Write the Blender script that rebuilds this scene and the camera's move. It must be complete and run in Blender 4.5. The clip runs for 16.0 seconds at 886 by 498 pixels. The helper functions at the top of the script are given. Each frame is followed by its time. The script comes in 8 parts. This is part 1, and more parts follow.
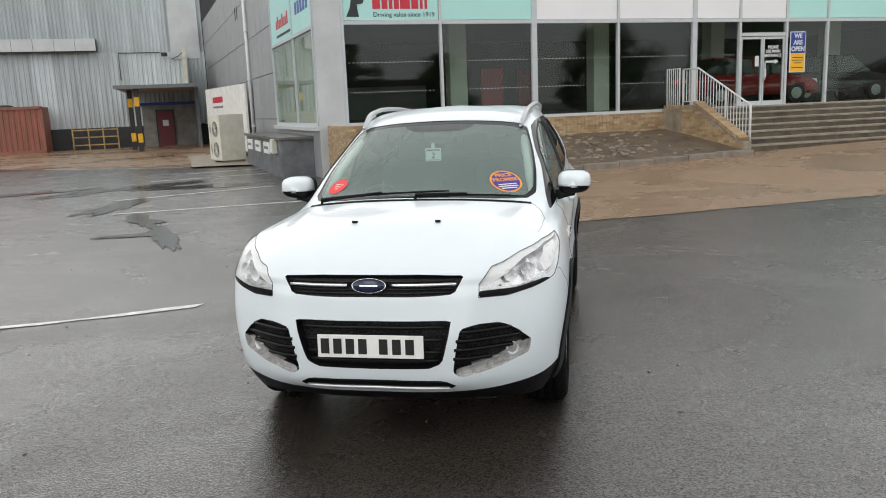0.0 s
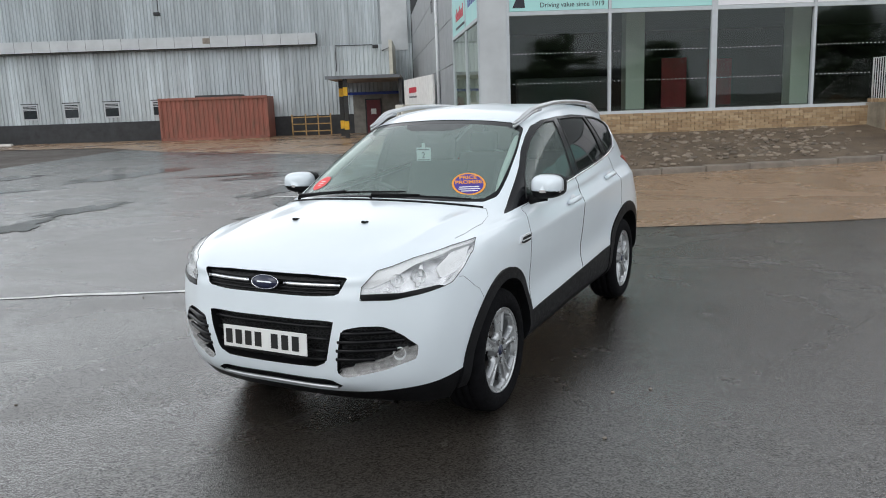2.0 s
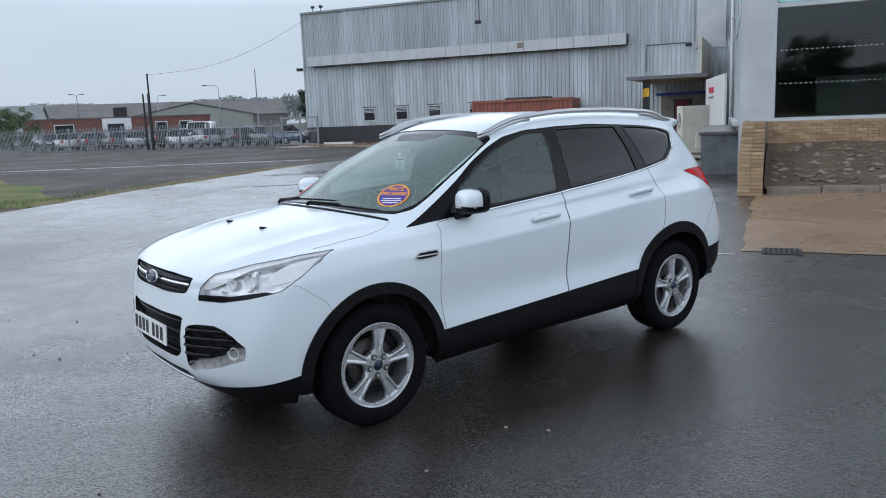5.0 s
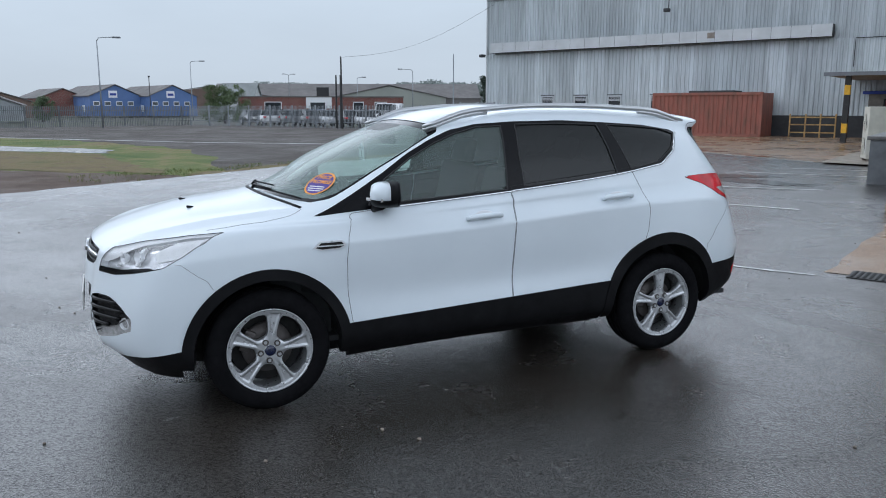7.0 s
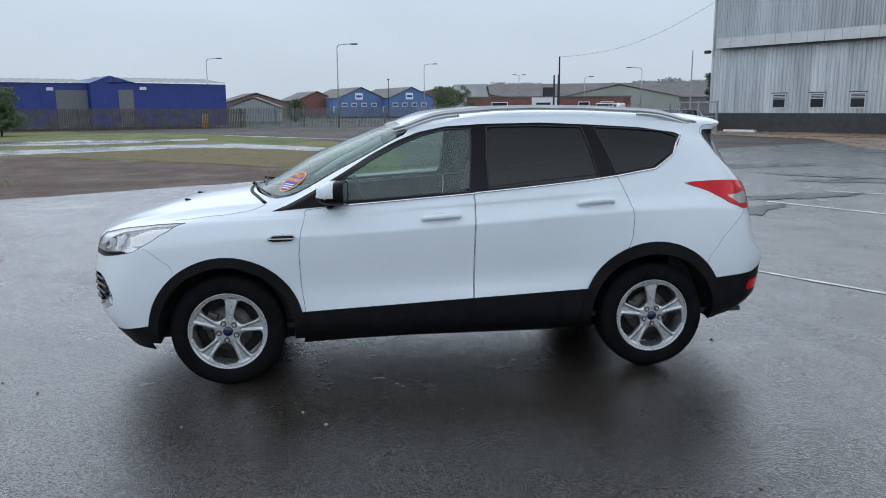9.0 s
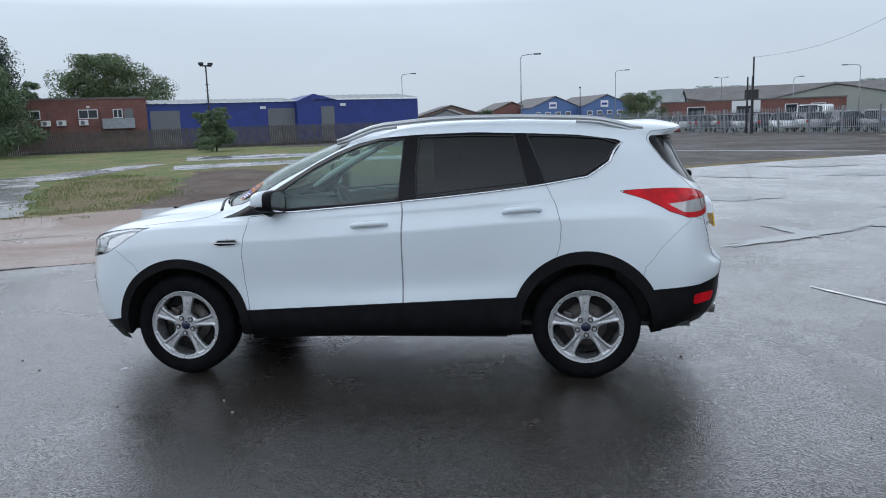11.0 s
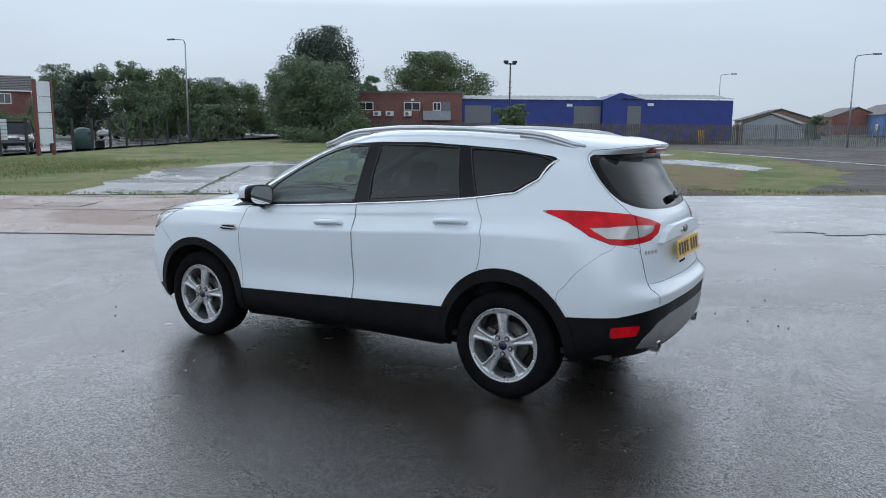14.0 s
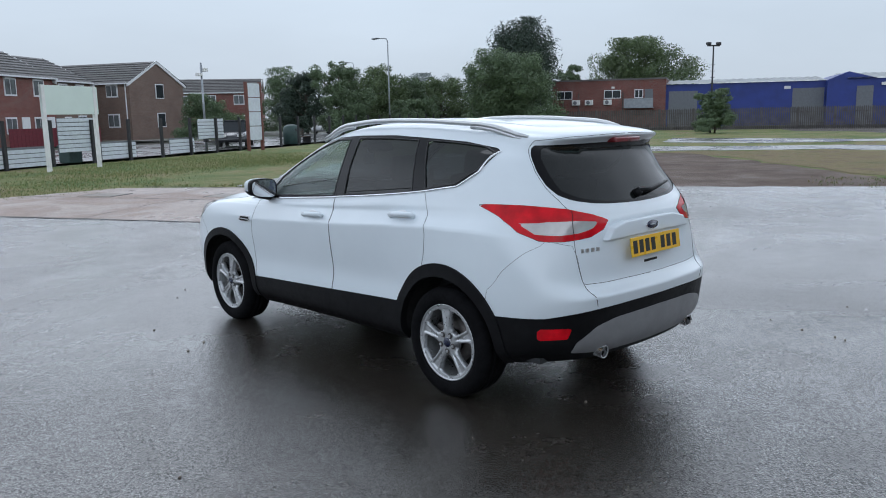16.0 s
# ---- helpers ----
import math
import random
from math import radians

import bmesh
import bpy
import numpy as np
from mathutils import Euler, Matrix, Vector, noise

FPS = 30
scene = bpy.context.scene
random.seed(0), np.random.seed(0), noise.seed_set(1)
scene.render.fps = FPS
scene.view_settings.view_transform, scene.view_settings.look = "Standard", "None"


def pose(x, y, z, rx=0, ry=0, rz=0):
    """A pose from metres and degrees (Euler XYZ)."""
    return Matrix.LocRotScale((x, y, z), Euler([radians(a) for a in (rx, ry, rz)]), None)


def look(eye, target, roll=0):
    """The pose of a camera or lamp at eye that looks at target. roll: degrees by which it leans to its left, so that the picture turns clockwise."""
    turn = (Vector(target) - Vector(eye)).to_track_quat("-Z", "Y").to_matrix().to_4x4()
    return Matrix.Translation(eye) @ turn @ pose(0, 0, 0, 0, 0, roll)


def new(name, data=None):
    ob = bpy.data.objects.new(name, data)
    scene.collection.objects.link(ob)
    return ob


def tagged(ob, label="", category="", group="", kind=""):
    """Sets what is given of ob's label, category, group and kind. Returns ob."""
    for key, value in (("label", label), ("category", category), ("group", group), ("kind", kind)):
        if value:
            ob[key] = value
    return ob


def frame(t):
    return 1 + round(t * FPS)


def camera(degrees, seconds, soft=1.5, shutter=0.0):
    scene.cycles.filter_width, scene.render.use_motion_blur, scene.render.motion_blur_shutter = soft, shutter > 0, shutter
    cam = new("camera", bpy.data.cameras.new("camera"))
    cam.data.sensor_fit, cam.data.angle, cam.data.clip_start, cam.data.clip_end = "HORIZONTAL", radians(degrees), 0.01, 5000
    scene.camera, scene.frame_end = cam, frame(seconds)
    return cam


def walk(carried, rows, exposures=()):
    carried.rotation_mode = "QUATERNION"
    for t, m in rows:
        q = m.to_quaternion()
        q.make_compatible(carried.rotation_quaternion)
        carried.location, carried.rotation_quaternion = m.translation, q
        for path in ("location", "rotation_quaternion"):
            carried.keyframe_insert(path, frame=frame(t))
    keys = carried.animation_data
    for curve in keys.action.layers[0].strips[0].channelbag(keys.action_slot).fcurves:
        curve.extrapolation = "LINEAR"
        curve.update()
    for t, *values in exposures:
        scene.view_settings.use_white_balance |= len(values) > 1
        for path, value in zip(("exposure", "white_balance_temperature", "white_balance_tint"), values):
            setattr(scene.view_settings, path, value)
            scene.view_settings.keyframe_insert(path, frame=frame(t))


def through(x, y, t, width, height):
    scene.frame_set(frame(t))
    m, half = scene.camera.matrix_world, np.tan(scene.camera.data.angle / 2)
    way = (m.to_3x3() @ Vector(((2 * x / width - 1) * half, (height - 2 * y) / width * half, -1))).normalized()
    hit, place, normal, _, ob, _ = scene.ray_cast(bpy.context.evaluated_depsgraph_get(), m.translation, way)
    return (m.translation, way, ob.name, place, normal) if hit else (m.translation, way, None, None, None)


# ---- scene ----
cam = camera(59.5, 16.0, soft=1.0)
PATH = [
    (0, (1.04, -5.669, 1.684), (0.66, -3.739, 1.323), -2.3),
    (0.5, (1.45, -5.63, 1.692), (0.939, -3.729, 1.338), -1.9),
    (1, (1.784, -5.483, 1.682), (1.127, -3.629, 1.323), -2.2),
    (1.5, (2.101, -5.298, 1.695), (1.313, -3.493, 1.344), -2.5),
    (2, (2.493, -5.151, 1.698), (1.594, -3.403, 1.33), -2.0),
    (2.5, (2.793, -4.895, 1.67), (1.791, -3.203, 1.305), -2.0),
    (3, (3.129, -4.676, 1.68), (2.016, -3.051, 1.334), -2.2),
    (3.5, (3.498, -4.471, 1.692), (2.277, -2.925, 1.344), -2.3),
    (4, (3.759, -4.168, 1.665), (2.442, -2.702, 1.324), -2.7),
    (4.5, (4.027, -3.877, 1.669), (2.585, -2.526, 1.361), -2.6),
    (5, (4.32, -3.568, 1.672), (2.769, -2.351, 1.336), -2.2),
    (5.2, (4.409, -3.453, 1.66), (2.827, -2.281, 1.308), -1.7),
    (7.3, (5.139, -1.915, 1.663), (3.307, -1.196, 1.308), -0.1),
    (7.5, (5.232, -1.759, 1.662), (3.377, -1.103, 1.305), -0.2),
    (8, (5.393, -1.386, 1.661), (3.496, -0.881, 1.281), 0.3),
    (8.5, (5.437, -0.987, 1.674), (3.51, -0.604, 1.301), 0.4),
    (9, (5.564, -0.588, 1.678), (3.611, -0.352, 1.321), -0.3),
    (9.5, (5.635, -0.187, 1.667), (3.669, -0.059, 1.32), -0.3),
    (10, (5.673, 0.228, 1.686), (3.7, 0.229, 1.357), -0.8),
    (10.2, (5.73, 0.408, 1.66), (3.757, 0.351, 1.333), -1.3),
    (12.3, (5.66, 2.189, 1.684), (3.785, 1.569, 1.365), -1.0),
    (12.5, (5.602, 2.338, 1.691), (3.747, 1.66, 1.377), -1.1),
    (13, (5.487, 2.74, 1.691), (3.686, 1.924, 1.386), -1.0),
    (13.5, (5.34, 3.136, 1.71), (3.602, 2.199, 1.391), -0.4),
    (14, (5.076, 3.441, 1.713), (3.386, 2.421, 1.392), 0.5),
    (14.5, (4.846, 3.79, 1.7), (3.243, 2.641, 1.371), 0.1),
    (15, (4.571, 4.119, 1.697), (3.052, 2.867, 1.346), -0.5),
    (15.5, (4.258, 4.359, 1.717), (2.797, 3.036, 1.377), -0.9),
    (16, (4.005, 4.665, 1.716), (2.657, 3.228, 1.374), -1.1),
]
EXPOSURES = [(0.0, 0.3, 6750, 10), (1.5, 0.26, 6500, 10), (3.5, 0.15, 5900, 10), (5.0, 0.04, 5700, 10), (9.0, 0.03, 5750, 10), (16.0, 0.02, 5750, 10)]
walk(cam, [(t, look(eye, target, roll)) for t, eye, target, roll in PATH], EXPOSURES)

# ---- overcast daylight ----
SUN_UP, SUN_ROUND = radians(52), radians(200)
world = bpy.data.worlds.new("overcast_sky")
scene.world = world
world.use_nodes = True
wt = world.node_tree
wt.nodes.clear()


def wnode(kind, **values):
    n = wt.nodes.new(kind)
    for k, v in values.items():
        n.inputs[k].default_value = v
    return n


w_out = wnode("ShaderNodeOutputWorld")
w_bg = wnode("ShaderNodeBackground", Strength=0.92)
w_sky = wt.nodes.new("ShaderNodeTexSky")
w_sky.sky_type, w_sky.sun_disc = "NISHITA", False
w_sky.sun_elevation, w_sky.sun_rotation = SUN_UP, SUN_ROUND
w_sky.air_density, w_sky.dust_density = 1.0, 4.0
w_soft = wnode("ShaderNodeHueSaturation", Saturation=0.25, Value=0.08)
w_at = wt.nodes.new("ShaderNodeTexCoord")
w_split = wt.nodes.new("ShaderNodeSeparateXYZ")
w_ramp = wt.nodes.new("ShaderNodeValToRGB")
e = w_ramp.color_ramp.elements
e[0].position, e[0].color = 0.0, (0.715, 0.755, 0.765, 1)
e[1].position, e[1].color = 1.0, (0.48, 0.51, 0.54, 1)
mid = e.new(0.14)
mid.color = (0.775, 0.84, 0.868, 1)
mid = e.new(0.19)
mid.color = (1.72, 1.77, 1.81, 1)
mid = e.new(0.30)
mid.color = (2.02, 2.07, 2.11, 1)
mid = e.new(0.55)
mid.color = (1.12, 1.17, 1.21, 1)
w_cloud = wnode("ShaderNodeTexNoise", Scale=2.2, Detail=5.0, Roughness=0.55)
w_map = wnode("ShaderNodeMapping", Scale=(1, 1, 3.5))
w_amt = wnode("ShaderNodeMapRange")
w_amt.inputs["To Min"].default_value, w_amt.inputs["To Max"].default_value = 0.86, 1.12
w_mul = wt.nodes.new("ShaderNodeVectorMath")
w_mul.operation = "SCALE"
w_mix = wt.nodes.new("ShaderNodeMix")
w_mix.data_type = "RGBA"
w_mix.inputs["Factor"].default_value = 0.85
wl = wt.links.new
wl(w_sky.outputs[0], w_soft.inputs["Color"])
wl(w_at.outputs["Generated"], w_split.inputs[0])
wl(w_split.outputs["Z"], w_ramp.inputs[0])
wl(w_at.outputs["Generated"], w_map.inputs["Vector"])
wl(w_map.outputs[0], w_cloud.inputs["Vector"])
wl(w_cloud.outputs[0], w_amt.inputs[0])
wl(w_ramp.outputs[0], w_mul.inputs[0])
wl(w_amt.outputs[0], w_mul.inputs["Scale"])
wl(w_soft.outputs[0], w_mix.inputs[6])
wl(w_mul.outputs[0], w_mix.inputs[7])
wl(w_mix.outputs[2], w_bg.inputs["Color"])
wl(w_bg.outputs[0], w_out.inputs[0])

sun = new("sun", bpy.data.lights.new("sun", "SUN"))
sun.data.energy, sun.data.angle, sun.data.color = 0.5, radians(35), (1.0, 0.98, 0.95)
sun.matrix_world = pose(0, 0, 40, 90 - math.degrees(SUN_UP), 0, 180 - math.degrees(SUN_ROUND))

# ---- materials ----
MATS = {}


class Nodes:
    """A small wrapper to write node trees in few lines."""

    def __init__(self, name):
        self.m = bpy.data.materials.new(name)
        self.m.use_nodes = True
        self.t = self.m.node_tree
        self.bsdf = self.t.nodes["Principled BSDF"]
        self.coord = self.t.nodes.new("ShaderNodeTexCoord")
        self.geo = self.t.nodes.new("ShaderNodeNewGeometry")
        self.info = self.t.nodes.new("ShaderNodeObjectInfo")
        MATS[name] = self.m

    def put(self, socket, value):
        if isinstance(value, bpy.types.NodeSocket):
            self.t.links.new(value, socket)
        elif isinstance(value, tuple) and len(value) == 3 and socket.type == "RGBA":
            socket.default_value = (*value, 1)
        else:
            socket.default_value = value

    def set(self, **values):
        for k, v in values.items():
            self.put(self.bsdf.inputs[k.replace("_", " ")], v)
        return self

    def place(self, scale=(1, 1, 1), world=True, turn=0.0):
        n = self.t.nodes.new("ShaderNodeMapping")
        self.t.links.new(self.geo.outputs["Position"] if world else self.coord.outputs["Object"], n.inputs[0])
        n.inputs["Scale"].default_value = scale
        n.inputs["Rotation"].default_value = (0, 0, turn)
        return n.outputs[0]

    def noise(self, scale, detail=4.0, rough=0.55, at=None, warp=0.0):
        n = self.t.nodes.new("ShaderNodeTexNoise")
        self.t.links.new(at if at else self.place(), n.inputs["Vector"])
        n.inputs["Scale"].default_value, n.inputs["Detail"].default_value = scale, detail
        n.inputs["Roughness"].default_value, n.inputs["Distortion"].default_value = rough, warp
        return n.outputs[0]

    def cells(self, scale, at=None, feature="F1", out=0):
        n = self.t.nodes.new("ShaderNodeTexVoronoi")
        n.feature = feature
        self.t.links.new(at if at else self.place(), n.inputs["Vector"])
        n.inputs["Scale"].default_value = scale
        return n.outputs[out]

    def ramp(self, fac, *stops):
        n = self.t.nodes.new("ShaderNodeValToRGB")
        e = n.color_ramp.elements
        while len(e) < len(stops):
            e.new(0.5)
        for el, (p, c) in zip(e, stops):
            el.position, el.color = p, (*c, 1) if isinstance(c, tuple) else (c, c, c, 1)
        self.t.links.new(fac, n.inputs[0])
        return n.outputs[0]

    def mix(self, fac, a, b, how="MIX"):
        n = self.t.nodes.new("ShaderNodeMix")
        n.data_type, n.blend_type = "RGBA", how
        self.put(n.inputs[0], fac)
        self.put(n.inputs[6], a)
        self.put(n.inputs[7], b)
        return n.outputs[2]

    def math(self, op, a, b=0.0):
        n = self.t.nodes.new("ShaderNodeMath")
        n.operation = op
        self.put(n.inputs[0], a)
        self.put(n.inputs[1], b)
        return n.outputs[0]

    def bump(self, height, strength=0.3, distance=0.01, normal=None):
        n = self.t.nodes.new("ShaderNodeBump")
        self.t.links.new(height, n.inputs["Height"])
        n.inputs["Strength"].default_value, n.inputs["Distance"].default_value = strength, distance
        if normal:
            self.t.links.new(normal, n.inputs["Normal"])
        self.t.links.new(n.outputs[0], self.bsdf.inputs["Normal"])
        return n.outputs[0]


def plain(name, colour, rough=0.5, metal=0.0, vary=0.12, scale=6.0, grain=0.0, coat=0.0, world=True, shine=0.5):
    """A surface of one colour with soft stains and, where asked, fine relief."""
    n = Nodes(name)
    at = n.place(world=world)
    dark = tuple(c * (1 - vary) for c in colour)
    light = tuple(min(1, c * (1 + vary)) for c in colour)
    n.set(Base_Color=n.ramp(n.noise(scale, at=at), (0.3, dark), (0.7, light)), Metallic=metal, Coat_Weight=coat, Specular_IOR_Level=shine)
    n.set(Roughness=n.ramp(n.noise(scale * 3, at=at), (0.3, max(0.02, rough * 0.85)), (0.7, min(1, rough * 1.15))))
    if grain:
        n.bump(n.noise(160, at=at), grain, 0.004)
    return n.m

# ---- mesh helpers ----
TURN = 28.5
YARD = pose(0, 0, 0, 0, 0, TURN)  # the yard's own axes: u along the showroom front, v away from it


def yard(u, v, z=0.0):
    return YARD @ Vector((u, v, z))


def mesh_of(name, bm, material, smooth=False):
    me = bpy.data.meshes.new(name)
    bm.normal_update()
    bm.to_mesh(me)
    bm.free()
    for m in material if isinstance(material, (list, tuple)) else [material]:
        me.materials.append(MATS[m])
    if smooth:
        me.shade_smooth()
    return me


def part(name, bm, material, parent=None, label="", smooth=False, at=None):
    """One mesh object out of a bmesh, under a thing or a part."""
    ob = new(name, mesh_of(name, bm, material, smooth))
    if parent:
        ob.parent = parent
    if at is not None:
        ob.matrix_basis = at
    return tagged(ob, label)


def from_arrays(name, verts, faces, material, parent=None, label="", smooth=True, at=None):
    me = bpy.data.meshes.new(name)
    me.from_pydata([tuple(map(float, v)) for v in verts], [], [tuple(map(int, q)) for q in faces])
    for m in material if isinstance(material, (list, tuple)) else [material]:
        me.materials.append(MATS[m])
    me.update()
    if smooth:
        me.shade_smooth()
    ob = new(name, me)
    if parent:
        ob.parent = parent
    if at is not None:
        ob.matrix_basis = at
    return tagged(ob, label)


def thing(name, m, label, category, group="", kind=""):
    ob = new(name)
    ob.empty_display_size = 0.1
    ob.matrix_basis = m
    return tagged(ob, label, category, group, kind)


def box(bm, lo, hi, bevel=0.0):
    """A box between two corners, with bevelled edges where asked."""
    c = [(a + b) / 2 for a, b in zip(lo, hi)]
    s = [abs(b - a) for a, b in zip(lo, hi)]
    made = bmesh.ops.create_cube(bm, size=1.0, matrix=Matrix.LocRotScale(c, None, s))["verts"]
    if bevel:
        edges = list({ed for v in made for ed in v.link_edges})
        bmesh.ops.bevel(bm, geom=edges, offset=bevel, segments=2, profile=0.6, affect="EDGES")
    return bm


def boxes(*pairs, bevel=0.0):
    bm = bmesh.new()
    for lo, hi in pairs:
        box(bm, lo, hi, bevel)
    return bm


def rod(bm, a, b, r0, r1=None, n=10, caps=True):
    a, b = Vector(a), Vector(b)
    turn = (b - a).to_track_quat("Z", "Y").to_matrix().to_4x4()
    m = Matrix.Translation((a + b) / 2) @ turn
    bmesh.ops.create_cone(bm, cap_ends=caps, segments=n, radius1=r0, radius2=r0 if r1 is None else r1, depth=(b - a).length, matrix=m)
    return bm


def tube(bm, points, radius, n=8, closed=False, flat=1.0):
    """A tube along points; radius may be a list. flat squeezes it along its second axis."""
    pts = [Vector(p) for p in points]
    rings, count = [], len(pts)
    side = None
    for i, p in enumerate(pts):
        a = pts[(i - 1) % count] if closed or i else p
        b = pts[(i + 1) % count] if closed or i < count - 1 else p
        along = (b - a).normalized()
        if side is None:
            side = along.orthogonal().normalized()
        side = (side - along * side.dot(along)).normalized()
        up = along.cross(side)
        r = radius[i] if isinstance(radius, (list, tuple)) else radius
        rings.append([bm.verts.new(p + side * math.cos(2 * math.pi * k / n) * r + up * math.sin(2 * math.pi * k / n) * r * flat) for k in range(n)])
    for i in range(count if closed else count - 1):
        q, w = rings[i], rings[(i + 1) % count]
        for k in range(n):
            bm.faces.new((q[k], q[(k + 1) % n], w[(k + 1) % n], w[k]))
    if not closed:
        bm.faces.new(rings[0][::-1])
        bm.faces.new(rings[-1])
    return bm


def prism(bm, outline, lo, hi, axis="z"):
    """A flat outline pulled out along an axis. The outline lies in the other two axes, in their order."""
    def at(p, h):
        return {"z": (p[0], p[1], h), "y": (p[0], h, p[1]), "x": (h, p[0], p[1])}[axis]
    low = [bm.verts.new(at(p, lo)) for p in outline]
    top = [bm.verts.new(at(p, hi)) for p in outline]
    made = [bm.faces.new(low[::-1]), bm.faces.new(top)]
    for k in range(len(low)):
        j = (k + 1) % len(low)
        made.append(bm.faces.new((low[k], low[j], top[j], top[k])))
    bmesh.ops.recalc_face_normals(bm, faces=made)
    return bm


def lathe(bm, profile, n=48, axis="x"):
    """A profile of (radius, height) turned round an axis."""
    rings = []
    for r, h in profile:
        ring = []
        for k in range(n):
            c, s = math.cos(2 * math.pi * k / n) * r, math.sin(2 * math.pi * k / n) * r
            ring.append(bm.verts.new({"x": (h, c, s), "y": (c, h, s), "z": (c, s, h)}[axis]))
        rings.append(ring)
    made = []
    for a, b in zip(rings, rings[1:]):
        for k in range(n):
            made.append(bm.faces.new((a[k], a[(k + 1) % n], b[(k + 1) % n], b[k])))
    bmesh.ops.recalc_face_normals(bm, faces=made)
    return bm


def lettering(name, words, size, m, material, parent=None, deep=0.004, width=0.0, align="CENTER"):
    """Words as a mesh in the built-in font. They lie in the x-y plane of m."""
    cu = bpy.data.curves.new(name, "FONT")
    cu.body, cu.size, cu.extrude, cu.align_x, cu.align_y, cu.offset = words, size, deep, align, "CENTER", width
    ob = bpy.data.objects.new(name, cu)
    scene.collection.objects.link(ob)
    dg = bpy.context.evaluated_depsgraph_get()
    me = bpy.data.meshes.new_from_object(ob.evaluated_get(dg))
    bpy.data.objects.remove(ob)
    me.materials.clear()
    me.materials.append(MATS[material])
    out = new(name, me)
    if parent:
        out.parent = parent
    out.matrix_basis = m
    return out

# ---- materials of the place ----
def wet_asphalt(name, dark, light, lo, hi, grit=0.35, shine=1.45, veil=0.0, pools=0.0, size=115, coat=0.0):
    """Wet ground: stones in a binder, stains, and a water film that is smooth where it stands."""
    n = Nodes(name)
    flat = n.place((1, 1, 0))
    big = n.noise(0.30, 6, 0.6, warp=0.8, at=flat)
    stain = n.noise(1.4, 6, 0.65, at=flat)
    base = n.ramp(stain, (0.3, dark), (0.72, light))
    stones = n.cells(size, out=1)
    # strong stone contrast and pale specks also put wet glints into the colour
    base = n.mix(0.75, base, n.mix(stones, tuple(c * 0.1 for c in dark), tuple(c * 2.2 for c in light)))
    speck = n.ramp(n.cells(52, out=0), (0.06, 1.0), (0.13, 0.0))
    n.set(Base_Color=n.mix(n.math("MULTIPLY", speck, 0.5), base, (0.22, 0.215, 0.21)))
    wet = n.ramp(big, (0.45, 1.0), (0.60, 0.0))
    rough = n.mix(wet, n.ramp(stain, (0.3, hi * 0.85), (0.7, hi)), n.ramp(stain, (0.3, lo * 0.7), (0.7, lo * 1.3)))
    grain = n.math("ADD", n.math("MULTIPLY", n.noise(240, 2), 0.35), n.cells(size))
    film = n.mix(wet, grain, n.math("MULTIPLY", grain, 0.75))
    if pools:  # shallow water standing in long hollows
        hollow = n.noise(0.42, 7, 0.58, warp=0.4, at=n.place((0.45, 1.9, 0), turn=radians(-12)))
        stand = n.math("MULTIPLY", n.ramp(hollow, (0.60, 0.0), (0.645, 1.0)), pools)
        rough = n.mix(stand, rough, (0.05, 0.05, 0.05))
        film = n.mix(stand, film, (0.5, 0.5, 0.5))
    n.set(Roughness=rough, IOR=shine, Sheen_Weight=veil, Sheen_Roughness=0.3)
    n.bump(film, grit, 0.004)
    if coat:  # the film of rain water over the stones
        cover = n.ramp(n.noise(0.22, 7, 0.6, warp=0.6, at=n.place((0.8, 1.3, 0))), (0.33, coat * 0.45), (0.64, coat))
        glint = n.math("MULTIPLY", cover, n.ramp(stones, (0.15, 0.76), (0.9, 1.2)))
        n.set(Specular_IOR_Level=n.ramp(stones, (0.2, 0.15), (0.85, 1.0)), Coat_Weight=glint, Coat_IOR=1.42, Coat_Roughness=n.ramp(stain, (0.3, 0.17), (0.7, 0.28)))
        ripple = n.t.nodes.new("ShaderNodeBump")
        n.t.links.new(film, ripple.inputs["Height"])
        ripple.inputs["Strength"].default_value, ripple.inputs["Distance"].default_value = 0.3, 0.004
        n.t.links.new(ripple.outputs[0], n.bsdf.inputs["Coat Normal"])
    return n.m


wet_asphalt("asphalt", (0.013, 0.011, 0.009), (0.034, 0.029, 0.024), 0.22, 0.36, 0.52, 1.46, size=115, coat=0.87)
wet_asphalt("old_tarmac", (0.046, 0.042, 0.039), (0.10, 0.09, 0.082), 0.6, 0.9, 0.6, 1.18)
wet_asphalt("road_tarmac", (0.05, 0.05, 0.05), (0.085, 0.085, 0.085), 0.2, 0.4, 0.3)
wet_asphalt("brown_concrete", (0.095, 0.058, 0.034), (0.265, 0.168, 0.096), 0.20, 0.50, 0.35, 1.5, 0.03, 0.9)
wet_asphalt("pink_concrete", (0.15, 0.105, 0.082), (0.26, 0.19, 0.155), 0.32, 0.6, 0.3, 1.33)
wet_asphalt("grey_slab", (0.095, 0.095, 0.095), (0.19, 0.19, 0.185), 0.16, 0.4, 0.15)
n = Nodes("water")
n.set(Base_Color=(0.026, 0.023, 0.020), Roughness=0.16, IOR=1.5, Coat_Weight=0.4, Coat_Roughness=0.1)
n.bump(n.noise(2.0, 2), 0.02, 0.01)
n = Nodes("gravel")
n.set(Base_Color=n.ramp(n.noise(0.5, 8, 0.7), (0.3, (0.095, 0.070, 0.057)), (0.55, (0.15, 0.117, 0.098)), (0.75, (0.22, 0.18, 0.155))), Roughness=n.ramp(n.noise(0.8), (0.35, 0.6), (0.65, 0.95)), IOR=1.2)
n.bump(n.cells(22), 0.8, 0.03)
n = Nodes("grass")
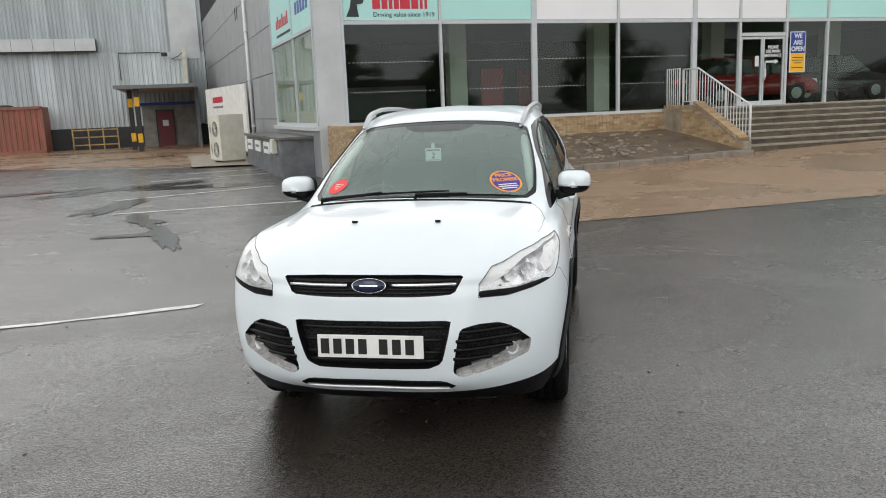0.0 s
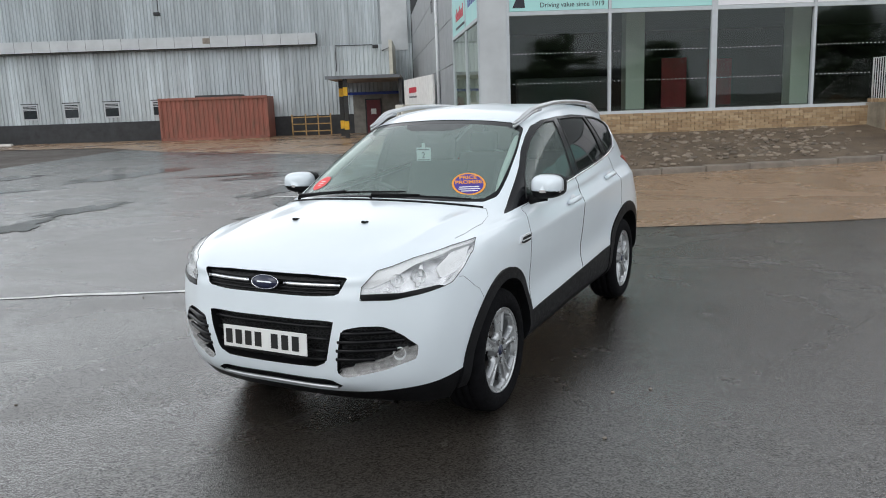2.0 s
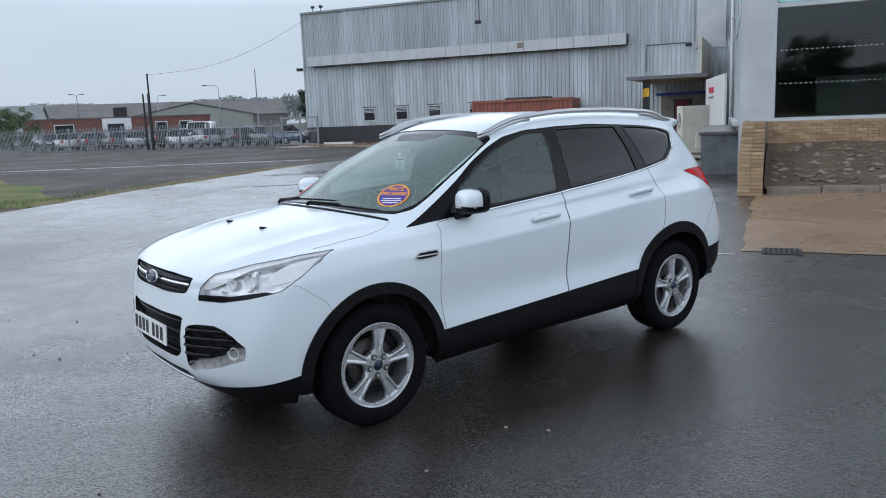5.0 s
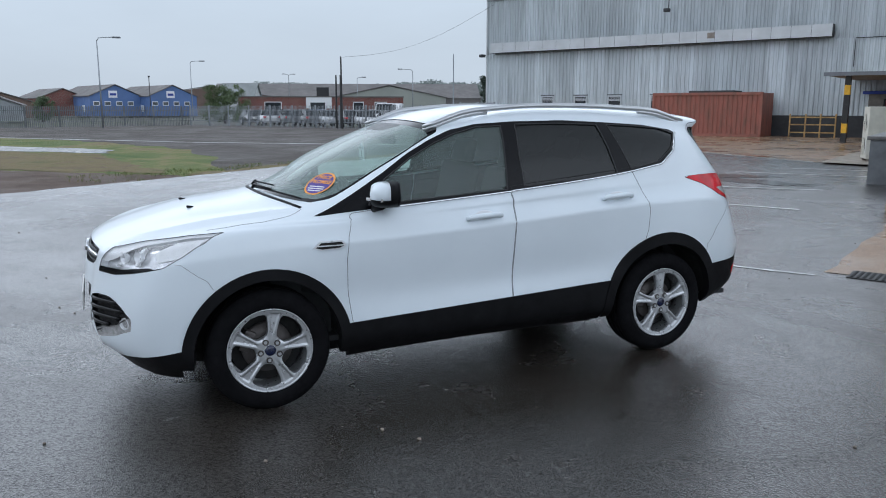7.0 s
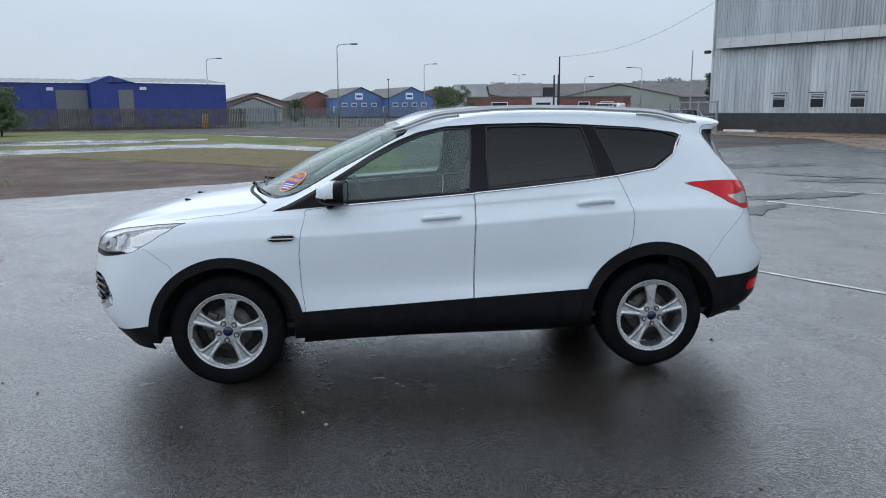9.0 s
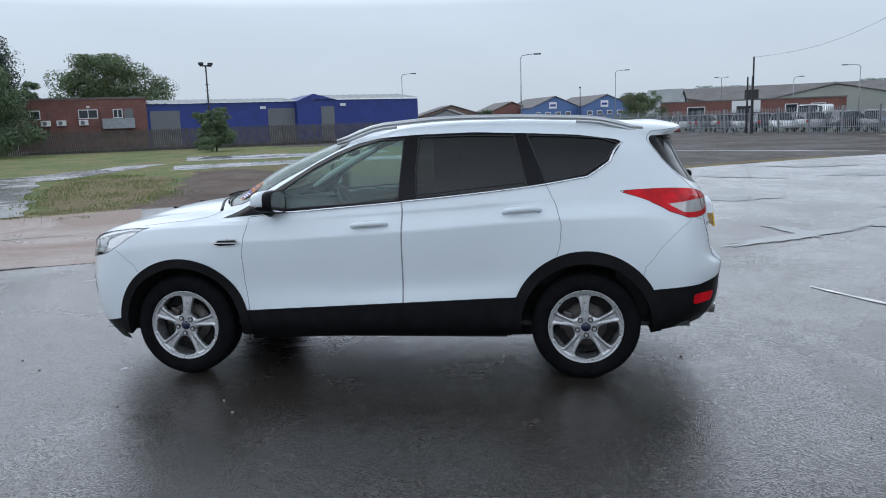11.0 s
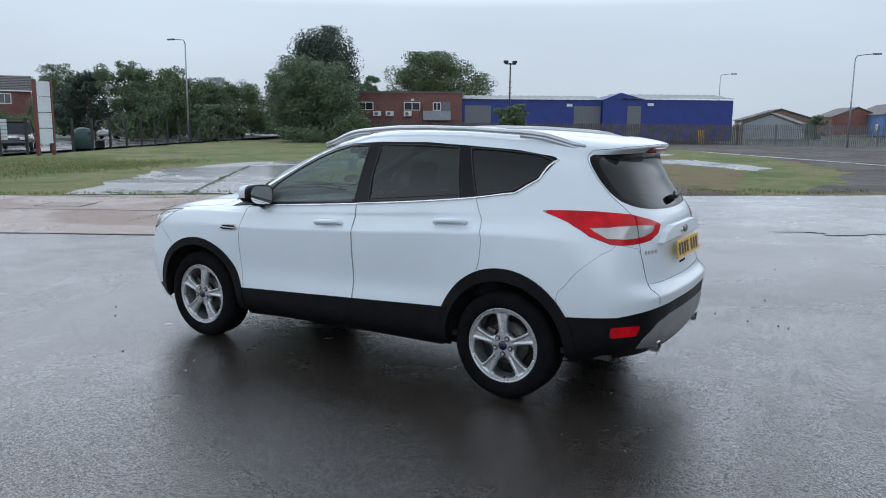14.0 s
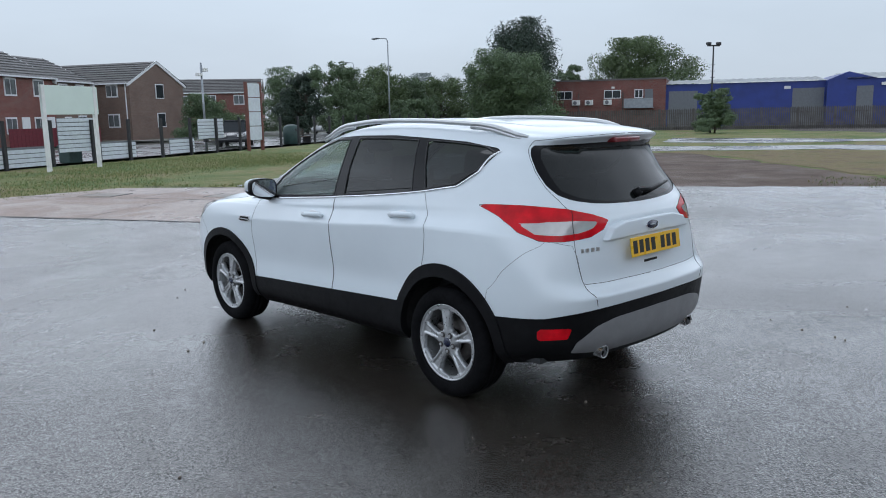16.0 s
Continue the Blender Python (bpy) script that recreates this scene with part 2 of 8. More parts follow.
g1 = n.ramp(n.noise(0.32, 10, 0.78, warp=0.5), (0.38, (0.085, 0.145, 0.028)), (0.49, (0.150, 0.185, 0.045)), (0.56, (0.25, 0.215, 0.085)), (0.64, (0.21, 0.155, 0.09)))
n.set(Base_Color=n.mix(n.ramp(n.noise(9, 3), (0.4, 0.0), (0.7, 0.45)), g1, (0.11, 0.13, 0.04)), Roughness=0.85)
n.bump(n.noise(45, 3), 0.9, 0.05)
n = Nodes("dry_grass")
n.set(Base_Color=n.ramp(n.noise(0.9, 9, 0.75, warp=0.5), (0.36, (0.125, 0.125, 0.045)), (0.50, (0.21, 0.165, 0.075)), (0.64, (0.14, 0.10, 0.065))), Roughness=0.9)
n.bump(n.noise(40, 4), 0.9, 0.05)
n = Nodes("far_land")
n.set(Base_Color=n.ramp(n.noise(0.05, 8, 0.7), (0.35, (0.05, 0.07, 0.03)), (0.6, (0.09, 0.085, 0.075))), Roughness=0.8)
n = Nodes("grass_blade")
n.set(Base_Color=n.ramp(n.geo.outputs["Random Per Island"], (0.0, (0.08, 0.13, 0.03)), (0.6, (0.15, 0.19, 0.05)), (1.0, (0.30, 0.25, 0.12))), Roughness=0.6)
n = Nodes("earth_bank")
n.set(Base_Color=n.ramp(n.noise(1.6, 8, 0.65), (0.3, (0.075, 0.054, 0.036)), (0.7, (0.175, 0.128, 0.085))), Roughness=0.7)
n.bump(n.noise(14, 6, 0.7), 0.8, 0.05)
n = Nodes("cobble")
n.set(Base_Color=n.mix(n.info.outputs["Random"], (0.10, 0.078, 0.058), (0.27, 0.215, 0.16)), Roughness=0.5)
n.bump(n.noise(30, 4), 0.4, 0.01)
n = Nodes("cobble_many")
n.set(Base_Color=n.mix(n.geo.outputs["Random Per Island"], (0.10, 0.078, 0.058), (0.27, 0.215, 0.16)), Roughness=0.5)
for nm, src in (("brick_buff", 0), ("brick_buff_many", 1)):
    n = Nodes(nm)
    rnd = n.geo.outputs["Random Per Island"] if src else n.info.outputs["Random"]
    n.set(Base_Color=n.mix(n.ramp(n.noise(7, 5), (0.35, 0.0), (0.75, 0.55)), n.ramp(rnd, (0.0, (0.28, 0.18, 0.098)), (0.5, (0.40, 0.275, 0.155)), (1.0, (0.49, 0.36, 0.22))), (0.24, 0.17, 0.10)), Roughness=0.75)
    n.bump(n.noise(60, 4), 0.35, 0.006)
plain("mortar", (0.27, 0.24, 0.20), 0.9, vary=0.2, scale=8, grain=0.3)
plain("concrete", (0.30, 0.26, 0.21), 0.6, vary=0.3, scale=3, grain=0.3)
plain("coping_dark", (0.11, 0.105, 0.10), 0.35, vary=0.35, scale=3, grain=0.3)
plain("rack_ochre", (0.42, 0.27, 0.10), 0.65, vary=0.4, scale=3, grain=0.2)
plain("porch_render", (0.22, 0.21, 0.19), 0.8, vary=0.3, scale=2, grain=0.2)
plain("kerb_stone", (0.20, 0.17, 0.14), 0.5, vary=0.3, scale=4, grain=0.3)
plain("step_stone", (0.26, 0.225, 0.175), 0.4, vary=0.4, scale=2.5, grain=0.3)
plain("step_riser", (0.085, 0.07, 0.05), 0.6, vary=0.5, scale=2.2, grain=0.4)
for nm, tone in (("steel_sheet", (0.46, 0.50, 0.52)), ("steel_sheet_low", (0.53, 0.58, 0.60))):
    n = Nodes(nm)
    streak = n.noise(1.0, 7, 0.7, at=n.place((3.0, 3.0, 0.22)))
    shade = n.mix(n.info.outputs["Random"], tuple(c * 0.86 for c in tone), tuple(c * 1.16 for c in tone))
    grime = n.ramp(streak, (0.42, 0.0), (0.68, 0.55))
    rust = n.ramp(n.noise(0.9, 8, 0.75, at=n.place((2.2, 2.2, 0.5))), (0.62, 0.0), (0.78, 0.5))
    n.set(Base_Color=n.mix(rust, n.mix(grime, shade, (0.17, 0.185, 0.19)), (0.26, 0.20, 0.15)), Roughness=0.5, Metallic=0.15)
n = Nodes("rusty_red")
n.set(Base_Color=n.mix(n.ramp(n.noise(1.3, 8, 0.7, at=n.place((2, 2, 0.5))), (0.42, 0.0), (0.68, 1.0)), (0.30, 0.105, 0.075), (0.17, 0.085, 0.06)), Roughness=0.65)
n.bump(n.noise(25, 5), 0.2, 0.01)
plain("panel_grey", (0.30, 0.315, 0.325), 0.4, vary=0.07, scale=0.8)
plain("panel_light", (0.50, 0.52, 0.53), 0.45, vary=0.1, scale=1.2)
plain("frame_white", (0.66, 0.68, 0.69), 0.4, vary=0.05)
plain("frame_alu", (0.50, 0.53, 0.55), 0.4, vary=0.06)
plain("joint_dark", (0.05, 0.052, 0.055), 0.8)
plain("sign_mint", (0.42, 0.73, 0.70), 0.35, vary=0.03, scale=0.8)
plain("sign_white", (0.80, 0.79, 0.82), 0.35, vary=0.03, scale=0.8)
plain("sign_red", (0.55, 0.02, 0.045), 0.4, vary=0.05)
plain("sign_dark", (0.02, 0.022, 0.03), 0.5)
plain("sign_blue", (0.015, 0.045, 0.30), 0.35, vary=0.05)
plain("sign_yellow", (0.85, 0.45, 0.02), 0.35, vary=0.05)
plain("white_paint", (0.74, 0.74, 0.72), 0.5, vary=0.1, scale=3)
plain("board_mint", (0.66, 0.75, 0.69), 0.5, vary=0.03, scale=1.5)
plain("line_paint", (0.60, 0.60, 0.585), 0.35, vary=0.35, scale=5)
plain("rail_white", (0.62, 0.63, 0.64), 0.4, vary=0.1)
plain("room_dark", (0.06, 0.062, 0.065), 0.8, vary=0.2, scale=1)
plain("room_ceiling", (0.55, 0.55, 0.54), 0.8, vary=0.08, scale=1)
plain("room_floor", (0.24, 0.24, 0.235), 0.25, vary=0.2, scale=1)
plain("column_cream", (0.80, 0.81, 0.73), 0.6, vary=0.05)
plain("poster_red", (0.30, 0.02, 0.03), 0.5, vary=0.2)
plain("black_base", (0.030, 0.032, 0.035), 0.6, vary=0.3, scale=2)
plain("wall_bluegrey", (0.13, 0.14, 0.15), 0.55, vary=0.35, scale=2.5, grain=0.3)
plain("cream_paint", (0.60, 0.58, 0.50), 0.5, vary=0.12, scale=3)
plain("door_red", (0.13, 0.015, 0.025), 0.45, vary=0.15)
plain("hazard_yellow", (0.75, 0.42, 0.02), 0.5, vary=0.15)
plain("hazard_black", (0.02, 0.02, 0.02), 0.5)
plain("galvanised", (0.30, 0.32, 0.34), 0.45, 0.5, vary=0.15, scale=4)
plain("fence_grey", (0.16, 0.17, 0.175), 0.55, 0.3, vary=0.25, scale=2)
plain("fence_brown", (0.085, 0.078, 0.072), 0.65, vary=0.3, scale=2)
plain("post_black", (0.02, 0.02, 0.022), 0.5)
plain("slat_white", (0.62, 0.66, 0.70), 0.4, vary=0.1)
plain("post_rust", (0.14, 0.05, 0.035), 0.6, vary=0.25)
plain("blue_wall", (0.022, 0.042, 0.22), 0.5, vary=0.15, scale=1)
plain("blue_pale", (0.10, 0.17, 0.36), 0.6, vary=0.1, scale=0.5)
plain("shutter_grey", (0.15, 0.16, 0.175), 0.5, vary=0.12)
plain("roof_sheet", (0.24, 0.26, 0.26), 0.55, vary=0.2, scale=0.6)
plain("roof_tile", (0.042, 0.04, 0.04), 0.6, vary=0.25, scale=2)
plain("roof_far", (0.14, 0.13, 0.125), 0.7, vary=0.2, scale=0.3)
plain("shed_olive", (0.30, 0.315, 0.28), 0.6, vary=0.08, scale=0.3)
plain("upvc", (0.75, 0.76, 0.77), 0.4, vary=0.04)
plain("pane_house", (0.13, 0.14, 0.145), 0.1, vary=0.4, scale=0.9)
plain("pane_dark", (0.03, 0.035, 0.04), 0.08, vary=0.2)
for nm, a, b in (("brick_red", (0.16, 0.050, 0.040), (0.23, 0.080, 0.062)), ("brick_brown", (0.15, 0.096, 0.074), (0.21, 0.140, 0.110))):
    n = Nodes(nm)
    t = n.t.nodes.new("ShaderNodeTexBrick")
    split, join = n.t.nodes.new("ShaderNodeSeparateXYZ"), n.t.nodes.new("ShaderNodeCombineXYZ")
    n.t.links.new(n.place((1, 1, 1), world=False), split.inputs[0])
    n.put(join.inputs[0], n.math("ADD", split.outputs[0], split.outputs[1]))
    n.put(join.inputs[1], split.outputs[2])
    n.t.links.new(join.outputs[0], t.inputs["Vector"])
    for k, v in (("Scale", 1.0), ("Mortar Size", 0.008), ("Brick Width", 0.225), ("Row Height", 0.075)):
        t.inputs[k].default_value = v
    t.inputs["Color1"].default_value, t.inputs["Color2"].default_value, t.inputs["Mortar"].default_value = (*a, 1), (*b, 1), (0.20, 0.17, 0.15, 1)
    n.set(Base_Color=n.mix(n.ramp(n.noise(0.7, 6), (0.4, 0.0), (0.7, 0.35)), t.outputs[0], tuple(c * 0.6 for c in a)), Roughness=0.8)
# the last, palest leaf tone has distance haze mixed into its colour
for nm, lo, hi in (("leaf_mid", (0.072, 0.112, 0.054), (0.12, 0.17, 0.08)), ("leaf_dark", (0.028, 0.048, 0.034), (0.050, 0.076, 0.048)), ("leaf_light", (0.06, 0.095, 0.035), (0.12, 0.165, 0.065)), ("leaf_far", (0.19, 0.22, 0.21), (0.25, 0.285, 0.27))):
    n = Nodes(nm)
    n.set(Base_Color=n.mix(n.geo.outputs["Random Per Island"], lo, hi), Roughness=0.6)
plain("bark", (0.075, 0.058, 0.045), 0.85, vary=0.3, scale=5, grain=0.4)
for nm, c in (("paint_red", (0.30, 0.015, 0.02)), ("paint_dark", (0.03, 0.032, 0.036)), ("paint_silver", (0.42, 0.43, 0.44)), ("paint_white", (0.70, 0.71, 0.72)), ("paint_blue", (0.05, 0.08, 0.16)), ("paint_grey", (0.13, 0.135, 0.14))):
    plain(nm, c, 0.25, vary=0.05, coat=0.6)
plain("tyre_plain", (0.02, 0.02, 0.02), 0.7)
plain("car_window", (0.02, 0.024, 0.027), 0.06)
plain("lamp_far", (0.70, 0.70, 0.68), 0.2)
plain("bin_green", (0.03, 0.06, 0.055), 0.5)

# ---- car materials ----
n = Nodes("car_white")
at = n.place(world=False)
n.set(Base_Color=n.ramp(n.noise(2.5, at=at), (0.3, (0.715, 0.775, 0.815)), (0.7, (0.745, 0.805, 0.845))), Roughness=0.28, Coat_Weight=0.55, Coat_Roughness=0.06)
drops = n.cells(170, at=at)
n.bump(n.ramp(drops, (0.0, 1.0), (0.22, 0.0)), 0.12, 0.002)
plain("black_plastic", (0.008, 0.008, 0.009), 0.45, shine=0.12, vary=0.3, scale=9, grain=0.15, world=False)
plain("grey_plastic", (0.22, 0.22, 0.225), 0.4, vary=0.1, scale=9, grain=0.05, world=False)
plain("gloss_black", (0.005, 0.005, 0.006), 0.16, shine=0.18, world=False)
plain("grille_black", (0.008, 0.008, 0.009), 0.38, shine=0.25, vary=0.3, world=False)
plain("liner_black", (0.012, 0.012, 0.012), 0.9, vary=0.3, world=False)
plain("seam_grey", (0.16, 0.17, 0.175), 0.8, world=False)
plain("gap_black", (0.01, 0.01, 0.01), 0.8, world=False)
plain("rubber", (0.015, 0.015, 0.016), 0.6, world=False)
plain("chrome", (0.75, 0.76, 0.78), 0.12, 1.0, vary=0.03, world=False)
plain("mirror", (0.85, 0.86, 0.88), 0.02, 1.0, vary=0.0, world=False)
plain("vent_silver", (0.74, 0.75, 0.77), 0.3, 0.3, vary=0.03, world=False)
plain("satin_silver", (0.55, 0.56, 0.57), 0.35, 0.85, vary=0.05, world=False)
plain("alloy", (0.50, 0.51, 0.52), 0.3, 0.8, vary=0.07, scale=14, world=False)
plain("brake_steel", (0.10, 0.09, 0.085), 0.55, 0.6, vary=0.3, scale=14, world=False)
plain("tyre", (0.007, 0.007, 0.008), 0.8, shine=0.06, vary=0.3, scale=20, grain=0.3, world=False)
plain("badge_blue", (0.004, 0.009, 0.040), 0.25, coat=0.3, world=False)
plain("plate_white", (0.78, 0.78, 0.76), 0.3, vary=0.05, world=False)
plain("plate_yellow", (0.85, 0.50, 0.02), 0.3, vary=0.05, world=False)
plain("mark_black", (0.01, 0.01, 0.01), 0.4, world=False)
plain("cup_shade", (0.74, 0.75, 0.76), 0.3, vary=0.02, world=False)
plain("lamp_silver", (0.86, 0.87, 0.88), 0.25, 0.1, vary=0.1, scale=12, world=False)
plain("lamp_frost", (0.50, 0.48, 0.47), 0.12, 0.3, vary=0.10, scale=12, coat=0.5, world=False)
plain("lamp_red", (0.56, 0.001, 0.008), 0.12, vary=0.3, scale=9, shine=0.3, coat=0.0, world=False)
plain("lamp_dark_red", (0.16, 0.008, 0.012), 0.15, vary=0.2, scale=25, coat=1.0, world=False)
plain("trim_dark", (0.03, 0.032, 0.034), 0.7, vary=0.2, grain=0.1, world=False)
plain("trim_light", (0.45, 0.46, 0.45), 0.9, vary=0.05, world=False)
plain("trim_pale", (0.72, 0.78, 0.75), 0.8, vary=0.05, world=False)
plain("seat_cloth", (0.035, 0.037, 0.04), 0.95, vary=0.3, scale=40, world=False)


def glass(name, tint, drops=True, rough=0.0, through=1.0, haze=0.0, gloss=1.55):
    n = Nodes(name)
    n.set(Base_Color=tint, Roughness=rough, IOR=1.45, Transmission_Weight=through)
    t = n.t
    thin = t.nodes.new("ShaderNodeBsdfTransparent")
    thin.inputs[0].default_value = (*tint, 1)
    shine = t.nodes.new("ShaderNodeBsdfGlossy")
    shine.inputs["Roughness"].default_value = 0.02
    angle = t.nodes.new("ShaderNodeLayerWeight")
    angle.inputs[0].default_value = 0.5
    least = ((gloss - 1) / (gloss + 1)) ** 2
    share = n.math("ADD", n.math("MULTIPLY", n.math("POWER", angle.outputs["Facing"], 5.0), 1 - least), least)
    blend = t.nodes.new("ShaderNodeMixShader")
    t.links.new(share, blend.inputs[0])
    t.links.new(thin.outputs[0], blend.inputs[1])
    t.links.new(shine.outputs[0], blend.inputs[2])
    if haze:  # pale diffuse film standing in for sky reflected in the glass
        film = t.nodes.new("ShaderNodeBsdfDiffuse")
        film.inputs[0].default_value = (0.40, 0.50, 0.47, 1)
        wet = t.nodes.new("ShaderNodeMixShader")
        n.put(wet.inputs[0], n.ramp(n.noise(5, at=n.place(world=False)), (0.3, haze * 0.95), (0.7, haze * 1.05)))
        t.links.new(blend.outputs[0], wet.inputs[1])
        t.links.new(film.outputs[0], wet.inputs[2])
        blend = wet
    out = [x for x in t.nodes if x.type == "OUTPUT_MATERIAL"][0]
    t.links.new(blend.outputs[0], out.inputs[0])
    if drops:
        at = n.place(world=False)
        height = n.ramp(n.cells(230, at=at), (0.0, 1.0), (0.12, 0.0))
        b = t.nodes.new("ShaderNodeBump")
        b.inputs["Strength"].default_value, b.inputs["Distance"].default_value = 0.03, 0.002
        t.links.new(height, b.inputs["Height"])
        t.links.new(b.outputs[0], shine.inputs["Normal"])
    return n.m


glass("clear_glass", (0.76, 0.86, 0.82), False, haze=0.33)
glass("side_glass", (0.70, 0.84, 0.79), False, haze=0.15)
glass("dark_glass", (0.05, 0.052, 0.055), False, haze=0.012)
glass("lamp_clear", (0.97, 0.975, 0.98), False, haze=0.012)
glass("window_glass", (0.80, 0.85, 0.82), False, gloss=1.62)
plain("sign_orange", (0.80, 0.33, 0.04), 0.5, vary=0.03, world=False)
plain("sticker_violet", (0.06, 0.035, 0.28), 0.5, vary=0.03, world=False)
plain("sticker_red", (0.75, 0.05, 0.05), 0.5, vary=0.05, world=False)
plain("card_mint", (0.74, 0.86, 0.86), 0.6, vary=0.03, world=False)

plain("glass_shade", (0.045, 0.05, 0.05), 0.4, vary=0.05, world=False)
plain("lamp_tray", (0.66, 0.66, 0.67), 0.22, 0.5, vary=0.3, scale=22, world=False)
plain("lamp_strip", (0.80, 0.80, 0.80), 0.3, vary=0.03, world=False)
plain("fog_tray", (0.52, 0.51, 0.50), 0.25, 0.3, vary=0.35, scale=30, world=False)
n = Nodes("grille_mesh")
comb = n.cells(46, at=n.place((1, 0.4, 1.7), world=False), feature="DISTANCE_TO_EDGE")
n.set(Base_Color=n.ramp(comb, (0.06, (0.030, 0.030, 0.032)), (0.12, (0.004, 0.004, 0.004))), Roughness=0.4, Specular_IOR_Level=0.3)
n.bump(n.ramp(comb, (0.05, 1.0), (0.14, 0.0)), 0.8, 0.006)
# ---- ground: one sheet to the horizon, with the yard's surfaces laid on it ----
def ragged(outline, step=0.6, amount=0.12, seed=1):
    """An outline with its edges broken into short, uneven pieces."""
    rnd, out = random.Random(seed), []
    for (ax, ay), (bx, by) in zip(outline, outline[1:] + outline[:1]):
        count = max(1, int(math.hypot(bx - ax, by - ay) / step))
        for i in range(count):
            t = i / count
            d = amount if 0 < i else amount * 0.3
            out.append((ax + (bx - ax) * t + rnd.uniform(-d, d), ay + (by - ay) * t + rnd.uniform(-d, d)))
    return out


def patch(name, outline, z, material, label, category, step=0.6, amount=0.12, seed=1, height=None, kind="structure"):
    bm = bmesh.new()
    vs = [bm.verts.new((u, v, z)) for u, v in ragged(list(outline), step, amount, seed)]
    face = bm.faces.new(vs)
    face.normal_update()
    if face.normal.z < 0:
        face.normal_flip()
    bmesh.ops.triangulate(bm, faces=[face])
    return tagged(part(name, bm, material, at=YARD), label, category, kind=kind)


base = bmesh.new()
bmesh.ops.create_grid(base, x_segments=8, y_segments=8, size=1800, matrix=Matrix.Translation((0, 0, -0.30)))
tagged(part("ground", base, "far_land"), "flat wet land reaching the horizon", "ground", kind="structure")
patch("grass_verge", ((-66, -21.8), (30, -21.8), (30, -12), (-8, -12), (-8, 3), (-12, 9), (-17, 12.5), (-24, 16), (-32, 17.5), (-46, 17.5), (-66, 14.5)), -0.024, "grass", "patchy wet grass beside the yard", "grass", 1.5, 0.3, 2)
patch("old_yard", ((-66, 8.6), (-58.5, 9), (-56.4, 12.6), (-46, 16), (-32.5, 16.1), (-24.2, 14.8), (-17.5, 11), (-14.2, 9.0), (-10, 8), (-10, 46), (-66, 46)), -0.020, "old_tarmac", "dark broken tarmac of the old yard", "yard", 1.2, 0.35, 3)
patch("dirt_patch", ((-12, -2.2), (-17, -1.2), (-22, -.6), (-27.5, 0), (-27.3, 1.8), (-24, 3.2), (-20, 4.9), (-16.9, 5.8), (-14, 7.2), (-12, 6)), -0.016, "gravel", "bare brown gravel and dirt", "ground", 0.7, 0.3, 4)
patch("dry_grass", ((-28.2, .5), (-29, 4), (-29.6, 7.4), (-28, 9.4), (-24, 10.8), (-18, 8.6), (-14.6, 7.4), (-17, 6.1), (-20, 5.2), (-24, 3.6), (-27, 2)), -.014, "dry_grass", "dry yellow grass along the concrete strip", "grass", 0.5, 0.25, 63)
patch("grey_slab_strip", ((-11.6, -9.2), (-12.6, -4.2), (-20, -5.0), (-25.3, -5.6), (-28, -3.8), (-36, -0.8), (-36, -2.6), (-29.5, -6.5), (-27, -9.2), (-21, -10.7)), -0.010, "grey_slab", "wet grey concrete slab", "slab", 0.9, 0.22, 5)
patch("grey_slab_strip", ((-33.4, -.6), (-33.6, 4.1), (-34.5, 8.9), (-33.2, 11.4), (-26.8, 12.6), (-24.2, 11.3), (-28.7, 9.7), (-30.4, 7.6), (-29.5, 3.3), (-29.1, -1)), -0.010, "grey_slab", "wet grey concrete strip in the grass", "slab", 0.9, 0.25, 6)
patch("grey_slab_strip", ((-45.5, .6), (-43.5, 6.4), (-41.3, 12.4), (-38.8, 11.5), (-37.5, 7.6), (-37.1, 4.3), (-38.9, .2)), -0.010, "grey_slab", "wet grey concrete strip in the grass", "slab", 0.9, 0.25, 7)
asphalt = bmesh.new()
outline = ragged([(-5.2, -40), (60, -40), (60, 46.2), (-14.9, 46.2), (-15.0, 20), (-14.0, 11), (-12.9, 4.5), (-12.2, -2.2), (-5.4, -2.6)], 0.5, 0.07, 8)
face = asphalt.faces.new([asphalt.verts.new((u, v, 0)) for u, v in outline])
face.normal_update()
bmesh.ops.triangulate(asphalt, faces=[face])
tagged(part("yard_asphalt", asphalt, "asphalt", at=YARD), "dark wet asphalt with puddles and patches", "asphalt", kind="structure")
patch("entry_apron", ((-5.25, -38), (-5.3, -2.25), (-12.4, -1.95), (-12.2, -3.0), (-11.3, -8), (-10.6, -12), (-7.8, -13.2), (-6.6, -20), (-6.2, -38)), 0.004, "pink_concrete", "wet pinkish concrete entry apron with cracks", "concrete", 0.5, 0.06, 9)


def apron_rise(u, v):
    t = min(1, max(0, (v - 4.4) / 6.0))
    return 0.006 + min(0.34, max(0, 0.0235 * (u - 1.6))) * t * t * (3 - 2 * t)


brown = bmesh.new()
us, vs_ = np.linspace(1.75, 48, 70), np.linspace(4.3, 11.0, 16)
rnd = random.Random(11)
net = [[brown.verts.new((u + (rnd.uniform(-.05, .05) if i == 0 else 0), v + (rnd.uniform(-.06, .06) if j == 0 else 0), apron_rise(u, v))) for j, v in enumerate(vs_)] for i, u in enumerate(us)]
for a, b in zip(net, net[1:]):
    for k in range(len(vs_) - 1):
        brown.faces.new((a[k], b[k], b[k + 1], a[k + 1]))
tagged(part("brown_apron", brown, "brown_concrete", at=YARD, smooth=True), "wet brown concrete apron before the showroom", "concrete", kind="structure")
patch("loading_pad", ((-6.6, 25.4), (-1.7, 21.9), (0.6, 21.3), (0.2, 46), (-30, 46), (-30, 40), (-17, 36), (-12, 30)), 0.005, "brown_concrete", "wet brown concrete beside the warehouse", "concrete", 0.8, 0.15, 12)
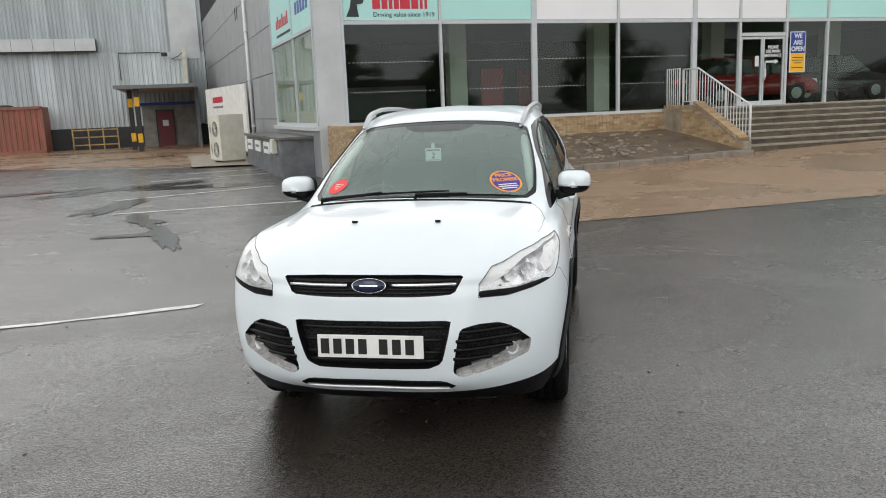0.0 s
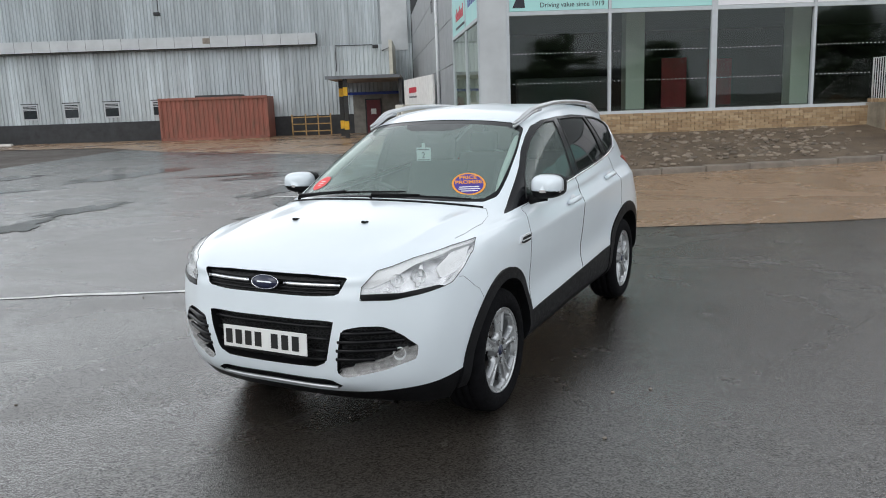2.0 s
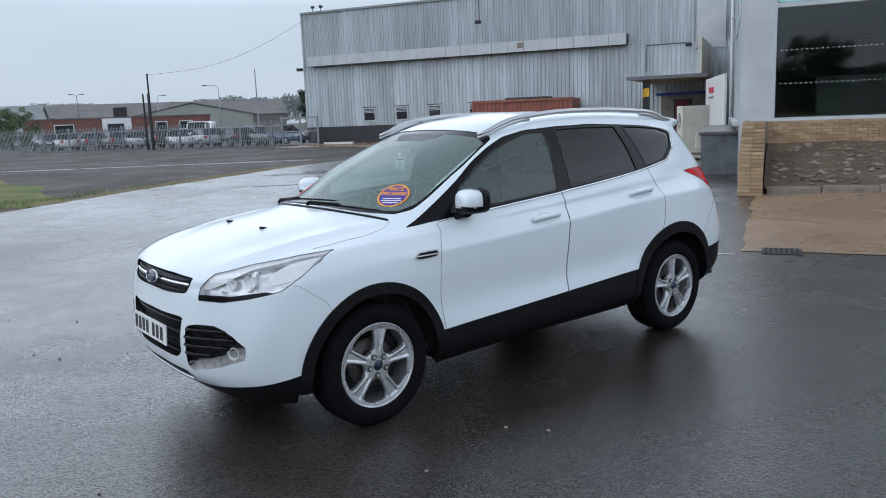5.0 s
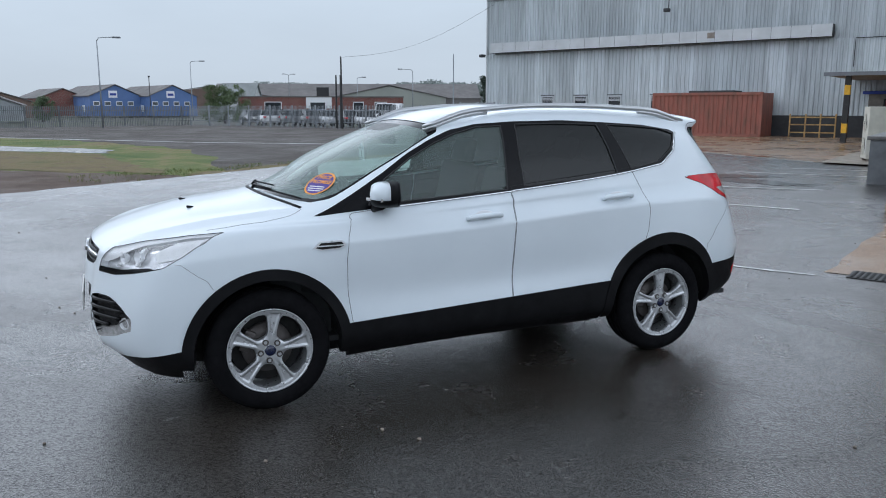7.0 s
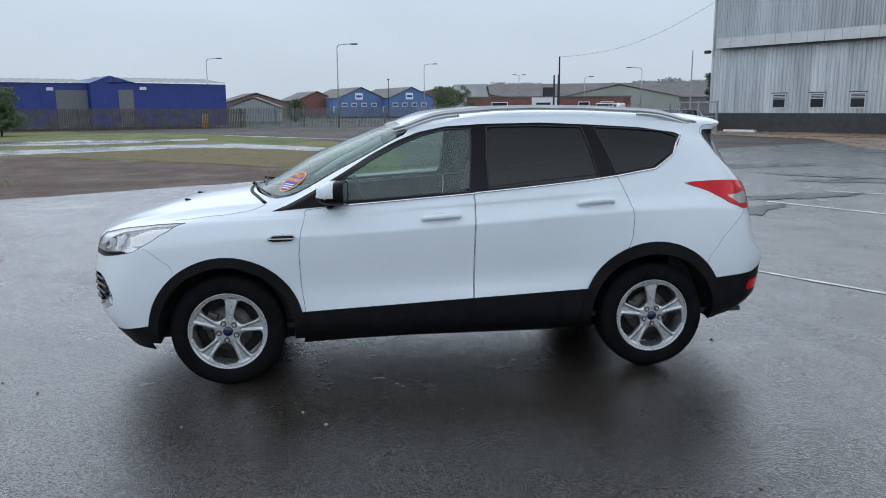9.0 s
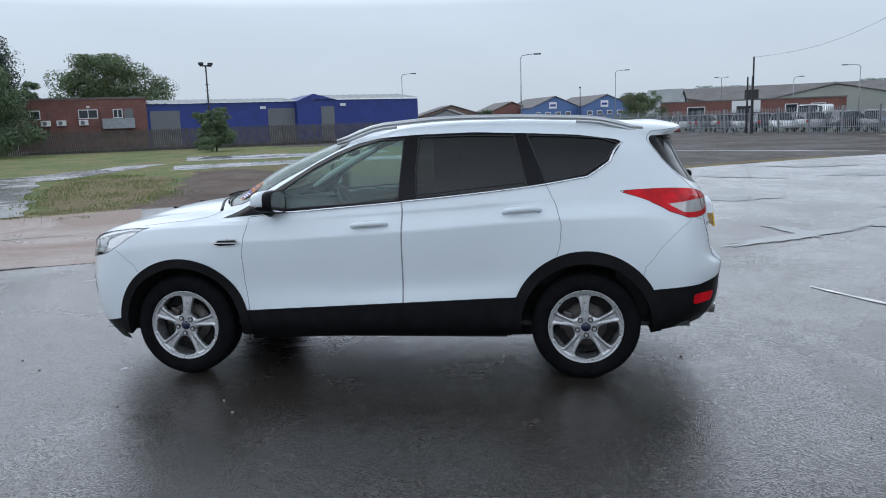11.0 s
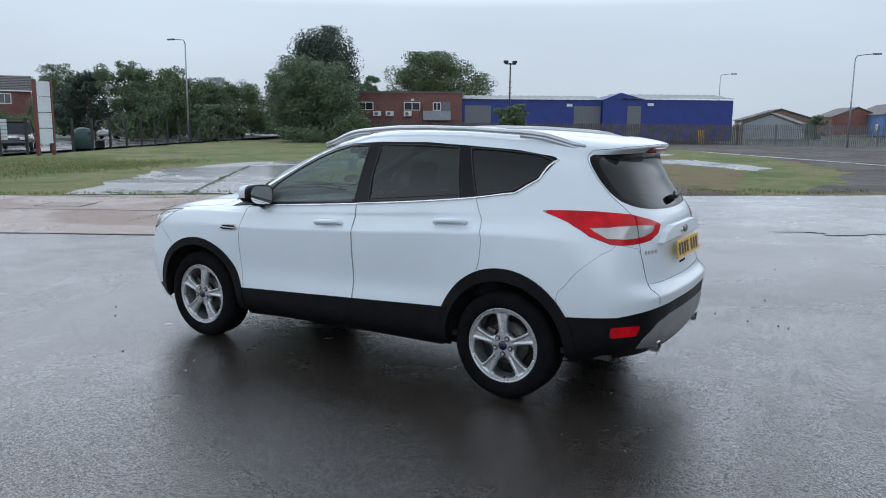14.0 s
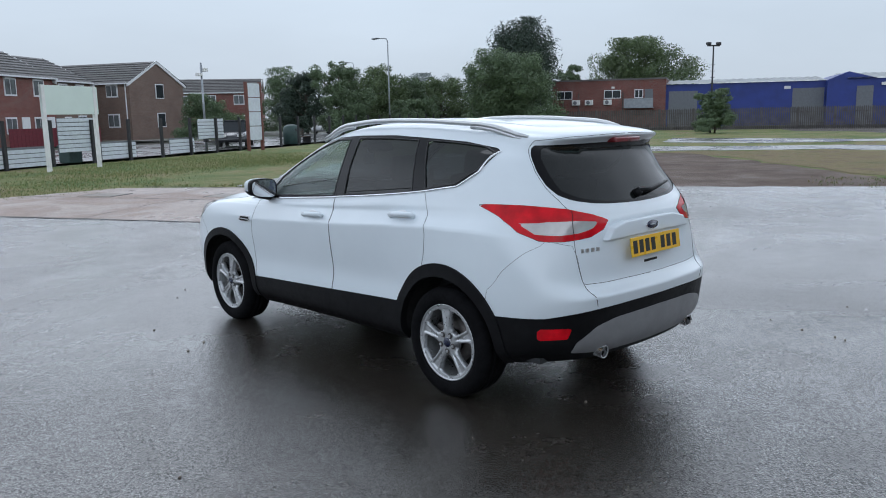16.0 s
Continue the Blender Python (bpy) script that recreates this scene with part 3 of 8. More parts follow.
for u, v, a, b, ang, seed in ((-8.6, 16.8, 2.3, .75, 66, 1), (-3.3, 15.2, 1.5, .5, 25, 2), (-6.6, 8.7, .85, .35, 66, 3), (-1.7, 14.2, 1.2, .45, -10, 4), (-6.75, 6.6, 1.0, .3, 86, 13), (-12.4, 16.8, 1.2, .5, 60, 14), (-4.8, 14.0, .7, .2, 15, 5),
                             (-7.5, 26.5, 2.0, .3, 0, 6), (-4.0, 31.0, 1.6, .3, 10, 7), (-3.3, 10.9, .35, 1.3, -20, 8), (-2.7, 8.3, .2, .9, 12, 9), (-10.5, 12.5, 1.1, .22, 30, 10), (-2.35, 6.5, .16, 1.3, 6, 11), (-2.75, 6.6, .55, .18, -8, 12), (-5.4, 15.4, 1.1, .3, 20, 15)):
    ring = []
    for i in range(320):
        t = 2 * math.pi * i / 320
        r = 1 + .6 * noise.fractal(Vector((math.cos(t) * 2.4, math.sin(t) * 2.4, seed * 3.7)), .75, 2.1, 7)
        x, y = a * r * math.cos(t), b * r * math.sin(t)
        c, s = math.cos(radians(ang)), math.sin(radians(ang))
        ring.append((u + x * c - y * s, v + x * s + y * c))
    patch("puddle", ring, 0.006 + 0.0003 * seed, "water", "still shallow rain puddle on the asphalt", "puddle", 9, 0.0, seed)
for pts in (((-3.6, 12.1), (-0.1, 13.15)), ((-3.3, 9.6), (0.3, 9.5)), ((-2.1, 19.0), (0.2, 19.4)), ((-3.0, 16.8), (0.2, 17.3)), ((-7.0, 25.6), (-2.2, 22.2))):
    (a, b), (c, d) = pts
    n2 = Vector((b - d, c - a, 0)).normalized() * .055
    patch("parking_line", [(a + n2.x, b + n2.y), (c + n2.x, d + n2.y), (c - n2.x, d - n2.y), (a - n2.x, b - n2.y)], 0.006, "line_paint", "worn white painted parking line", "marking", 0.35, 0.012, 20)
patch("old_stripe", [(.05, 4.02), (.9, 4.03), (1.7, 4.07), (1.7, 4.11), (.9, 4.09), (.05, 4.05)], 0.006, "line_paint", "worn pale streak along the asphalt joint", "marking", 0.2, 0.02, 23)
# sky gleam on a wet film, laid down as a thin pale strip
patch("old_stripe", [(-4.4, 1.60), (-1.9, 1.66), (-1.85, 1.74), (-4.4, 1.65)], 0.006, "line_paint", "thin pale stripe painted for sky gleam on wet asphalt", "marking", 0.3, 0.05, 21)
patch("old_stripe", [(-46, 15.0), (-29.5, 18.9), (-22.5, 22.2), (-17.2, 24.6), (-17.2, 24.9), (-22.5, 22.5), (-29.5, 19.2), (-46, 15.35)], -0.012, "line_paint", "worn pale stripe across the old yard", "marking", 0.8, 0.08, 22)
# joints, cracks and covers in the concrete apron
for n3, (a, b, c, d, w) in enumerate(((-8.4, -3.0, -8.45, -13.0, .022), (-5.32, -3.2, -5.2, -12.5, .03), (-6.9, -5.4, -8.4, -5.2, .01), (-8.4, -9.8, -10.9, -9.5, .01), (-10.9, -5.0, -11.1, -11.6, .03), (-5.4, -8.3, -8.4, -8.6, .008))):
    side = Vector((b - d, c - a, 0)).normalized() * w
    patch("apron_crack", [(a + side.x, b + side.y), (c + side.x, d + side.y), (c - side.x, d - side.y), (a - side.x, b - side.y)], 0.008, "joint_dark", "dark weedy joint in the concrete apron", "joint", 0.25, 0.02, 40 + n3)
for u, v in ((-9.0, -11.0), (-8.95, -5.1), (-9.3, -7.8)):
    cover = tagged(part("inspection_cover", boxes(((u - .35, v - .45, .004), (u + .35, v + .45, .012)), bevel=.003), "kerb_stone", at=YARD), "grey iron inspection cover in the concrete", "cover")
    for a, b, c, d in ((-.37, -.47, .37, -.44), (-.37, .44, .37, .47)):
        part("cover_edge", boxes(((u + a, v + b, .004), (u + c, v + d, .014))), "joint_dark", cover)
# drain grate in the asphalt
grate = boxes(((1.98, 4.16, .0), (2.40, 4.56, .010)))
dg = tagged(part("drain_grate", grate, "hazard_black", at=YARD), "black iron drain grate in the asphalt", "drain")
for i in range(7):
    part("grate_bar", boxes(((2.01 + i * .055, 4.19, .010), (2.035 + i * .055, 4.53, .016))), "gap_black", dg)
# small stones and leaves strewn over the asphalt
strewn = bmesh.new()
rnd = random.Random(5)
for _ in range(420):
    u, v = rnd.uniform(-12, 18), rnd.uniform(-12, 12)
    p, r = Vector((u, v, .004)), rnd.uniform(.004, .014)
    bmesh.ops.create_icosphere(strewn, subdivisions=1, radius=r, matrix=Matrix.Translation(p) @ Matrix.Diagonal((1, rnd.uniform(.6, 1), .6, 1)))
tagged(part("grit", strewn, "kerb_stone", at=YARD), "small dark stones strewn over asphalt", "grit", kind="stuff")


def tufts(name, spots, label, seed, high=(.08, .25)):
    rnd, bm = random.Random(seed), bmesh.new()
    for u, v, spread, count in spots:
        for _ in range(count):
            a, b = rnd.gauss(u, spread), rnd.gauss(v, spread * .6)
            h, w, lean = rnd.uniform(*high), rnd.uniform(.008, .02), rnd.uniform(-.5, .5)
            t = rnd.uniform(0, 6.28)
            c, s = math.cos(t), math.sin(t)
            q = [bm.verts.new((a - c * w, b - s * w, -.03)), bm.verts.new((a + c * w, b + s * w, -.03)), bm.verts.new((a + c * h * lean, b + s * h * lean, h - .02))]
            bm.faces.new(q)
    return tagged(part(name, bm, "grass_blade", at=YARD), label, "grass", kind="stuff")


spots = [(-14.0 + random.Random(i).uniform(-1.6, .4), 5 + i * .42, .35, 60) for i in range(22)]
spots += [(-11.6 + random.Random(90 + i).uniform(-.5, .5), -12.5 + i * .45, .22, 45) for i in range(22)]
spots += [(random.Random(200 + i).uniform(-27, -13), random.Random(300 + i).uniform(-4.5, -1.2), .6, 160) for i in range(40)]
spots += [(random.Random(400 + i).uniform(-28, -7), random.Random(500 + i).uniform(-20.5, -12.5), 1.3, 260) for i in range(90)]
tufts("grass_tufts", spots, "short tufts of wet grass and weeds", 31, (.02, .075))
tufts("grass_tufts", [(-11.8 - i * .42, -6.2 - i * .075 + random.Random(i).uniform(-.06, .06), .09, random.Random(i + 50).choice((2, 6, 14, 30))) for i in range(28)] + [(-11.9 - .05 * i, -9.4 + .22 * i, .1, random.Random(i).choice((4, 12, 30))) for i in range(28)], "weeds growing in the slab joints", 32, (.02, .07))
patch("weedy_edge", [(-13.9, 7.4), (-14.6, 11), (-15.6, 16), (-15.9, 21), (-15.0, 21), (-14.7, 16), (-13.9, 11), (-13.2, 7.4)], -.008, "dry_grass", "weeds and moss along the asphalt edge", "grass", 0.35, 0.22, 64)
patch("slab_joint", [(-11.8, -6.22), (-18, -7.32), (-24.5, -8.45), (-24.5, -8.53), (-18, -7.42), (-11.8, -6.32)], -.006, "joint_dark", "dark weedy joint in the grey slab", "joint", 0.3, 0.02, 61)
patch("dry_grass", ((-12.8, -3.9), (-17, -4.4), (-24, -4.7), (-27.2, -3.2), (-24, -1.0), (-17.5, -1.4), (-13.2, -2.2)), -.013, "dry_grass", "dry yellow-brown grass beside the slab", "grass", 0.5, 0.3, 62)

# ---- showroom: glazed front, brick plinth, bank, steps ----
FRONT = 14.35
LEVEL = 1.36  # showroom floor
BAYS = (2.0, 4.57, 7.22, 9.79, 12.28, 13.85, 15.52, 17.05, 19.62, 22.2, 24.8, 27.4, 30.0)
showroom = thing("showroom", YARD.copy(), "glass-fronted car showroom with mint and white sign band", "showroom", kind="structure")


def wall(name, *pairs, material="panel_grey", label="", bevel=0.0, parent=None):
    return part(name, boxes(*pairs, bevel=bevel), material, parent or showroom, label)


wall("corner_pillar", ((1.28, FRONT - .02, 0), (1.97, FRONT + .5, 7.4)), material="panel_light", label="pale grey corner pillar", bevel=.01)
wall("roof_slab", ((1.3, FRONT + .1, 7.2), (31, 44, 7.45)), material="roof_sheet", label="flat showroom roof")
wall("right_wall", ((30.0, FRONT, 0), (30.3, 44, 7.2)))
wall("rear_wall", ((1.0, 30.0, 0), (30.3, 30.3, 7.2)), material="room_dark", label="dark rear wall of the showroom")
wall("showroom_floor", ((1.5, FRONT + .06, LEVEL - .25), (30, 30, LEVEL)), material="room_floor")
wall("showroom_ceiling", ((1.5, FRONT + .15, 4.6), (30, 30, 4.8)), material="room_ceiling")
wall("upper_fascia", ((1.97, FRONT + .02, 5.35), (30.3, FRONT + .3, 7.3)), material="panel_grey", label="grey upper fascia")
for i, (a, b) in enumerate(zip(BAYS, BAYS[1:])):
    sign = "sign_mint" if i in (0, 1, 6, 7, 10, 11) else "sign_white"
    wall("sign_panel", ((a + .045, FRONT - .01, 3.90), (b - .045, FRONT + .03, 5.30)), material=sign, label="mint green sign panel" if "mint" in sign else "white sign panel", bevel=.004)
    door_bay = i == 5
    low = LEVEL if i >= 4 else LEVEL - .03
    if not door_bay:
        pane = wall("window_pane", ((a + .05, FRONT + .03, low + .05), (b - .05, FRONT + .042, 3.80)), material="window_glass", label="large dark reflecting window pane")
        pane.visible_shadow = False
        if i < 5:
            dots = bmesh.new()
            for z in (2.86, 2.12):
                for k in range(int((b - a - .2) / .105)):
                    x = a + .12 + k * .105
                    box(dots, (x, FRONT + .024, z - .008), (x + .035, FRONT + .028, z + .008))
            part("pane_dots", dots, "frame_white", pane, "rows of small white dots")
for i, u in enumerate(BAYS):
    w = .075 if i in (2, 4) else .035
    wall("mullion", ((u - w, FRONT - .05, LEVEL - .06), (u + w, FRONT + .08, 5.34)), material="frame_alu", bevel=.006)
wall("transom", ((1.97, FRONT - .035, 3.79), (30, FRONT + .06, 3.89)), material="frame_alu", bevel=.006)
wall("sill_rail", ((1.97, FRONT - .06, LEVEL - .10), (30, FRONT + .08, LEVEL + .0)), material="frame_alu", label="pale metal window sill", bevel=.008)
# double entrance door
a, b = BAYS[5], BAYS[6]
wall("door_transom", ((a + .04, FRONT - .02, 3.38), (b - .04, FRONT + .06, 3.48)), material="frame_alu")
fan = wall("fanlight", ((a + .04, FRONT + .03, 3.49), (b - .04, FRONT + .04, 3.79)), material="window_glass")
mid = (a + b) / 2
for lo, hi in ((a + .05, mid - .01), (mid + .01, b - .05)):
    leaf = part("entrance_door", boxes(((lo, FRONT - .01, LEVEL), (lo + .05, FRONT + .04, 3.36)), ((hi - .05, FRONT - .01, LEVEL), (hi, FRONT + .04, 3.36)), ((lo + .05, FRONT - .01, LEVEL), (hi - .05, FRONT + .04, LEVEL + .12)), ((lo + .05, FRONT - .01, 3.29), (hi - .05, FRONT + .04, 3.36))), "frame_alu", showroom, "pale-framed glass entrance door")
    part("door_pane", boxes(((lo + .05, FRONT + .01, LEVEL + .12), (hi - .05, FRONT + .02, 3.29))), "window_glass", leaf).visible_shadow = False
    part("door_pull", rod(bmesh.new(), (hi - .05 if lo < mid - .3 else lo + .05, FRONT - .05, 2.1), (hi - .05 if lo < mid - .3 else lo + .05, FRONT - .05, 2.6), .018), "frame_alu", leaf)


def words(name, text, u, z, size, material, v=FRONT - .02, align="CENTER", bold=0.0, parent=None):
    return lettering(name, text, size, pose(u, v, z, 90), material, parent or showroom, .004, bold, align)


words("door_words", "PLEASE\nUSE MAIN\nENTRANCE", 15.06, 2.93, .12, "frame_white", FRONT - .004, bold=.004)
arrow = prism(bmesh.new(), [(14.80, 2.60), (15.13, 2.60), (15.13, 2.56), (15.26, 2.63), (15.13, 2.70), (15.13, 2.66), (14.80, 2.66)], FRONT - .008, FRONT - .002, "y")
part("arrow_sign", arrow, "frame_white", showroom)
wall("door_notice", ((14.41, FRONT - .02, 2.50), (14.54, FRONT - .012, 2.80)), material="frame_white")
wall("door_notice", ((14.74, FRONT - .02, 2.18), (14.82, FRONT - .012, 2.42)), material="frame_white")
# open sign on the glass
plate_u = wall("open_sign", ((15.66, FRONT - .02, 2.29), (16.24, FRONT + .0, 3.50)), material="frame_white", label="blue and yellow opening sign", bevel=.02)
wall("open_sign_blue", ((15.69, FRONT - .026, 2.86), (16.21, FRONT - .021, 3.47)), material="sign_blue", parent=plate_u)
wall("open_sign_yellow", ((15.69, FRONT - .026, 2.32), (16.21, FRONT - .021, 2.85)), material="sign_yellow", parent=plate_u)
words("open_words", "WE\nARE\nOPEN", 15.95, 3.17, .19, "frame_white", FRONT - .03, bold=.005, parent=plate_u)
for z, w in ((2.72, .4), (2.64, .4), (2.56, .3), (2.42, .42)):
    wall("open_sign_line", ((15.95 - w / 2, FRONT - .03, z), (15.95 + w / 2, FRONT - .027, z + .022)), material="sign_dark", parent=plate_u)
# name panel over the first bay: plain red bars, a dark mark and the slogan
for k, (x, w, h) in enumerate(((2.80, .2, .34), (3.04, .15, .24), (3.23, .09, .24), (3.36, .13, .32), (3.52, .26, .24), (3.82, .18, .24), (4.05, .07, .36), (4.17, .07, .36))):
    wall("name_bar", ((x, FRONT - .022, 4.17), (x + w, FRONT - .012, 4.17 + h)), material="sign_red", label="red name bar")
mark = prism(bmesh.new(), [(2.12, 3.98), (2.22, 4.2), (2.28, 4.5), (2.42, 4.56), (2.6, 4.42), (2.55, 4.3), (2.4, 4.28), (2.44, 3.98)], FRONT - .022, FRONT - .012, "y")
part("name_mark", mark, "sign_dark", showroom, "plain dark emblem")
words("slogan", "Driving value since 1919", 3.62, 4.03, .165, "sign_dark", FRONT - .014)
# inside: columns, banners, desk line
for u, v in ((5.95, 17.0), (10.75, 17.0), (15.3, 17.3), (20.2, 17.3), (25, 17.3)):
    wall("column", ((u - .27, v, LEVEL), (u + .27, v + .5, 4.6)), material="column_cream", label="cream square column", bevel=.01)
for u, v, w, h in ((7.0, 17.9, .75, 1.45), (9.35, 20.5, .8, 1.5)):
    wall("banner", ((u, v, LEVEL), (u + w, v + .05, LEVEL + h)), material="poster_red", label="red display banner")
wall("reception_desk", ((3.2, 22, LEVEL), (6.4, 22.8, LEVEL + 1.1)), material="panel_grey", bevel=.03)

# ---- flank of the showroom: grey cladding panels, corner window, pipe ----
LEAN = 3.43
FLANK = YARD @ Matrix.Translation((1.28, FRONT, 0)) @ Matrix.Rotation(radians(LEAN), 4, "Z")
flank = thing("showroom_flank", FLANK, "grey panelled side wall of the showroom", "wall", kind="structure")


def side(name, *pairs, material="panel_grey", label="", bevel=0.0, parent=None):
    return part(name, boxes(*pairs, bevel=bevel), material, parent or flank, label)


# local x runs into the building, y runs back along the wall
side("wall_core", ((.06, 6.35, 0), (.35, 33, 7.4)), ((.06, .02, 0), (.35, 6.35, 1.30)), ((.06, .0, 5.3), (.35, 6.35, 7.4)), material="joint_dark")
for z0, z1 in ((0, 1.5), (1.5, 3.0), (3.0, 4.5), (4.5, 6.0), (6.0, 7.4)):
    y = 6.4
    while y < 32:
        side("cladding_panel", ((0, y + .012, z0 + .012), (.06, min(y + 3.2, 33) - .012, z1 - .012)), bevel=.006)
        y += 3.2
for z0, z1 in ((0, 1.28), (5.32, 7.4)):
    side("cladding_panel", ((0, .02, z0), (.06, 6.38, z1 - .012)), bevel=.006)
for y in (.06, 2.72, 6.28):
    side("window_post", ((-.03, y, 1.3), (.08, y + .09, 5.3)), material="frame_alu", bevel=.006)
for z in (1.3, 3.72, 5.22):
    side("window_rail", ((-.025, .06, z), (.07, 6.37, z + .09)), material="frame_alu", bevel=.006)
side("window_ledge", ((-.14, .0, 1.20), (.06, 6.45, 1.30)), material="panel_light", bevel=.01)
for y0, y1 in ((.15, 2.72), (2.81, 6.28)):
    p = side("window_pane", ((.02, y0, 1.39), (.03, y1, 3.72)), material="window_glass", label="side window with pale blinds")
    p.visible_shadow = False
    side("sign_panel", ((-.005, y0, 3.81), (.02, y1, 5.22)), material="sign_mint", label="mint green sign panel")
    side("window_blind", ((.05, y0, 1.39), (.06, y1, 3.72)), material="column_cream", label="pale blinds behind the glass")
for k in range(8):
    side("name_bar", ((-.012, 3.3 + k * .26, 4.2), (-.006, 3.48 + k * .26, 4.44 + .12 * (k % 3 == 0))), material="sign_red")
for k in range(5):
    side("name_bar", ((-.012, .5 + k * .36, 4.28), (-.006, .74 + k * .36, 4.6)), material="sign_blue")
side("slogan_bar", ((-.012, 3.0, 3.95), (-.006, 5.3, 4.02)), material="sign_dark")
pipe = bmesh.new()
rod(pipe, (-.09, 11.7, .2), (-.09, 11.7, 6.6), .065, n=12)
pp = part("drainpipe", pipe, "frame_white", flank, "white plastic drainpipe", smooth=True)
for z in (1.2, 3.0, 4.8, 6.2):
    part("pipe_clip", boxes(((-.17, 11.61, z), (.0, 11.79, z + .05))), "frame_white", pp)
for y in (14.5, 15.1):
    side("small_vent", ((-.02, y, 5.6), (.0, y + .12, 6.1)), material="joint_dark")

# low blue-grey wall with three white plates, beside the flank
low = thing("low_wall", FLANK, "low blue-grey painted brick wall with a coping", "wall", kind="structure")
part("wall_body", boxes(((-.85, .9, 0), (-.55, 7.9, .98))), "wall_bluegrey", low)
part("wall_body", boxes(((-.55, 7.6, 0), (.0, 7.9, .98))), "wall_bluegrey", low)
part("wall_body", boxes(((-.55, .9, 0), (.0, 1.2, .98))), "wall_bluegrey", low)
for r in range(12):
    course = bmesh.new()
    y = .92 + (.11 if r % 2 else 0)
    while y < 7.6:
        box(course, (-.858, y, .03 + r * .078), (-.845, y + .213, .098 + r * .078))
        y += .225
    tagged(part("brickwork", course, "wall_bluegrey", low), kind="stuff")
part("coping", boxes(((-.92, .85, .98), (.0, 8.0, 1.06)), bevel=.015), "coping_dark", low, "dark wet concrete coping")
for y in (6.4, 4.6, 2.8):
    s = part("wall_plate", boxes(((-.89, y, .55), (-.85, y + 1.05, .88)), bevel=.01), "white_paint", low, "small white plate with a dark bar")
    part("plate_bar", boxes(((-.895, y + .15, .68), (-.891, y + .9, .76))), "shutter_grey", s)
meter = thing("meter_box", FLANK, "cream plastic meter box on the brick wall", "meter box")
part("box_body", boxes(((-1.0, 1.5, .62), (-.86, 1.85, 1.0)), bevel=.02), "cream_paint", meter)
part("box_door", boxes(((-1.012, 1.54, .66), (-1.0, 1.81, .96)), bevel=.004), "white_paint", meter)

# white board leaning on the flank, and two outdoor units
board = thing("notice_board", FLANK, "large white board fixed along the grey wall", "board")
b2 = bmesh.new()
prism(b2, [(.0, .25), (.0, 2.87), (8.1, 2.92), (8.1, .1)], -.04, .04, "x")
TILT = Matrix.Translation((-.28, 11.7, 0)) @ Matrix.Rotation(radians(5.8), 4, "Z")
part("board_panel", b2, "white_paint", board, at=TILT)
part("board_bar", boxes(((-.055, 4.2, 2.25), (-.045, 6.4, 2.5))), "sign_red", board, at=TILT)
part("board_bar", boxes(((-.055, 4.2, 2.02), (-.045, 6.4, 2.1))), "shutter_grey", board, at=TILT)
for y in (.3, 7.7):
    part("board_leg", boxes(((.04, y, 0), (.12, y + .1, 2.8))), "frame_alu", board, at=TILT)


def outdoor_unit(y):
    ob = thing("outdoor_unit", FLANK @ Matrix.Translation((-1.25, y, 0)) @ Matrix.Rotation(radians(16), 4, "Z"), "tall cream air-conditioning unit with two fan grilles", "air conditioner", "outdoor units")
    part("cabinet", boxes(((-.55, -.42, .12), (.35, .42, 1.72)), bevel=.02), "cream_paint", ob)
    for y0 in (-.4, .3):
        part("foot", boxes(((-.5, y0, 0), (.3, y0 + .1, .12))), "kerb_stone", ob)
    for z in (.5, 1.22):
        ring = lathe(bmesh.new(), [(.26, 0), (.28, -.02), (.30, -.02), (.32, 0)], 28, "x")
        ring.transform(Matrix.Translation((-.55, 0, z)))
        g = part("fan_grille", ring, "cream_paint", ob, smooth=True)
        back = lathe(bmesh.new(), [(.001, .0), (.27, .0)], 24, "x")
        back.transform(Matrix.Translation((-.557, 0, z)))
        part("fan_dark", back, "joint_dark", g)
        spokes = bmesh.new()
        for k in range(8):
            t = math.pi * k / 8
            rod(spokes, (-.57, -.29 * math.cos(t), z - .29 * math.sin(t)), (-.57, .29 * math.cos(t), z + .29 * math.sin(t)), .008, n=6)
        part("grille_wires", spokes, "cream_paint", g)
    return ob


outdoor_unit(9.15)
outdoor_unit(10.15)
pad = patch("unit_pad", ((-1.9, 21.6), (.2, 21.0), (-.1, 29.5), (-2.1, 29.8)), .05, "concrete", "low concrete pad under the units", "slab", 1.0, .05, 41)

# ---- bank, kerb, steps, cheek wall ----
bank = bmesh.new()
rnd = random.Random(3)
gu, gv = np.linspace(1.9, 11.25, 40), np.linspace(10.72, 14.2, 16)
net = []
for u in gu:
    line = []
    for v in gv:
        t = (v - 10.72) / 3.48
        h = apron_rise(u, 10.7) + .10 + (.80 - apron_rise(u, 10.7) - .10) * t + .03 * noise.noise(Vector((u * 1.3, v * 1.3, 2))) * (1 if 0 < t < 1 else 0)
        line.append(bank.verts.new((u, v, h)))
    net.append(line)
for p, q in zip(net, net[1:]):
    for k in range(len(gv) - 1):
        bank.faces.new((p[k], q[k], q[k + 1], p[k + 1]))
bank_ob = tagged(part("bank", bank, "earth_bank", at=YARD, smooth=True), "sloping brown concrete bank set with cobbles", "bank", kind="structure")
kerb = thing("kerb", YARD.copy(), "worn stone kerb below the bank", "kerb", kind="structure")
for i in range(10):
    u0 = 1.95 + i * .935
    part("kerb_stone", boxes(((u0, 10.45, -.02), (u0 + .925, 10.72, apron_rise(u0 + .45, 10.6) + .12)), bevel=.02), "kerb_stone", kerb)
stairs = thing("stairs", YARD.copy(), "wide wet stone steps up to the entrance", "stairs", kind="structure")
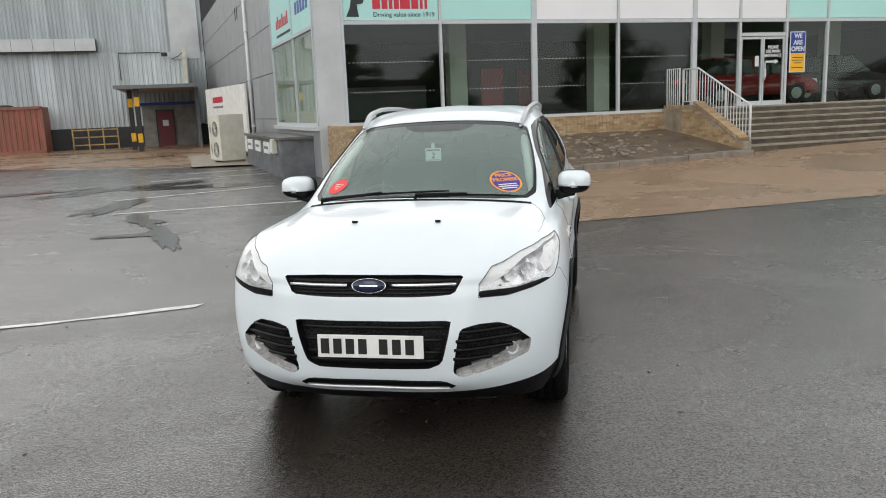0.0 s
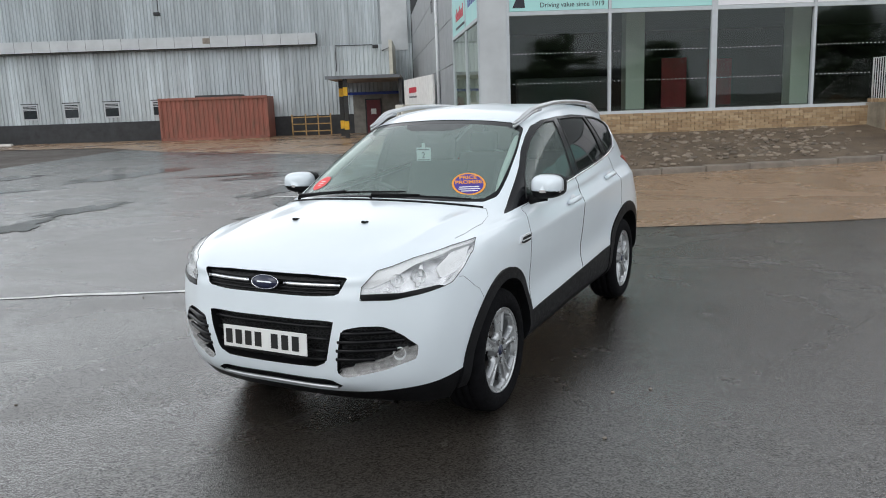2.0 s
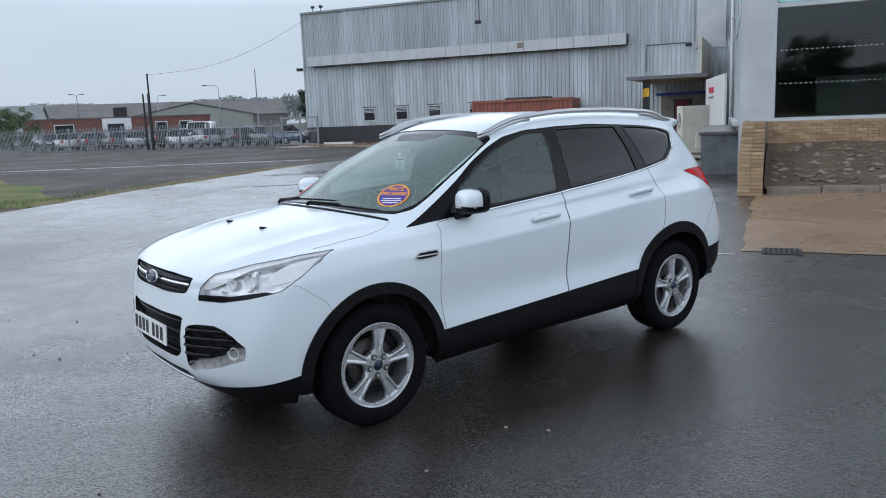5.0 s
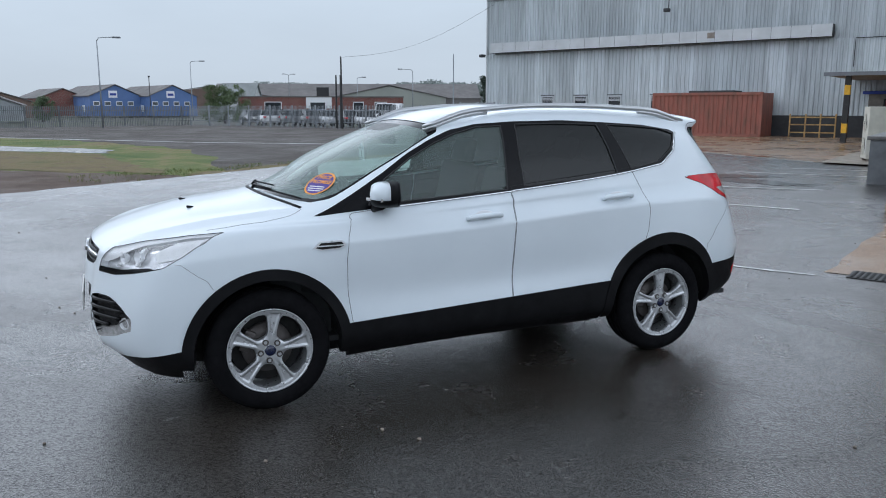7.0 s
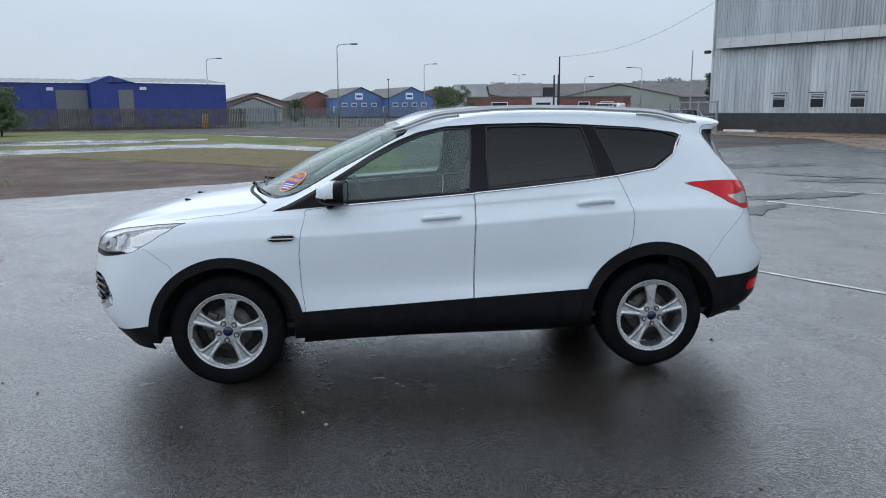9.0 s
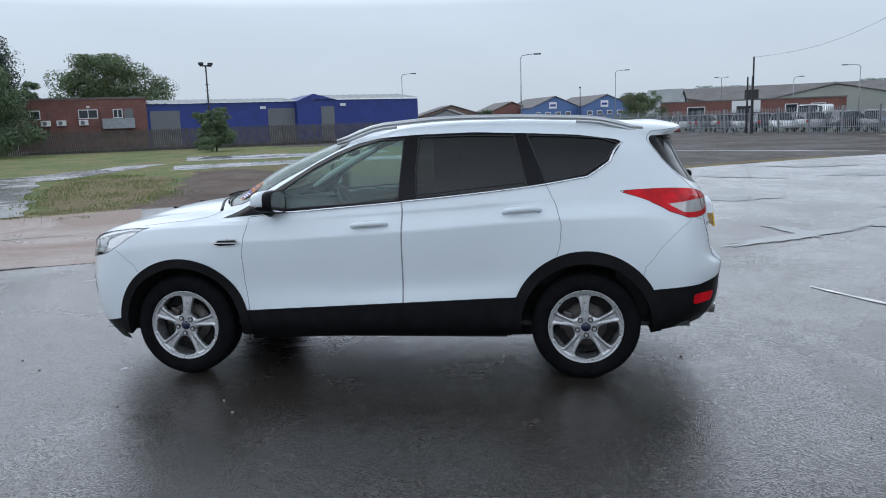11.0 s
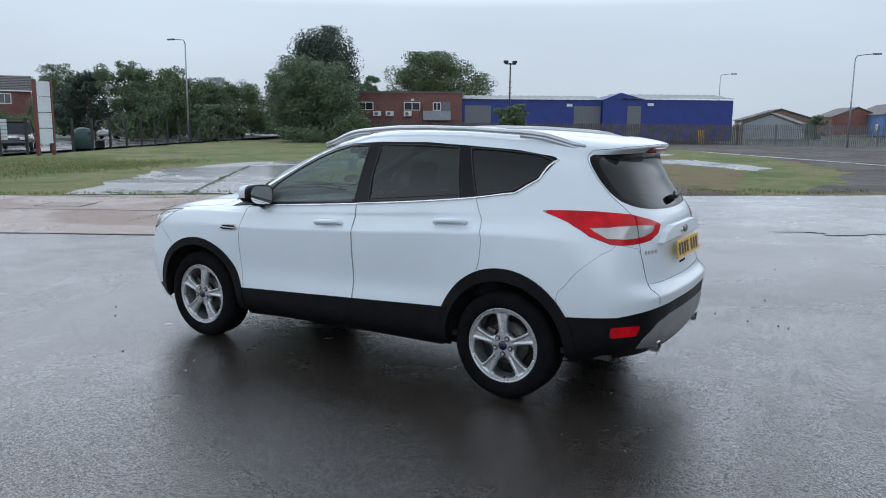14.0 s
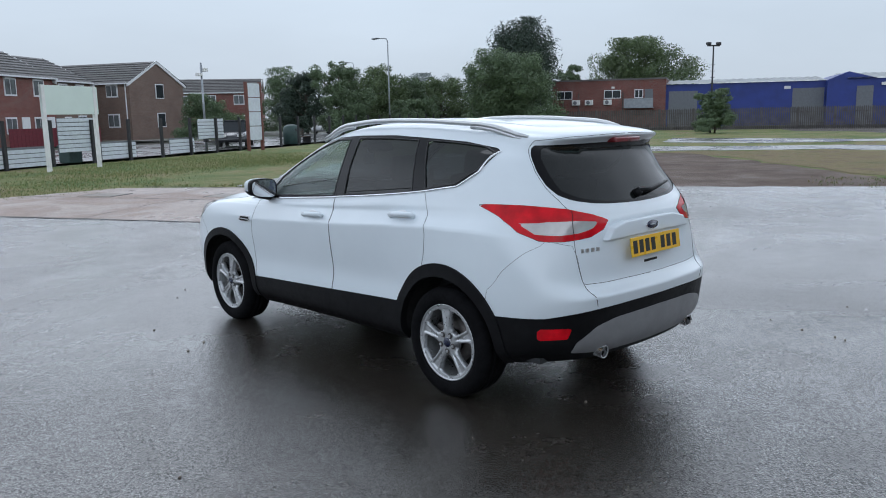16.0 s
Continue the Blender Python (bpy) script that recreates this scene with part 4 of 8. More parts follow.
foot = .26
for i in range(7):
    top = foot + (LEVEL - foot) * (i + 1) / 7
    v0 = 10.95 + i * .36
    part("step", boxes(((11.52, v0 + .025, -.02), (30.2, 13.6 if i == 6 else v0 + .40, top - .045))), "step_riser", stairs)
    u0, rnd = 11.52, random.Random(70 + i)
    while u0 < 30:  # worn nosing slabs with joints
        u1 = min(30.2, u0 + rnd.uniform(1.7, 2.6))
        part("tread", boxes(((u0, v0 + rnd.uniform(-.006, .006), top - .045), (u1 - .012, 13.6 if i == 6 else v0 + .42, top + rnd.uniform(-.006, .004))), bevel=.010), "step_stone", stairs)
        u0 = u1
part("landing", boxes(((11.2, 13.4, -.02), (30.2, FRONT - .05, LEVEL - .004))), "step_stone", stairs)
cheek = thing("cheek_wall", YARD.copy(), "sloping buff brick wall beside the steps", "wall", kind="structure")
core = prism(bmesh.new(), [(10.80, 0), (14.25, 0), (14.25, 1.36), (12.75, 1.40), (10.98, .54), (10.80, .54)], 11.23, 11.49, "x")
part("wall_core", core, "mortar", cheek)
CAP = [(12.86, 1.46), (10.92, .52)]
for i in range(26):
    t = i / 26
    v, z = CAP[0][0] + (CAP[1][0] - CAP[0][0]) * t, CAP[0][1] + (CAP[1][1] - CAP[0][1]) * t
    part("cap_brick", boxes(((-.15, -.035, 0), (.15, .035, .10)), bevel=.006), "brick_buff", cheek, at=Matrix.Translation((11.36, v - .03, z)) @ Matrix.Rotation(radians(26), 4, "X"))
for i in range(16):
    part("cap_brick", boxes(((-.15, -.035, 0), (.15, .035, .09)), bevel=.006), "brick_buff", cheek, at=Matrix.Translation((11.36, 14.2 - i * .082, 1.37)))
rail = thing("stair_railing", YARD.copy(), "white painted steel railing along the steps", "railing")
rb = bmesh.new()
tube(rb, [(11.62, 13.9, 2.45), (11.62, 13.2, 2.45), (11.62, 11.02, 1.42), (11.62, 11.02, .3)], .024, 8)
part("handrail", rb, "rail_white", rail, smooth=True)
part("lower_rail", tube(bmesh.new(), [(11.62, 13.9, 1.55), (11.62, 13.2, 1.56), (11.62, 11.02, .55)], .016, 8), "rail_white", rail, smooth=True)
for i in range(24):
    v = 13.85 - i * .121
    z = 2.44 if v > 13.2 else 2.44 - (13.2 - v) * .4725
    z0 = 1.55 if v > 13.2 else 1.55 - (13.2 - v) * .4633
    part("baluster", rod(bmesh.new(), (11.62, v, z0), (11.62, v, z), .011, n=6), "rail_white", rail)
for v, z0, z1 in ((13.9, LEVEL, 2.45), (12.0, .7, 1.88)):
    part("rail_post", rod(bmesh.new(), (11.62, v, z0), (11.62, v, z1), .022, n=8), "rail_white", rail)
gate2 = thing("landing_rail", YARD.copy(), "short white steel guard rail on the landing", "railing")
part("rail_frame", tube(bmesh.new(), [(11.3, 14.2, LEVEL), (11.3, 14.2, 2.47), (11.3, 13.6, 2.47), (11.3, 13.6, LEVEL)], .022, 8), "rail_white", gate2, smooth=True)
for i in range(5):
    part("baluster", rod(bmesh.new(), (11.3, 14.1 - i * .1, LEVEL), (11.3, 14.1 - i * .1, 2.46), .011, n=6), "rail_white", gate2)

# stepped brick end wall at the corner
end_wall = thing("end_wall", YARD.copy(), "stepped buff brick end wall at the corner", "wall", kind="structure")
part("wall_core", prism(bmesh.new(), [(10.25, 0), (14.3, 0), (14.3, 1.30), (12.0, 1.30), (10.25, .62)], 1.47, 1.87, "x"), "mortar", end_wall)

# ---- vehicles on show ----
def plain_car(name, m, paint, label, long=4.3, high=1.5, van=False, group=""):
    """A parked car seen from afar: body with arches, glasshouse, wheels, lamps."""
    ob = thing(name, m, label, "van" if van else "car", group)
    half, bm = long / 2, bmesh.new()
    front = [(-half, .30), (-half + .02, .62), (-half + .25, .78), (-half + .95, .92)]
    if van:
        outline = [(-half, .3), (-half + .05, .9), (-half + .5, 1.1), (-half + 1.0, high), (half, high), (half, .3)]
    else:
        outline = front + [(half - .35, .98), (half - .05, .9), (half, .6), (half - .03, .30)]
    prism(bm, outline, -.85, .85, "x")
    bmesh.ops.bevel(bm, geom=bm.edges[:], offset=.07, segments=3, affect="EDGES")
    part("body", bm, paint, ob, smooth=True)
    if not van:
        top = bmesh.new()
        lo = [(-half + .9, .90), (half - .25, .95)]
        hi = [(-half + 1.65, high), (half - .75, high - .02)]
        v = [top.verts.new((s * w, y, z)) for (y, z), w in ((lo[0], .76), (lo[1], .76), (hi[1], .60), (hi[0], .60)) for s in (-1, 1)]
        for q in ((0, 1, 7, 6), (2, 4, 5, 3), (0, 6, 4, 2), (1, 3, 5, 7), (6, 7, 5, 4)):
            top.faces.new([v[i] for i in q])
        bmesh.ops.recalc_face_normals(top, faces=top.faces[:])
        part("glasshouse", top, "car_window", ob)
        part("roof", boxes(((-.62, -half + 1.55, high - .03), (.62, half - .7, high + .02)), bevel=.02), paint, ob, smooth=True)
        for s in (-1, 1):
            part("pillar", rod(bmesh.new(), (s * .76, .1, .93), (s * .62, .15, high), .03, n=6), paint, ob)
    else:
        part("window", boxes(((-.86, -half + .95, 1.05), (.86, -half + 1.7, high - .15))), "car_window", ob)
        part("windscreen", prism(bmesh.new(), [(-half + .48, 1.12), (-half + .52, 1.08), (-half + 1.0, high - .1), (-half + .93, high - .08)], -.75, .75, "x"), "car_window", ob)
    for y in (-half + .85, half - .8):
        for s in (-1, 1):
            w = lathe(bmesh.new(), [(.001, .87), (.19, .87), (.2, .86), (.3, .88), (.32, .86), (.32, .7)], 20, "x")
            w.transform(Matrix.Translation((0, y, .32)) @ (Matrix.Identity(4) if s > 0 else Matrix.Rotation(math.pi, 4, "Z")))
            wo = part("wheel", w, "tyre_plain", ob, smooth=True)
            r = lathe(bmesh.new(), [(.001, .885), (.17, .885), (.19, .875)], 10, "x")
            r.transform(Matrix.Translation((0, y, .32)) @ (Matrix.Identity(4) if s > 0 else Matrix.Rotation(math.pi, 4, "Z")))
            part("wheel_rim", r, "alloy", wo)
    for s in (-1, 1):
        part("headlamp", boxes(((s * .5 - .18, -half - .01, .62), (s * .5 + .18, -half + .2, .76)), bevel=.02), "lamp_far", ob)
        part("tail_lamp", boxes(((s * .68 - .12, half - .15, .72), (s * .68 + .12, half + .005, .9)), bevel=.02), "lamp_red", ob)
    return ob


plain_car("display_car", YARD @ pose(15.9, 16.6, LEVEL, 0, 0, 82), "paint_red", "red car on show behind the glass")
plain_car("display_car", YARD @ pose(19.2, 16.6, LEVEL, 0, 0, 84), "paint_dark", "dark grey car on show behind the glass")

# ---- corrugated warehouse ----
W_V, W_L, W_R = 46.0, -30.9, -1.2
warehouse = thing("warehouse", YARD.copy(), "large weathered grey corrugated steel warehouse", "warehouse", kind="structure")
part("wall_core", boxes(((W_L + .05, W_V + .12, 0), (W_R + 3, W_V + 26, 9.4))), "joint_dark", warehouse)


def ribbed(width, lo, hi, pitch=.27, deep=.05):
    """A ribbed sheet, ribs upright; its front at y 0."""
    bm = bmesh.new()
    xs, x = [], 0.0
    while x < width - 1e-6:
        for dx, y in ((0, 0), (pitch * .32, 0), (pitch * .45, deep), (pitch * .87, deep)):
            if x + dx <= width:
                xs.append((x + dx, y))
        x += pitch
    xs.append((width, 0))
    a = [bm.verts.new((x, y, lo)) for x, y in xs]
    b = [bm.verts.new((x, y, hi)) for x, y in xs]
    for k in range(len(xs) - 1):
        bm.faces.new((a[k], a[k + 1], b[k + 1], b[k]))
    return bm


SHEET = 1.08
top_sheet, low_sheet = mesh_of("wall_sheet", ribbed(SHEET, 5.5, 9.6, .216), "steel_sheet"), mesh_of("wall_sheet", ribbed(SHEET, 1.2, 5.62, .27), "steel_sheet_low")
count = int((W_R - W_L) / SHEET) + 1
for i in range(count):
    for me, dv in ((top_sheet, .06), (low_sheet, .0)):
        ob = new("wall_sheet", me)
        ob.parent = warehouse
        ob.location = (W_L + i * SHEET, W_V + dv, 0)
part("eaves_trim", boxes(((W_L - .05, W_V - .03, 9.56), (W_R + .3, W_V + .3, 9.72)), bevel=.02), "roof_sheet", warehouse)
part("corner_trim", boxes(((W_L - .06, W_V - .02, 1.2), (W_L + .04, W_V + .3, 9.6)), bevel=.01), "panel_light", warehouse)
part("base_wall", boxes(((W_L, W_V - .03, 0), (W_R + .2, W_V + .2, 1.25))), "black_base", warehouse, "black painted base wall")
duct = part("canopy_box", boxes(((-30.2, W_V - .55, 5.72), (-6.75, W_V + .05, 6.42)), bevel=.02), "joint_dark", warehouse, "long boxed canopy with pale panels")
panel_me = mesh_of("canopy_panel", boxes(((.01, -.03, .0), (1.106, .0, .70)), bevel=.008), "panel_light")
for i in range(21):
    ob = new("canopy_panel", panel_me)
    ob.parent, ob.location = duct, (-30.2 + i * 1.1167, W_V - .55, 5.72)
hole = boxes(((-13.9, W_V - .59, 5.95), (-13.45, W_V - .57, 6.3)))
part("broken_patch", hole, "kerb_stone", duct, "brown broken patch")
for u in (-26.0, -23.35, -20.75, -17.65):
    w = part("window", boxes(((u, W_V - .06, 1.55), (u + 1.0, W_V + .02, 1.63)), ((u, W_V - .06, 2.44), (u + 1.0, W_V + .02, 2.54)), ((u, W_V - .06, 1.63), (u + .07, W_V + .02, 2.44)), ((u + .93, W_V - .06, 1.63), (u + 1.0, W_V + .02, 2.44))), "frame_alu", warehouse, "small barred window")
    part("pane", boxes(((u + .07, W_V - .02, 1.63), (u + .93, W_V + .0, 2.44))), "pane_dark", w)
    part("lintel", boxes(((u - .05, W_V - .08, 2.54), (u + 1.05, W_V, 2.60))), "joint_dark", w)
    for k in range(3):
        part("louvre", boxes(((u + .07, W_V - .05, 2.16 + k * .09), (u + .93, W_V - .03, 2.20 + k * .09))), "frame_alu", w)
part("flat_panel", boxes(((-2.6, W_V - .05, 5.2), (W_R + .3, W_V + .02, 9.55))), "panel_light", warehouse, "flat pale panel")
part("flat_panel", boxes(((-1.95, W_V - 6.0, 3.5), (-1.75, W_V, 5.4)), bevel=.01), "cream_paint", warehouse, "cream painted gable panel")
cable = bmesh.new()
tube(cable, [(-5.6, W_V - .06, 4.0), (-5.6, W_V - .06, 5.6), (-3.2, W_V - .06, 5.6)], .03, 6)
tube(cable, [(-2.6, W_V - .08, 5.2), (-2.2, W_V - .3, 5.35), (-1.9, W_V - .5, 5.6)], .025, 6)
part("conduit", cable, "joint_dark", warehouse)


def camera_lamp(u, v, z, name, label):
    ob = thing(name, YARD @ pose(u, v, z), label, "camera" if "camera" in name else "lamp")
    part("bracket", rod(bmesh.new(), (0, 0, 0), (0, -.4, 0), .03, n=6), "post_black", ob)
    part("housing", boxes(((-.18, -.65, -.16), (.18, -.3, .06)), bevel=.04), "post_black", ob)
    return ob


camera_lamp(-31.0, W_V, 5.6, "security_camera", "black security camera on the warehouse corner")
camera_lamp(-3.0, W_V, 5.5, "security_lamp", "black floodlight on the warehouse wall")
pole = camera_lamp(-16.6, W_V - .1, 7.9, "security_camera", "black dome camera hanging from a pole")
part("drop_pole", rod(bmesh.new(), (0, -.2, .0), (0, -.2, 1.8), .03, n=6), "post_black", pole)
for u in (-30.0, -29.3):
    ob = thing("roof_aerial", YARD @ pose(u, W_V + .3, 9.6), "small aerial on the warehouse roof edge", "aerial")
    part("mast", rod(bmesh.new(), (0, 0, 0), (0, 0, .5), .03, n=6), "post_black", ob)
    part("head", boxes(((-.12, -.1, .38), (.12, .1, .55)), bevel=.03), "post_black", ob)

# rust-red shipping container
container = thing("container", YARD @ pose(-16.4, 43.3, 0), "rust-red steel shipping container", "container")
part("frame", boxes(((0, 0, .0), (6.7, .12, .16)), ((0, 0, 2.44), (6.7, .12, 2.6)), ((0, 0, 0), (.14, .14, 2.6)), ((6.56, 0, 0), (6.7, .14, 2.6)), bevel=.01), "rusty_red", container)
part("front_wall", ribbed(6.5, .1, 2.5, .28, .045), "rusty_red", container, at=Matrix.Translation((.1, .05, 0)))
part("box_body", boxes(((.05, .12, .02), (6.65, 2.4, 2.56))), "rusty_red", container)
part("roof_sheet", boxes(((2.2, .3, 2.57), (4.9, 2.0, 2.72)), bevel=.03), "black_base", container, "dark sheet lying on the roof")
# canopy, striped posts and red door in a shadowed porch
canopy = thing("porch_canopy", YARD.copy(), "flat grey porch canopy on striped posts", "canopy", kind="structure")
part("canopy_roof", boxes(((-5.4, 38.0, 3.24), (-1.3, W_V, 3.40)), bevel=.02), "concrete", canopy)
part("canopy_edge", boxes(((-5.45, 37.95, 3.22), (-1.3, 38.05, 3.40))), "shutter_grey", canopy)
part("porch_wall", boxes(((-4.6, W_V - .45, 0), (-1.3, W_V - .1, 2.45))), "porch_render", canopy)
part("porch_fascia", boxes(((-4.9, W_V - .6, 2.45), (-1.3, W_V - .1, 2.62)), bevel=.01), "sign_blue", canopy, "faded blue fascia strip over the door")
part("porch_side", boxes(((-1.5, 40.5, 0), (-1.3, W_V - .1, 3.25))), "wall_bluegrey", canopy)
for u, v in ((-4.4, 38.4), (-4.9, 41.0)):
    post = thing("striped_post", YARD @ pose(u, v, 0), "black and yellow striped steel post", "post", "porch posts")
    for k in range(7):
        part("stripe", boxes(((-.12, -.12, k * .464), (.12, .12, k * .464 + .464)), bevel=.006), "hazard_yellow" if k in (1, 5) else "hazard_black", post)
red_door = thing("red_door", YARD @ pose(-3.75, W_V - .52, 0), "dark red steel door with a white sign", "door")
part("door_leaf", boxes(((0, 0, 0), (.9, .06, 2.1)), bevel=.01), "door_red", red_door)
part("door_sign", boxes(((.28, -.01, 1.2), (.62, .0, 1.55))), "white_paint", red_door)
part("door_frame", boxes(((-.08, -.02, 0), (0, .07, 2.18)), ((.9, -.02, 0), (.98, .07, 2.18)), ((-.08, -.02, 2.1), (.98, .07, 2.18))), "black_base", red_door)
rack = thing("yellow_rack", YARD @ pose(-8.5, 44.6, 0), "weathered ochre timber rack against the wall", "rack")
for x in (0, .85, 1.65, 2.45):
    part("upright", boxes(((x, 0, 0), (x + .075, .075, 1.35)), bevel=.008), "rack_ochre", rack)
for z in (.25, .7, 1.12):
    part("crossbar", boxes(((0, .02, z), (2.5, .06, z + .07)), bevel=.008), "rack_ochre", rack)
slab = thing("white_kerb_block", YARD @ pose(-28.6, 44.4, 0), "long white concrete block by the wall", "block")
part("block", boxes(((0, 0, 0), (2.4, .3, .14)), bevel=.02), "white_paint", slab)

# ---- the white car: a body lofted from rows that run round it, then cut into panels ----
# Each row runs from the front centre (x 0) round the car's left flank to the rear centre; the rows climb from the sill to the roof.
def row(*points):
    return points


CAR_ROWS = (
    row((0, -2.10, .26), (.35, -2.08, .26), (.60, -2.00, .25), (.74, -1.88, .23), (.81, -1.70, .22), (.83, -1.345, .22), (.80, -.9, .24), (.80, -.3, .26), (.80, .3, .27), (.80, .9, .27), (.83, 1.345, .27), (.80, 1.75, .30), (.72, 1.98, .33), (.60, 2.09, .34), (.45, 2.14, .34), (.25, 2.17, .34), (0, 2.18, .34)),
    row((0, -2.20, .355), (.35, -2.175, .35), (.62, -2.07, .34), (.79, -1.92, .33), (.875, -1.70, .32), (.895, -1.345, .32), (.87, -.9, .33), (.865, -.3, .34), (.865, .3, .35), (.87, .9, .35), (.895, 1.345, .36), (.87, 1.75, .38), (.79, 2.02, .42), (.66, 2.14, .43), (.48, 2.20, .43), (.25, 2.225, .43), (0, 2.235, .43)),
    row((0, -2.245, .47), (.35, -2.22, .47), (.63, -2.11, .47), (.815, -1.95, .47), (.895, -1.70, .48), (.915, -1.345, .5), (.888, -.9, .46), (.886, -.3, .48), (.886, .3, .51), (.888, .9, .54), (.915, 1.345, .57), (.89, 1.75, .58), (.815, 2.03, .60), (.69, 2.16, .605), (.5, 2.225, .61), (.25, 2.25, .61), (0, 2.26, .61)),
    row((0, -2.262, .60), (.35, -2.235, .6), (.64, -2.115, .6), (.83, -1.95, .6), (.902, -1.70, .61), (.92, -1.345, .63), (.876, -.9, .6), (.866, -.3, .61), (.866, .3, .63), (.876, .9, .66), (.92, 1.345, .70), (.893, 1.75, .70), (.82, 2.035, .70), (.69, 2.172, .705), (.5, 2.240, .71), (.25, 2.266, .71), (0, 2.276, .71)),
    row((0, -2.25, .74), (.35, -2.22, .74), (.65, -2.10, .75), (.835, -1.93, .76), (.898, -1.70, .77), (.912, -1.345, .80), (.893, -.9, .80), (.887, -.3, .81), (.887, .3, .83), (.891, .9, .85), (.912, 1.345, .87), (.885, 1.75, .87), (.81, 2.01, .84), (.68, 2.122, .79), (.5, 2.175, .775), (.25, 2.203, .775), (0, 2.213, .775)),
    row((0, -2.23, .84), (.35, -2.20, .84), (.65, -2.075, .86), (.825, -1.90, .88), (.885, -1.70, .90), (.898, -1.345, .925), (.894, -.9, .92), (.897, -.3, .948), (.899, .3, .985), (.900, .9, 1.03), (.897, 1.345, 1.052), (.862, 1.75, 1.045), (.772, 1.99, .99), (.66, 2.09, .95), (.5, 2.155, .94), (.25, 2.185, .94), (0, 2.195, .94)),
    row((0, -2.19, .925), (.35, -2.155, .925), (.62, -2.04, .945), (.79, -1.86, .965), (.855, -1.68, .985), (.868, -1.345, 1.005), (.863, -.9, 1.01), (.859, -.3, 1.035), (.857, .3, 1.065), (.853, .9, 1.095), (.845, 1.345, 1.115), (.81, 1.75, 1.125), (.735, 1.955, 1.115), (.64, 2.055, 1.10), (.48, 2.13, 1.09), (.25, 2.165, 1.085), (0, 2.175, 1.085)),
    row((0, -1.80, 1.055), (.33, -1.78, 1.05), (.57, -1.70, 1.035), (.71, -1.60, 1.03), (.785, -1.50, 1.03), (.825, -1.30, 1.035), (.843, -.9, 1.04), (.848, -.3, 1.075), (.848, .3, 1.11), (.84, .9, 1.155), (.82, 1.345, 1.18), (.775, 1.72, 1.195), (.70, 1.935, 1.185), (.61, 2.04, 1.165), (.46, 2.11, 1.15), (.24, 2.15, 1.14), (0, 2.16, 1.14)),
    row((0, -1.25, 1.15), (.33, -1.225, 1.142), (.56, -1.15, 1.12), (.67, -1.11, 1.105), (.735, -1.08, 1.09), (.785, -1.02, 1.075), (.812, -.82, 1.087), (.826, -.3, 1.12), (.826, .3, 1.165), (.816, .9, 1.225), (.788, 1.33, 1.28), (.74, 1.66, 1.305), (.68, 1.87, 1.28), (.60, 1.985, 1.24), (.45, 2.07, 1.21), (.23, 2.115, 1.195), (0, 2.125, 1.19)),
    row((0, -.80, 1.375), (.33, -.78, 1.37), (.53, -.72, 1.352), (.62, -.66, 1.335), (.67, -.62, 1.322), (.705, -.56, 1.32), (.735, -.42, 1.335), (.748, -.1, 1.355), (.752, .35, 1.385), (.742, .9, 1.42), (.716, 1.30, 1.44), (.677, 1.60, 1.45), (.62, 1.79, 1.425), (.55, 1.89, 1.395), (.42, 1.965, 1.375), (.22, 2.01, 1.365), (0, 2.02, 1.365)),
    row((0, -.26, 1.585), (.33, -.25, 1.575), (.48, -.22, 1.56), (.55, -.19, 1.55), (.59, -.16, 1.542), (.612, -.12, 1.54), (.632, -.02, 1.555), (.645, .15, 1.575), (.65, .5, 1.585), (.645, .95, 1.575), (.626, 1.30, 1.555), (.60, 1.58, 1.535), (.56, 1.765, 1.53), (.51, 1.86, 1.53), (.38, 1.925, 1.533), (.2, 1.96, 1.536), (0, 1.97, 1.537)),
    row((0, -.10, 1.632), (.32, -.09, 1.622), (.46, -.07, 1.605), (.525, -.04, 1.595), (.56, 0, 1.592), (.58, .05, 1.60), (.595, .15, 1.615), (.60, .35, 1.63), (.60, .6, 1.635), (.595, .95, 1.63), (.58, 1.3, 1.612), (.56, 1.58, 1.592), (.54, 1.80, 1.575), (.50, 1.90, 1.572), (.37, 1.975, 1.575), (.19, 2.01, 1.58), (0, 2.02, 1.581)),
    row((0, .15, 1.672), (.27, .16, 1.662), (.38, .18, 1.65), (.42, .2, 1.645), (.44, .25, 1.648), (.45, .3, 1.653), (.455, .4, 1.66), (.46, .5, 1.664), (.46, .7, 1.666), (.455, .95, 1.664), (.44, 1.25, 1.653), (.42, 1.5, 1.638), (.40, 1.68, 1.625), (.36, 1.75, 1.622), (.28, 1.80, 1.625), (.15, 1.83, 1.63), (0, 1.84, 1.632)),
    row(*((0, .45 + .07 * i, 1.688 - .0009 * max(0, i - 3) ** 2) for i in range(17))),
)
FINE_S, FINE_K = 9, 8


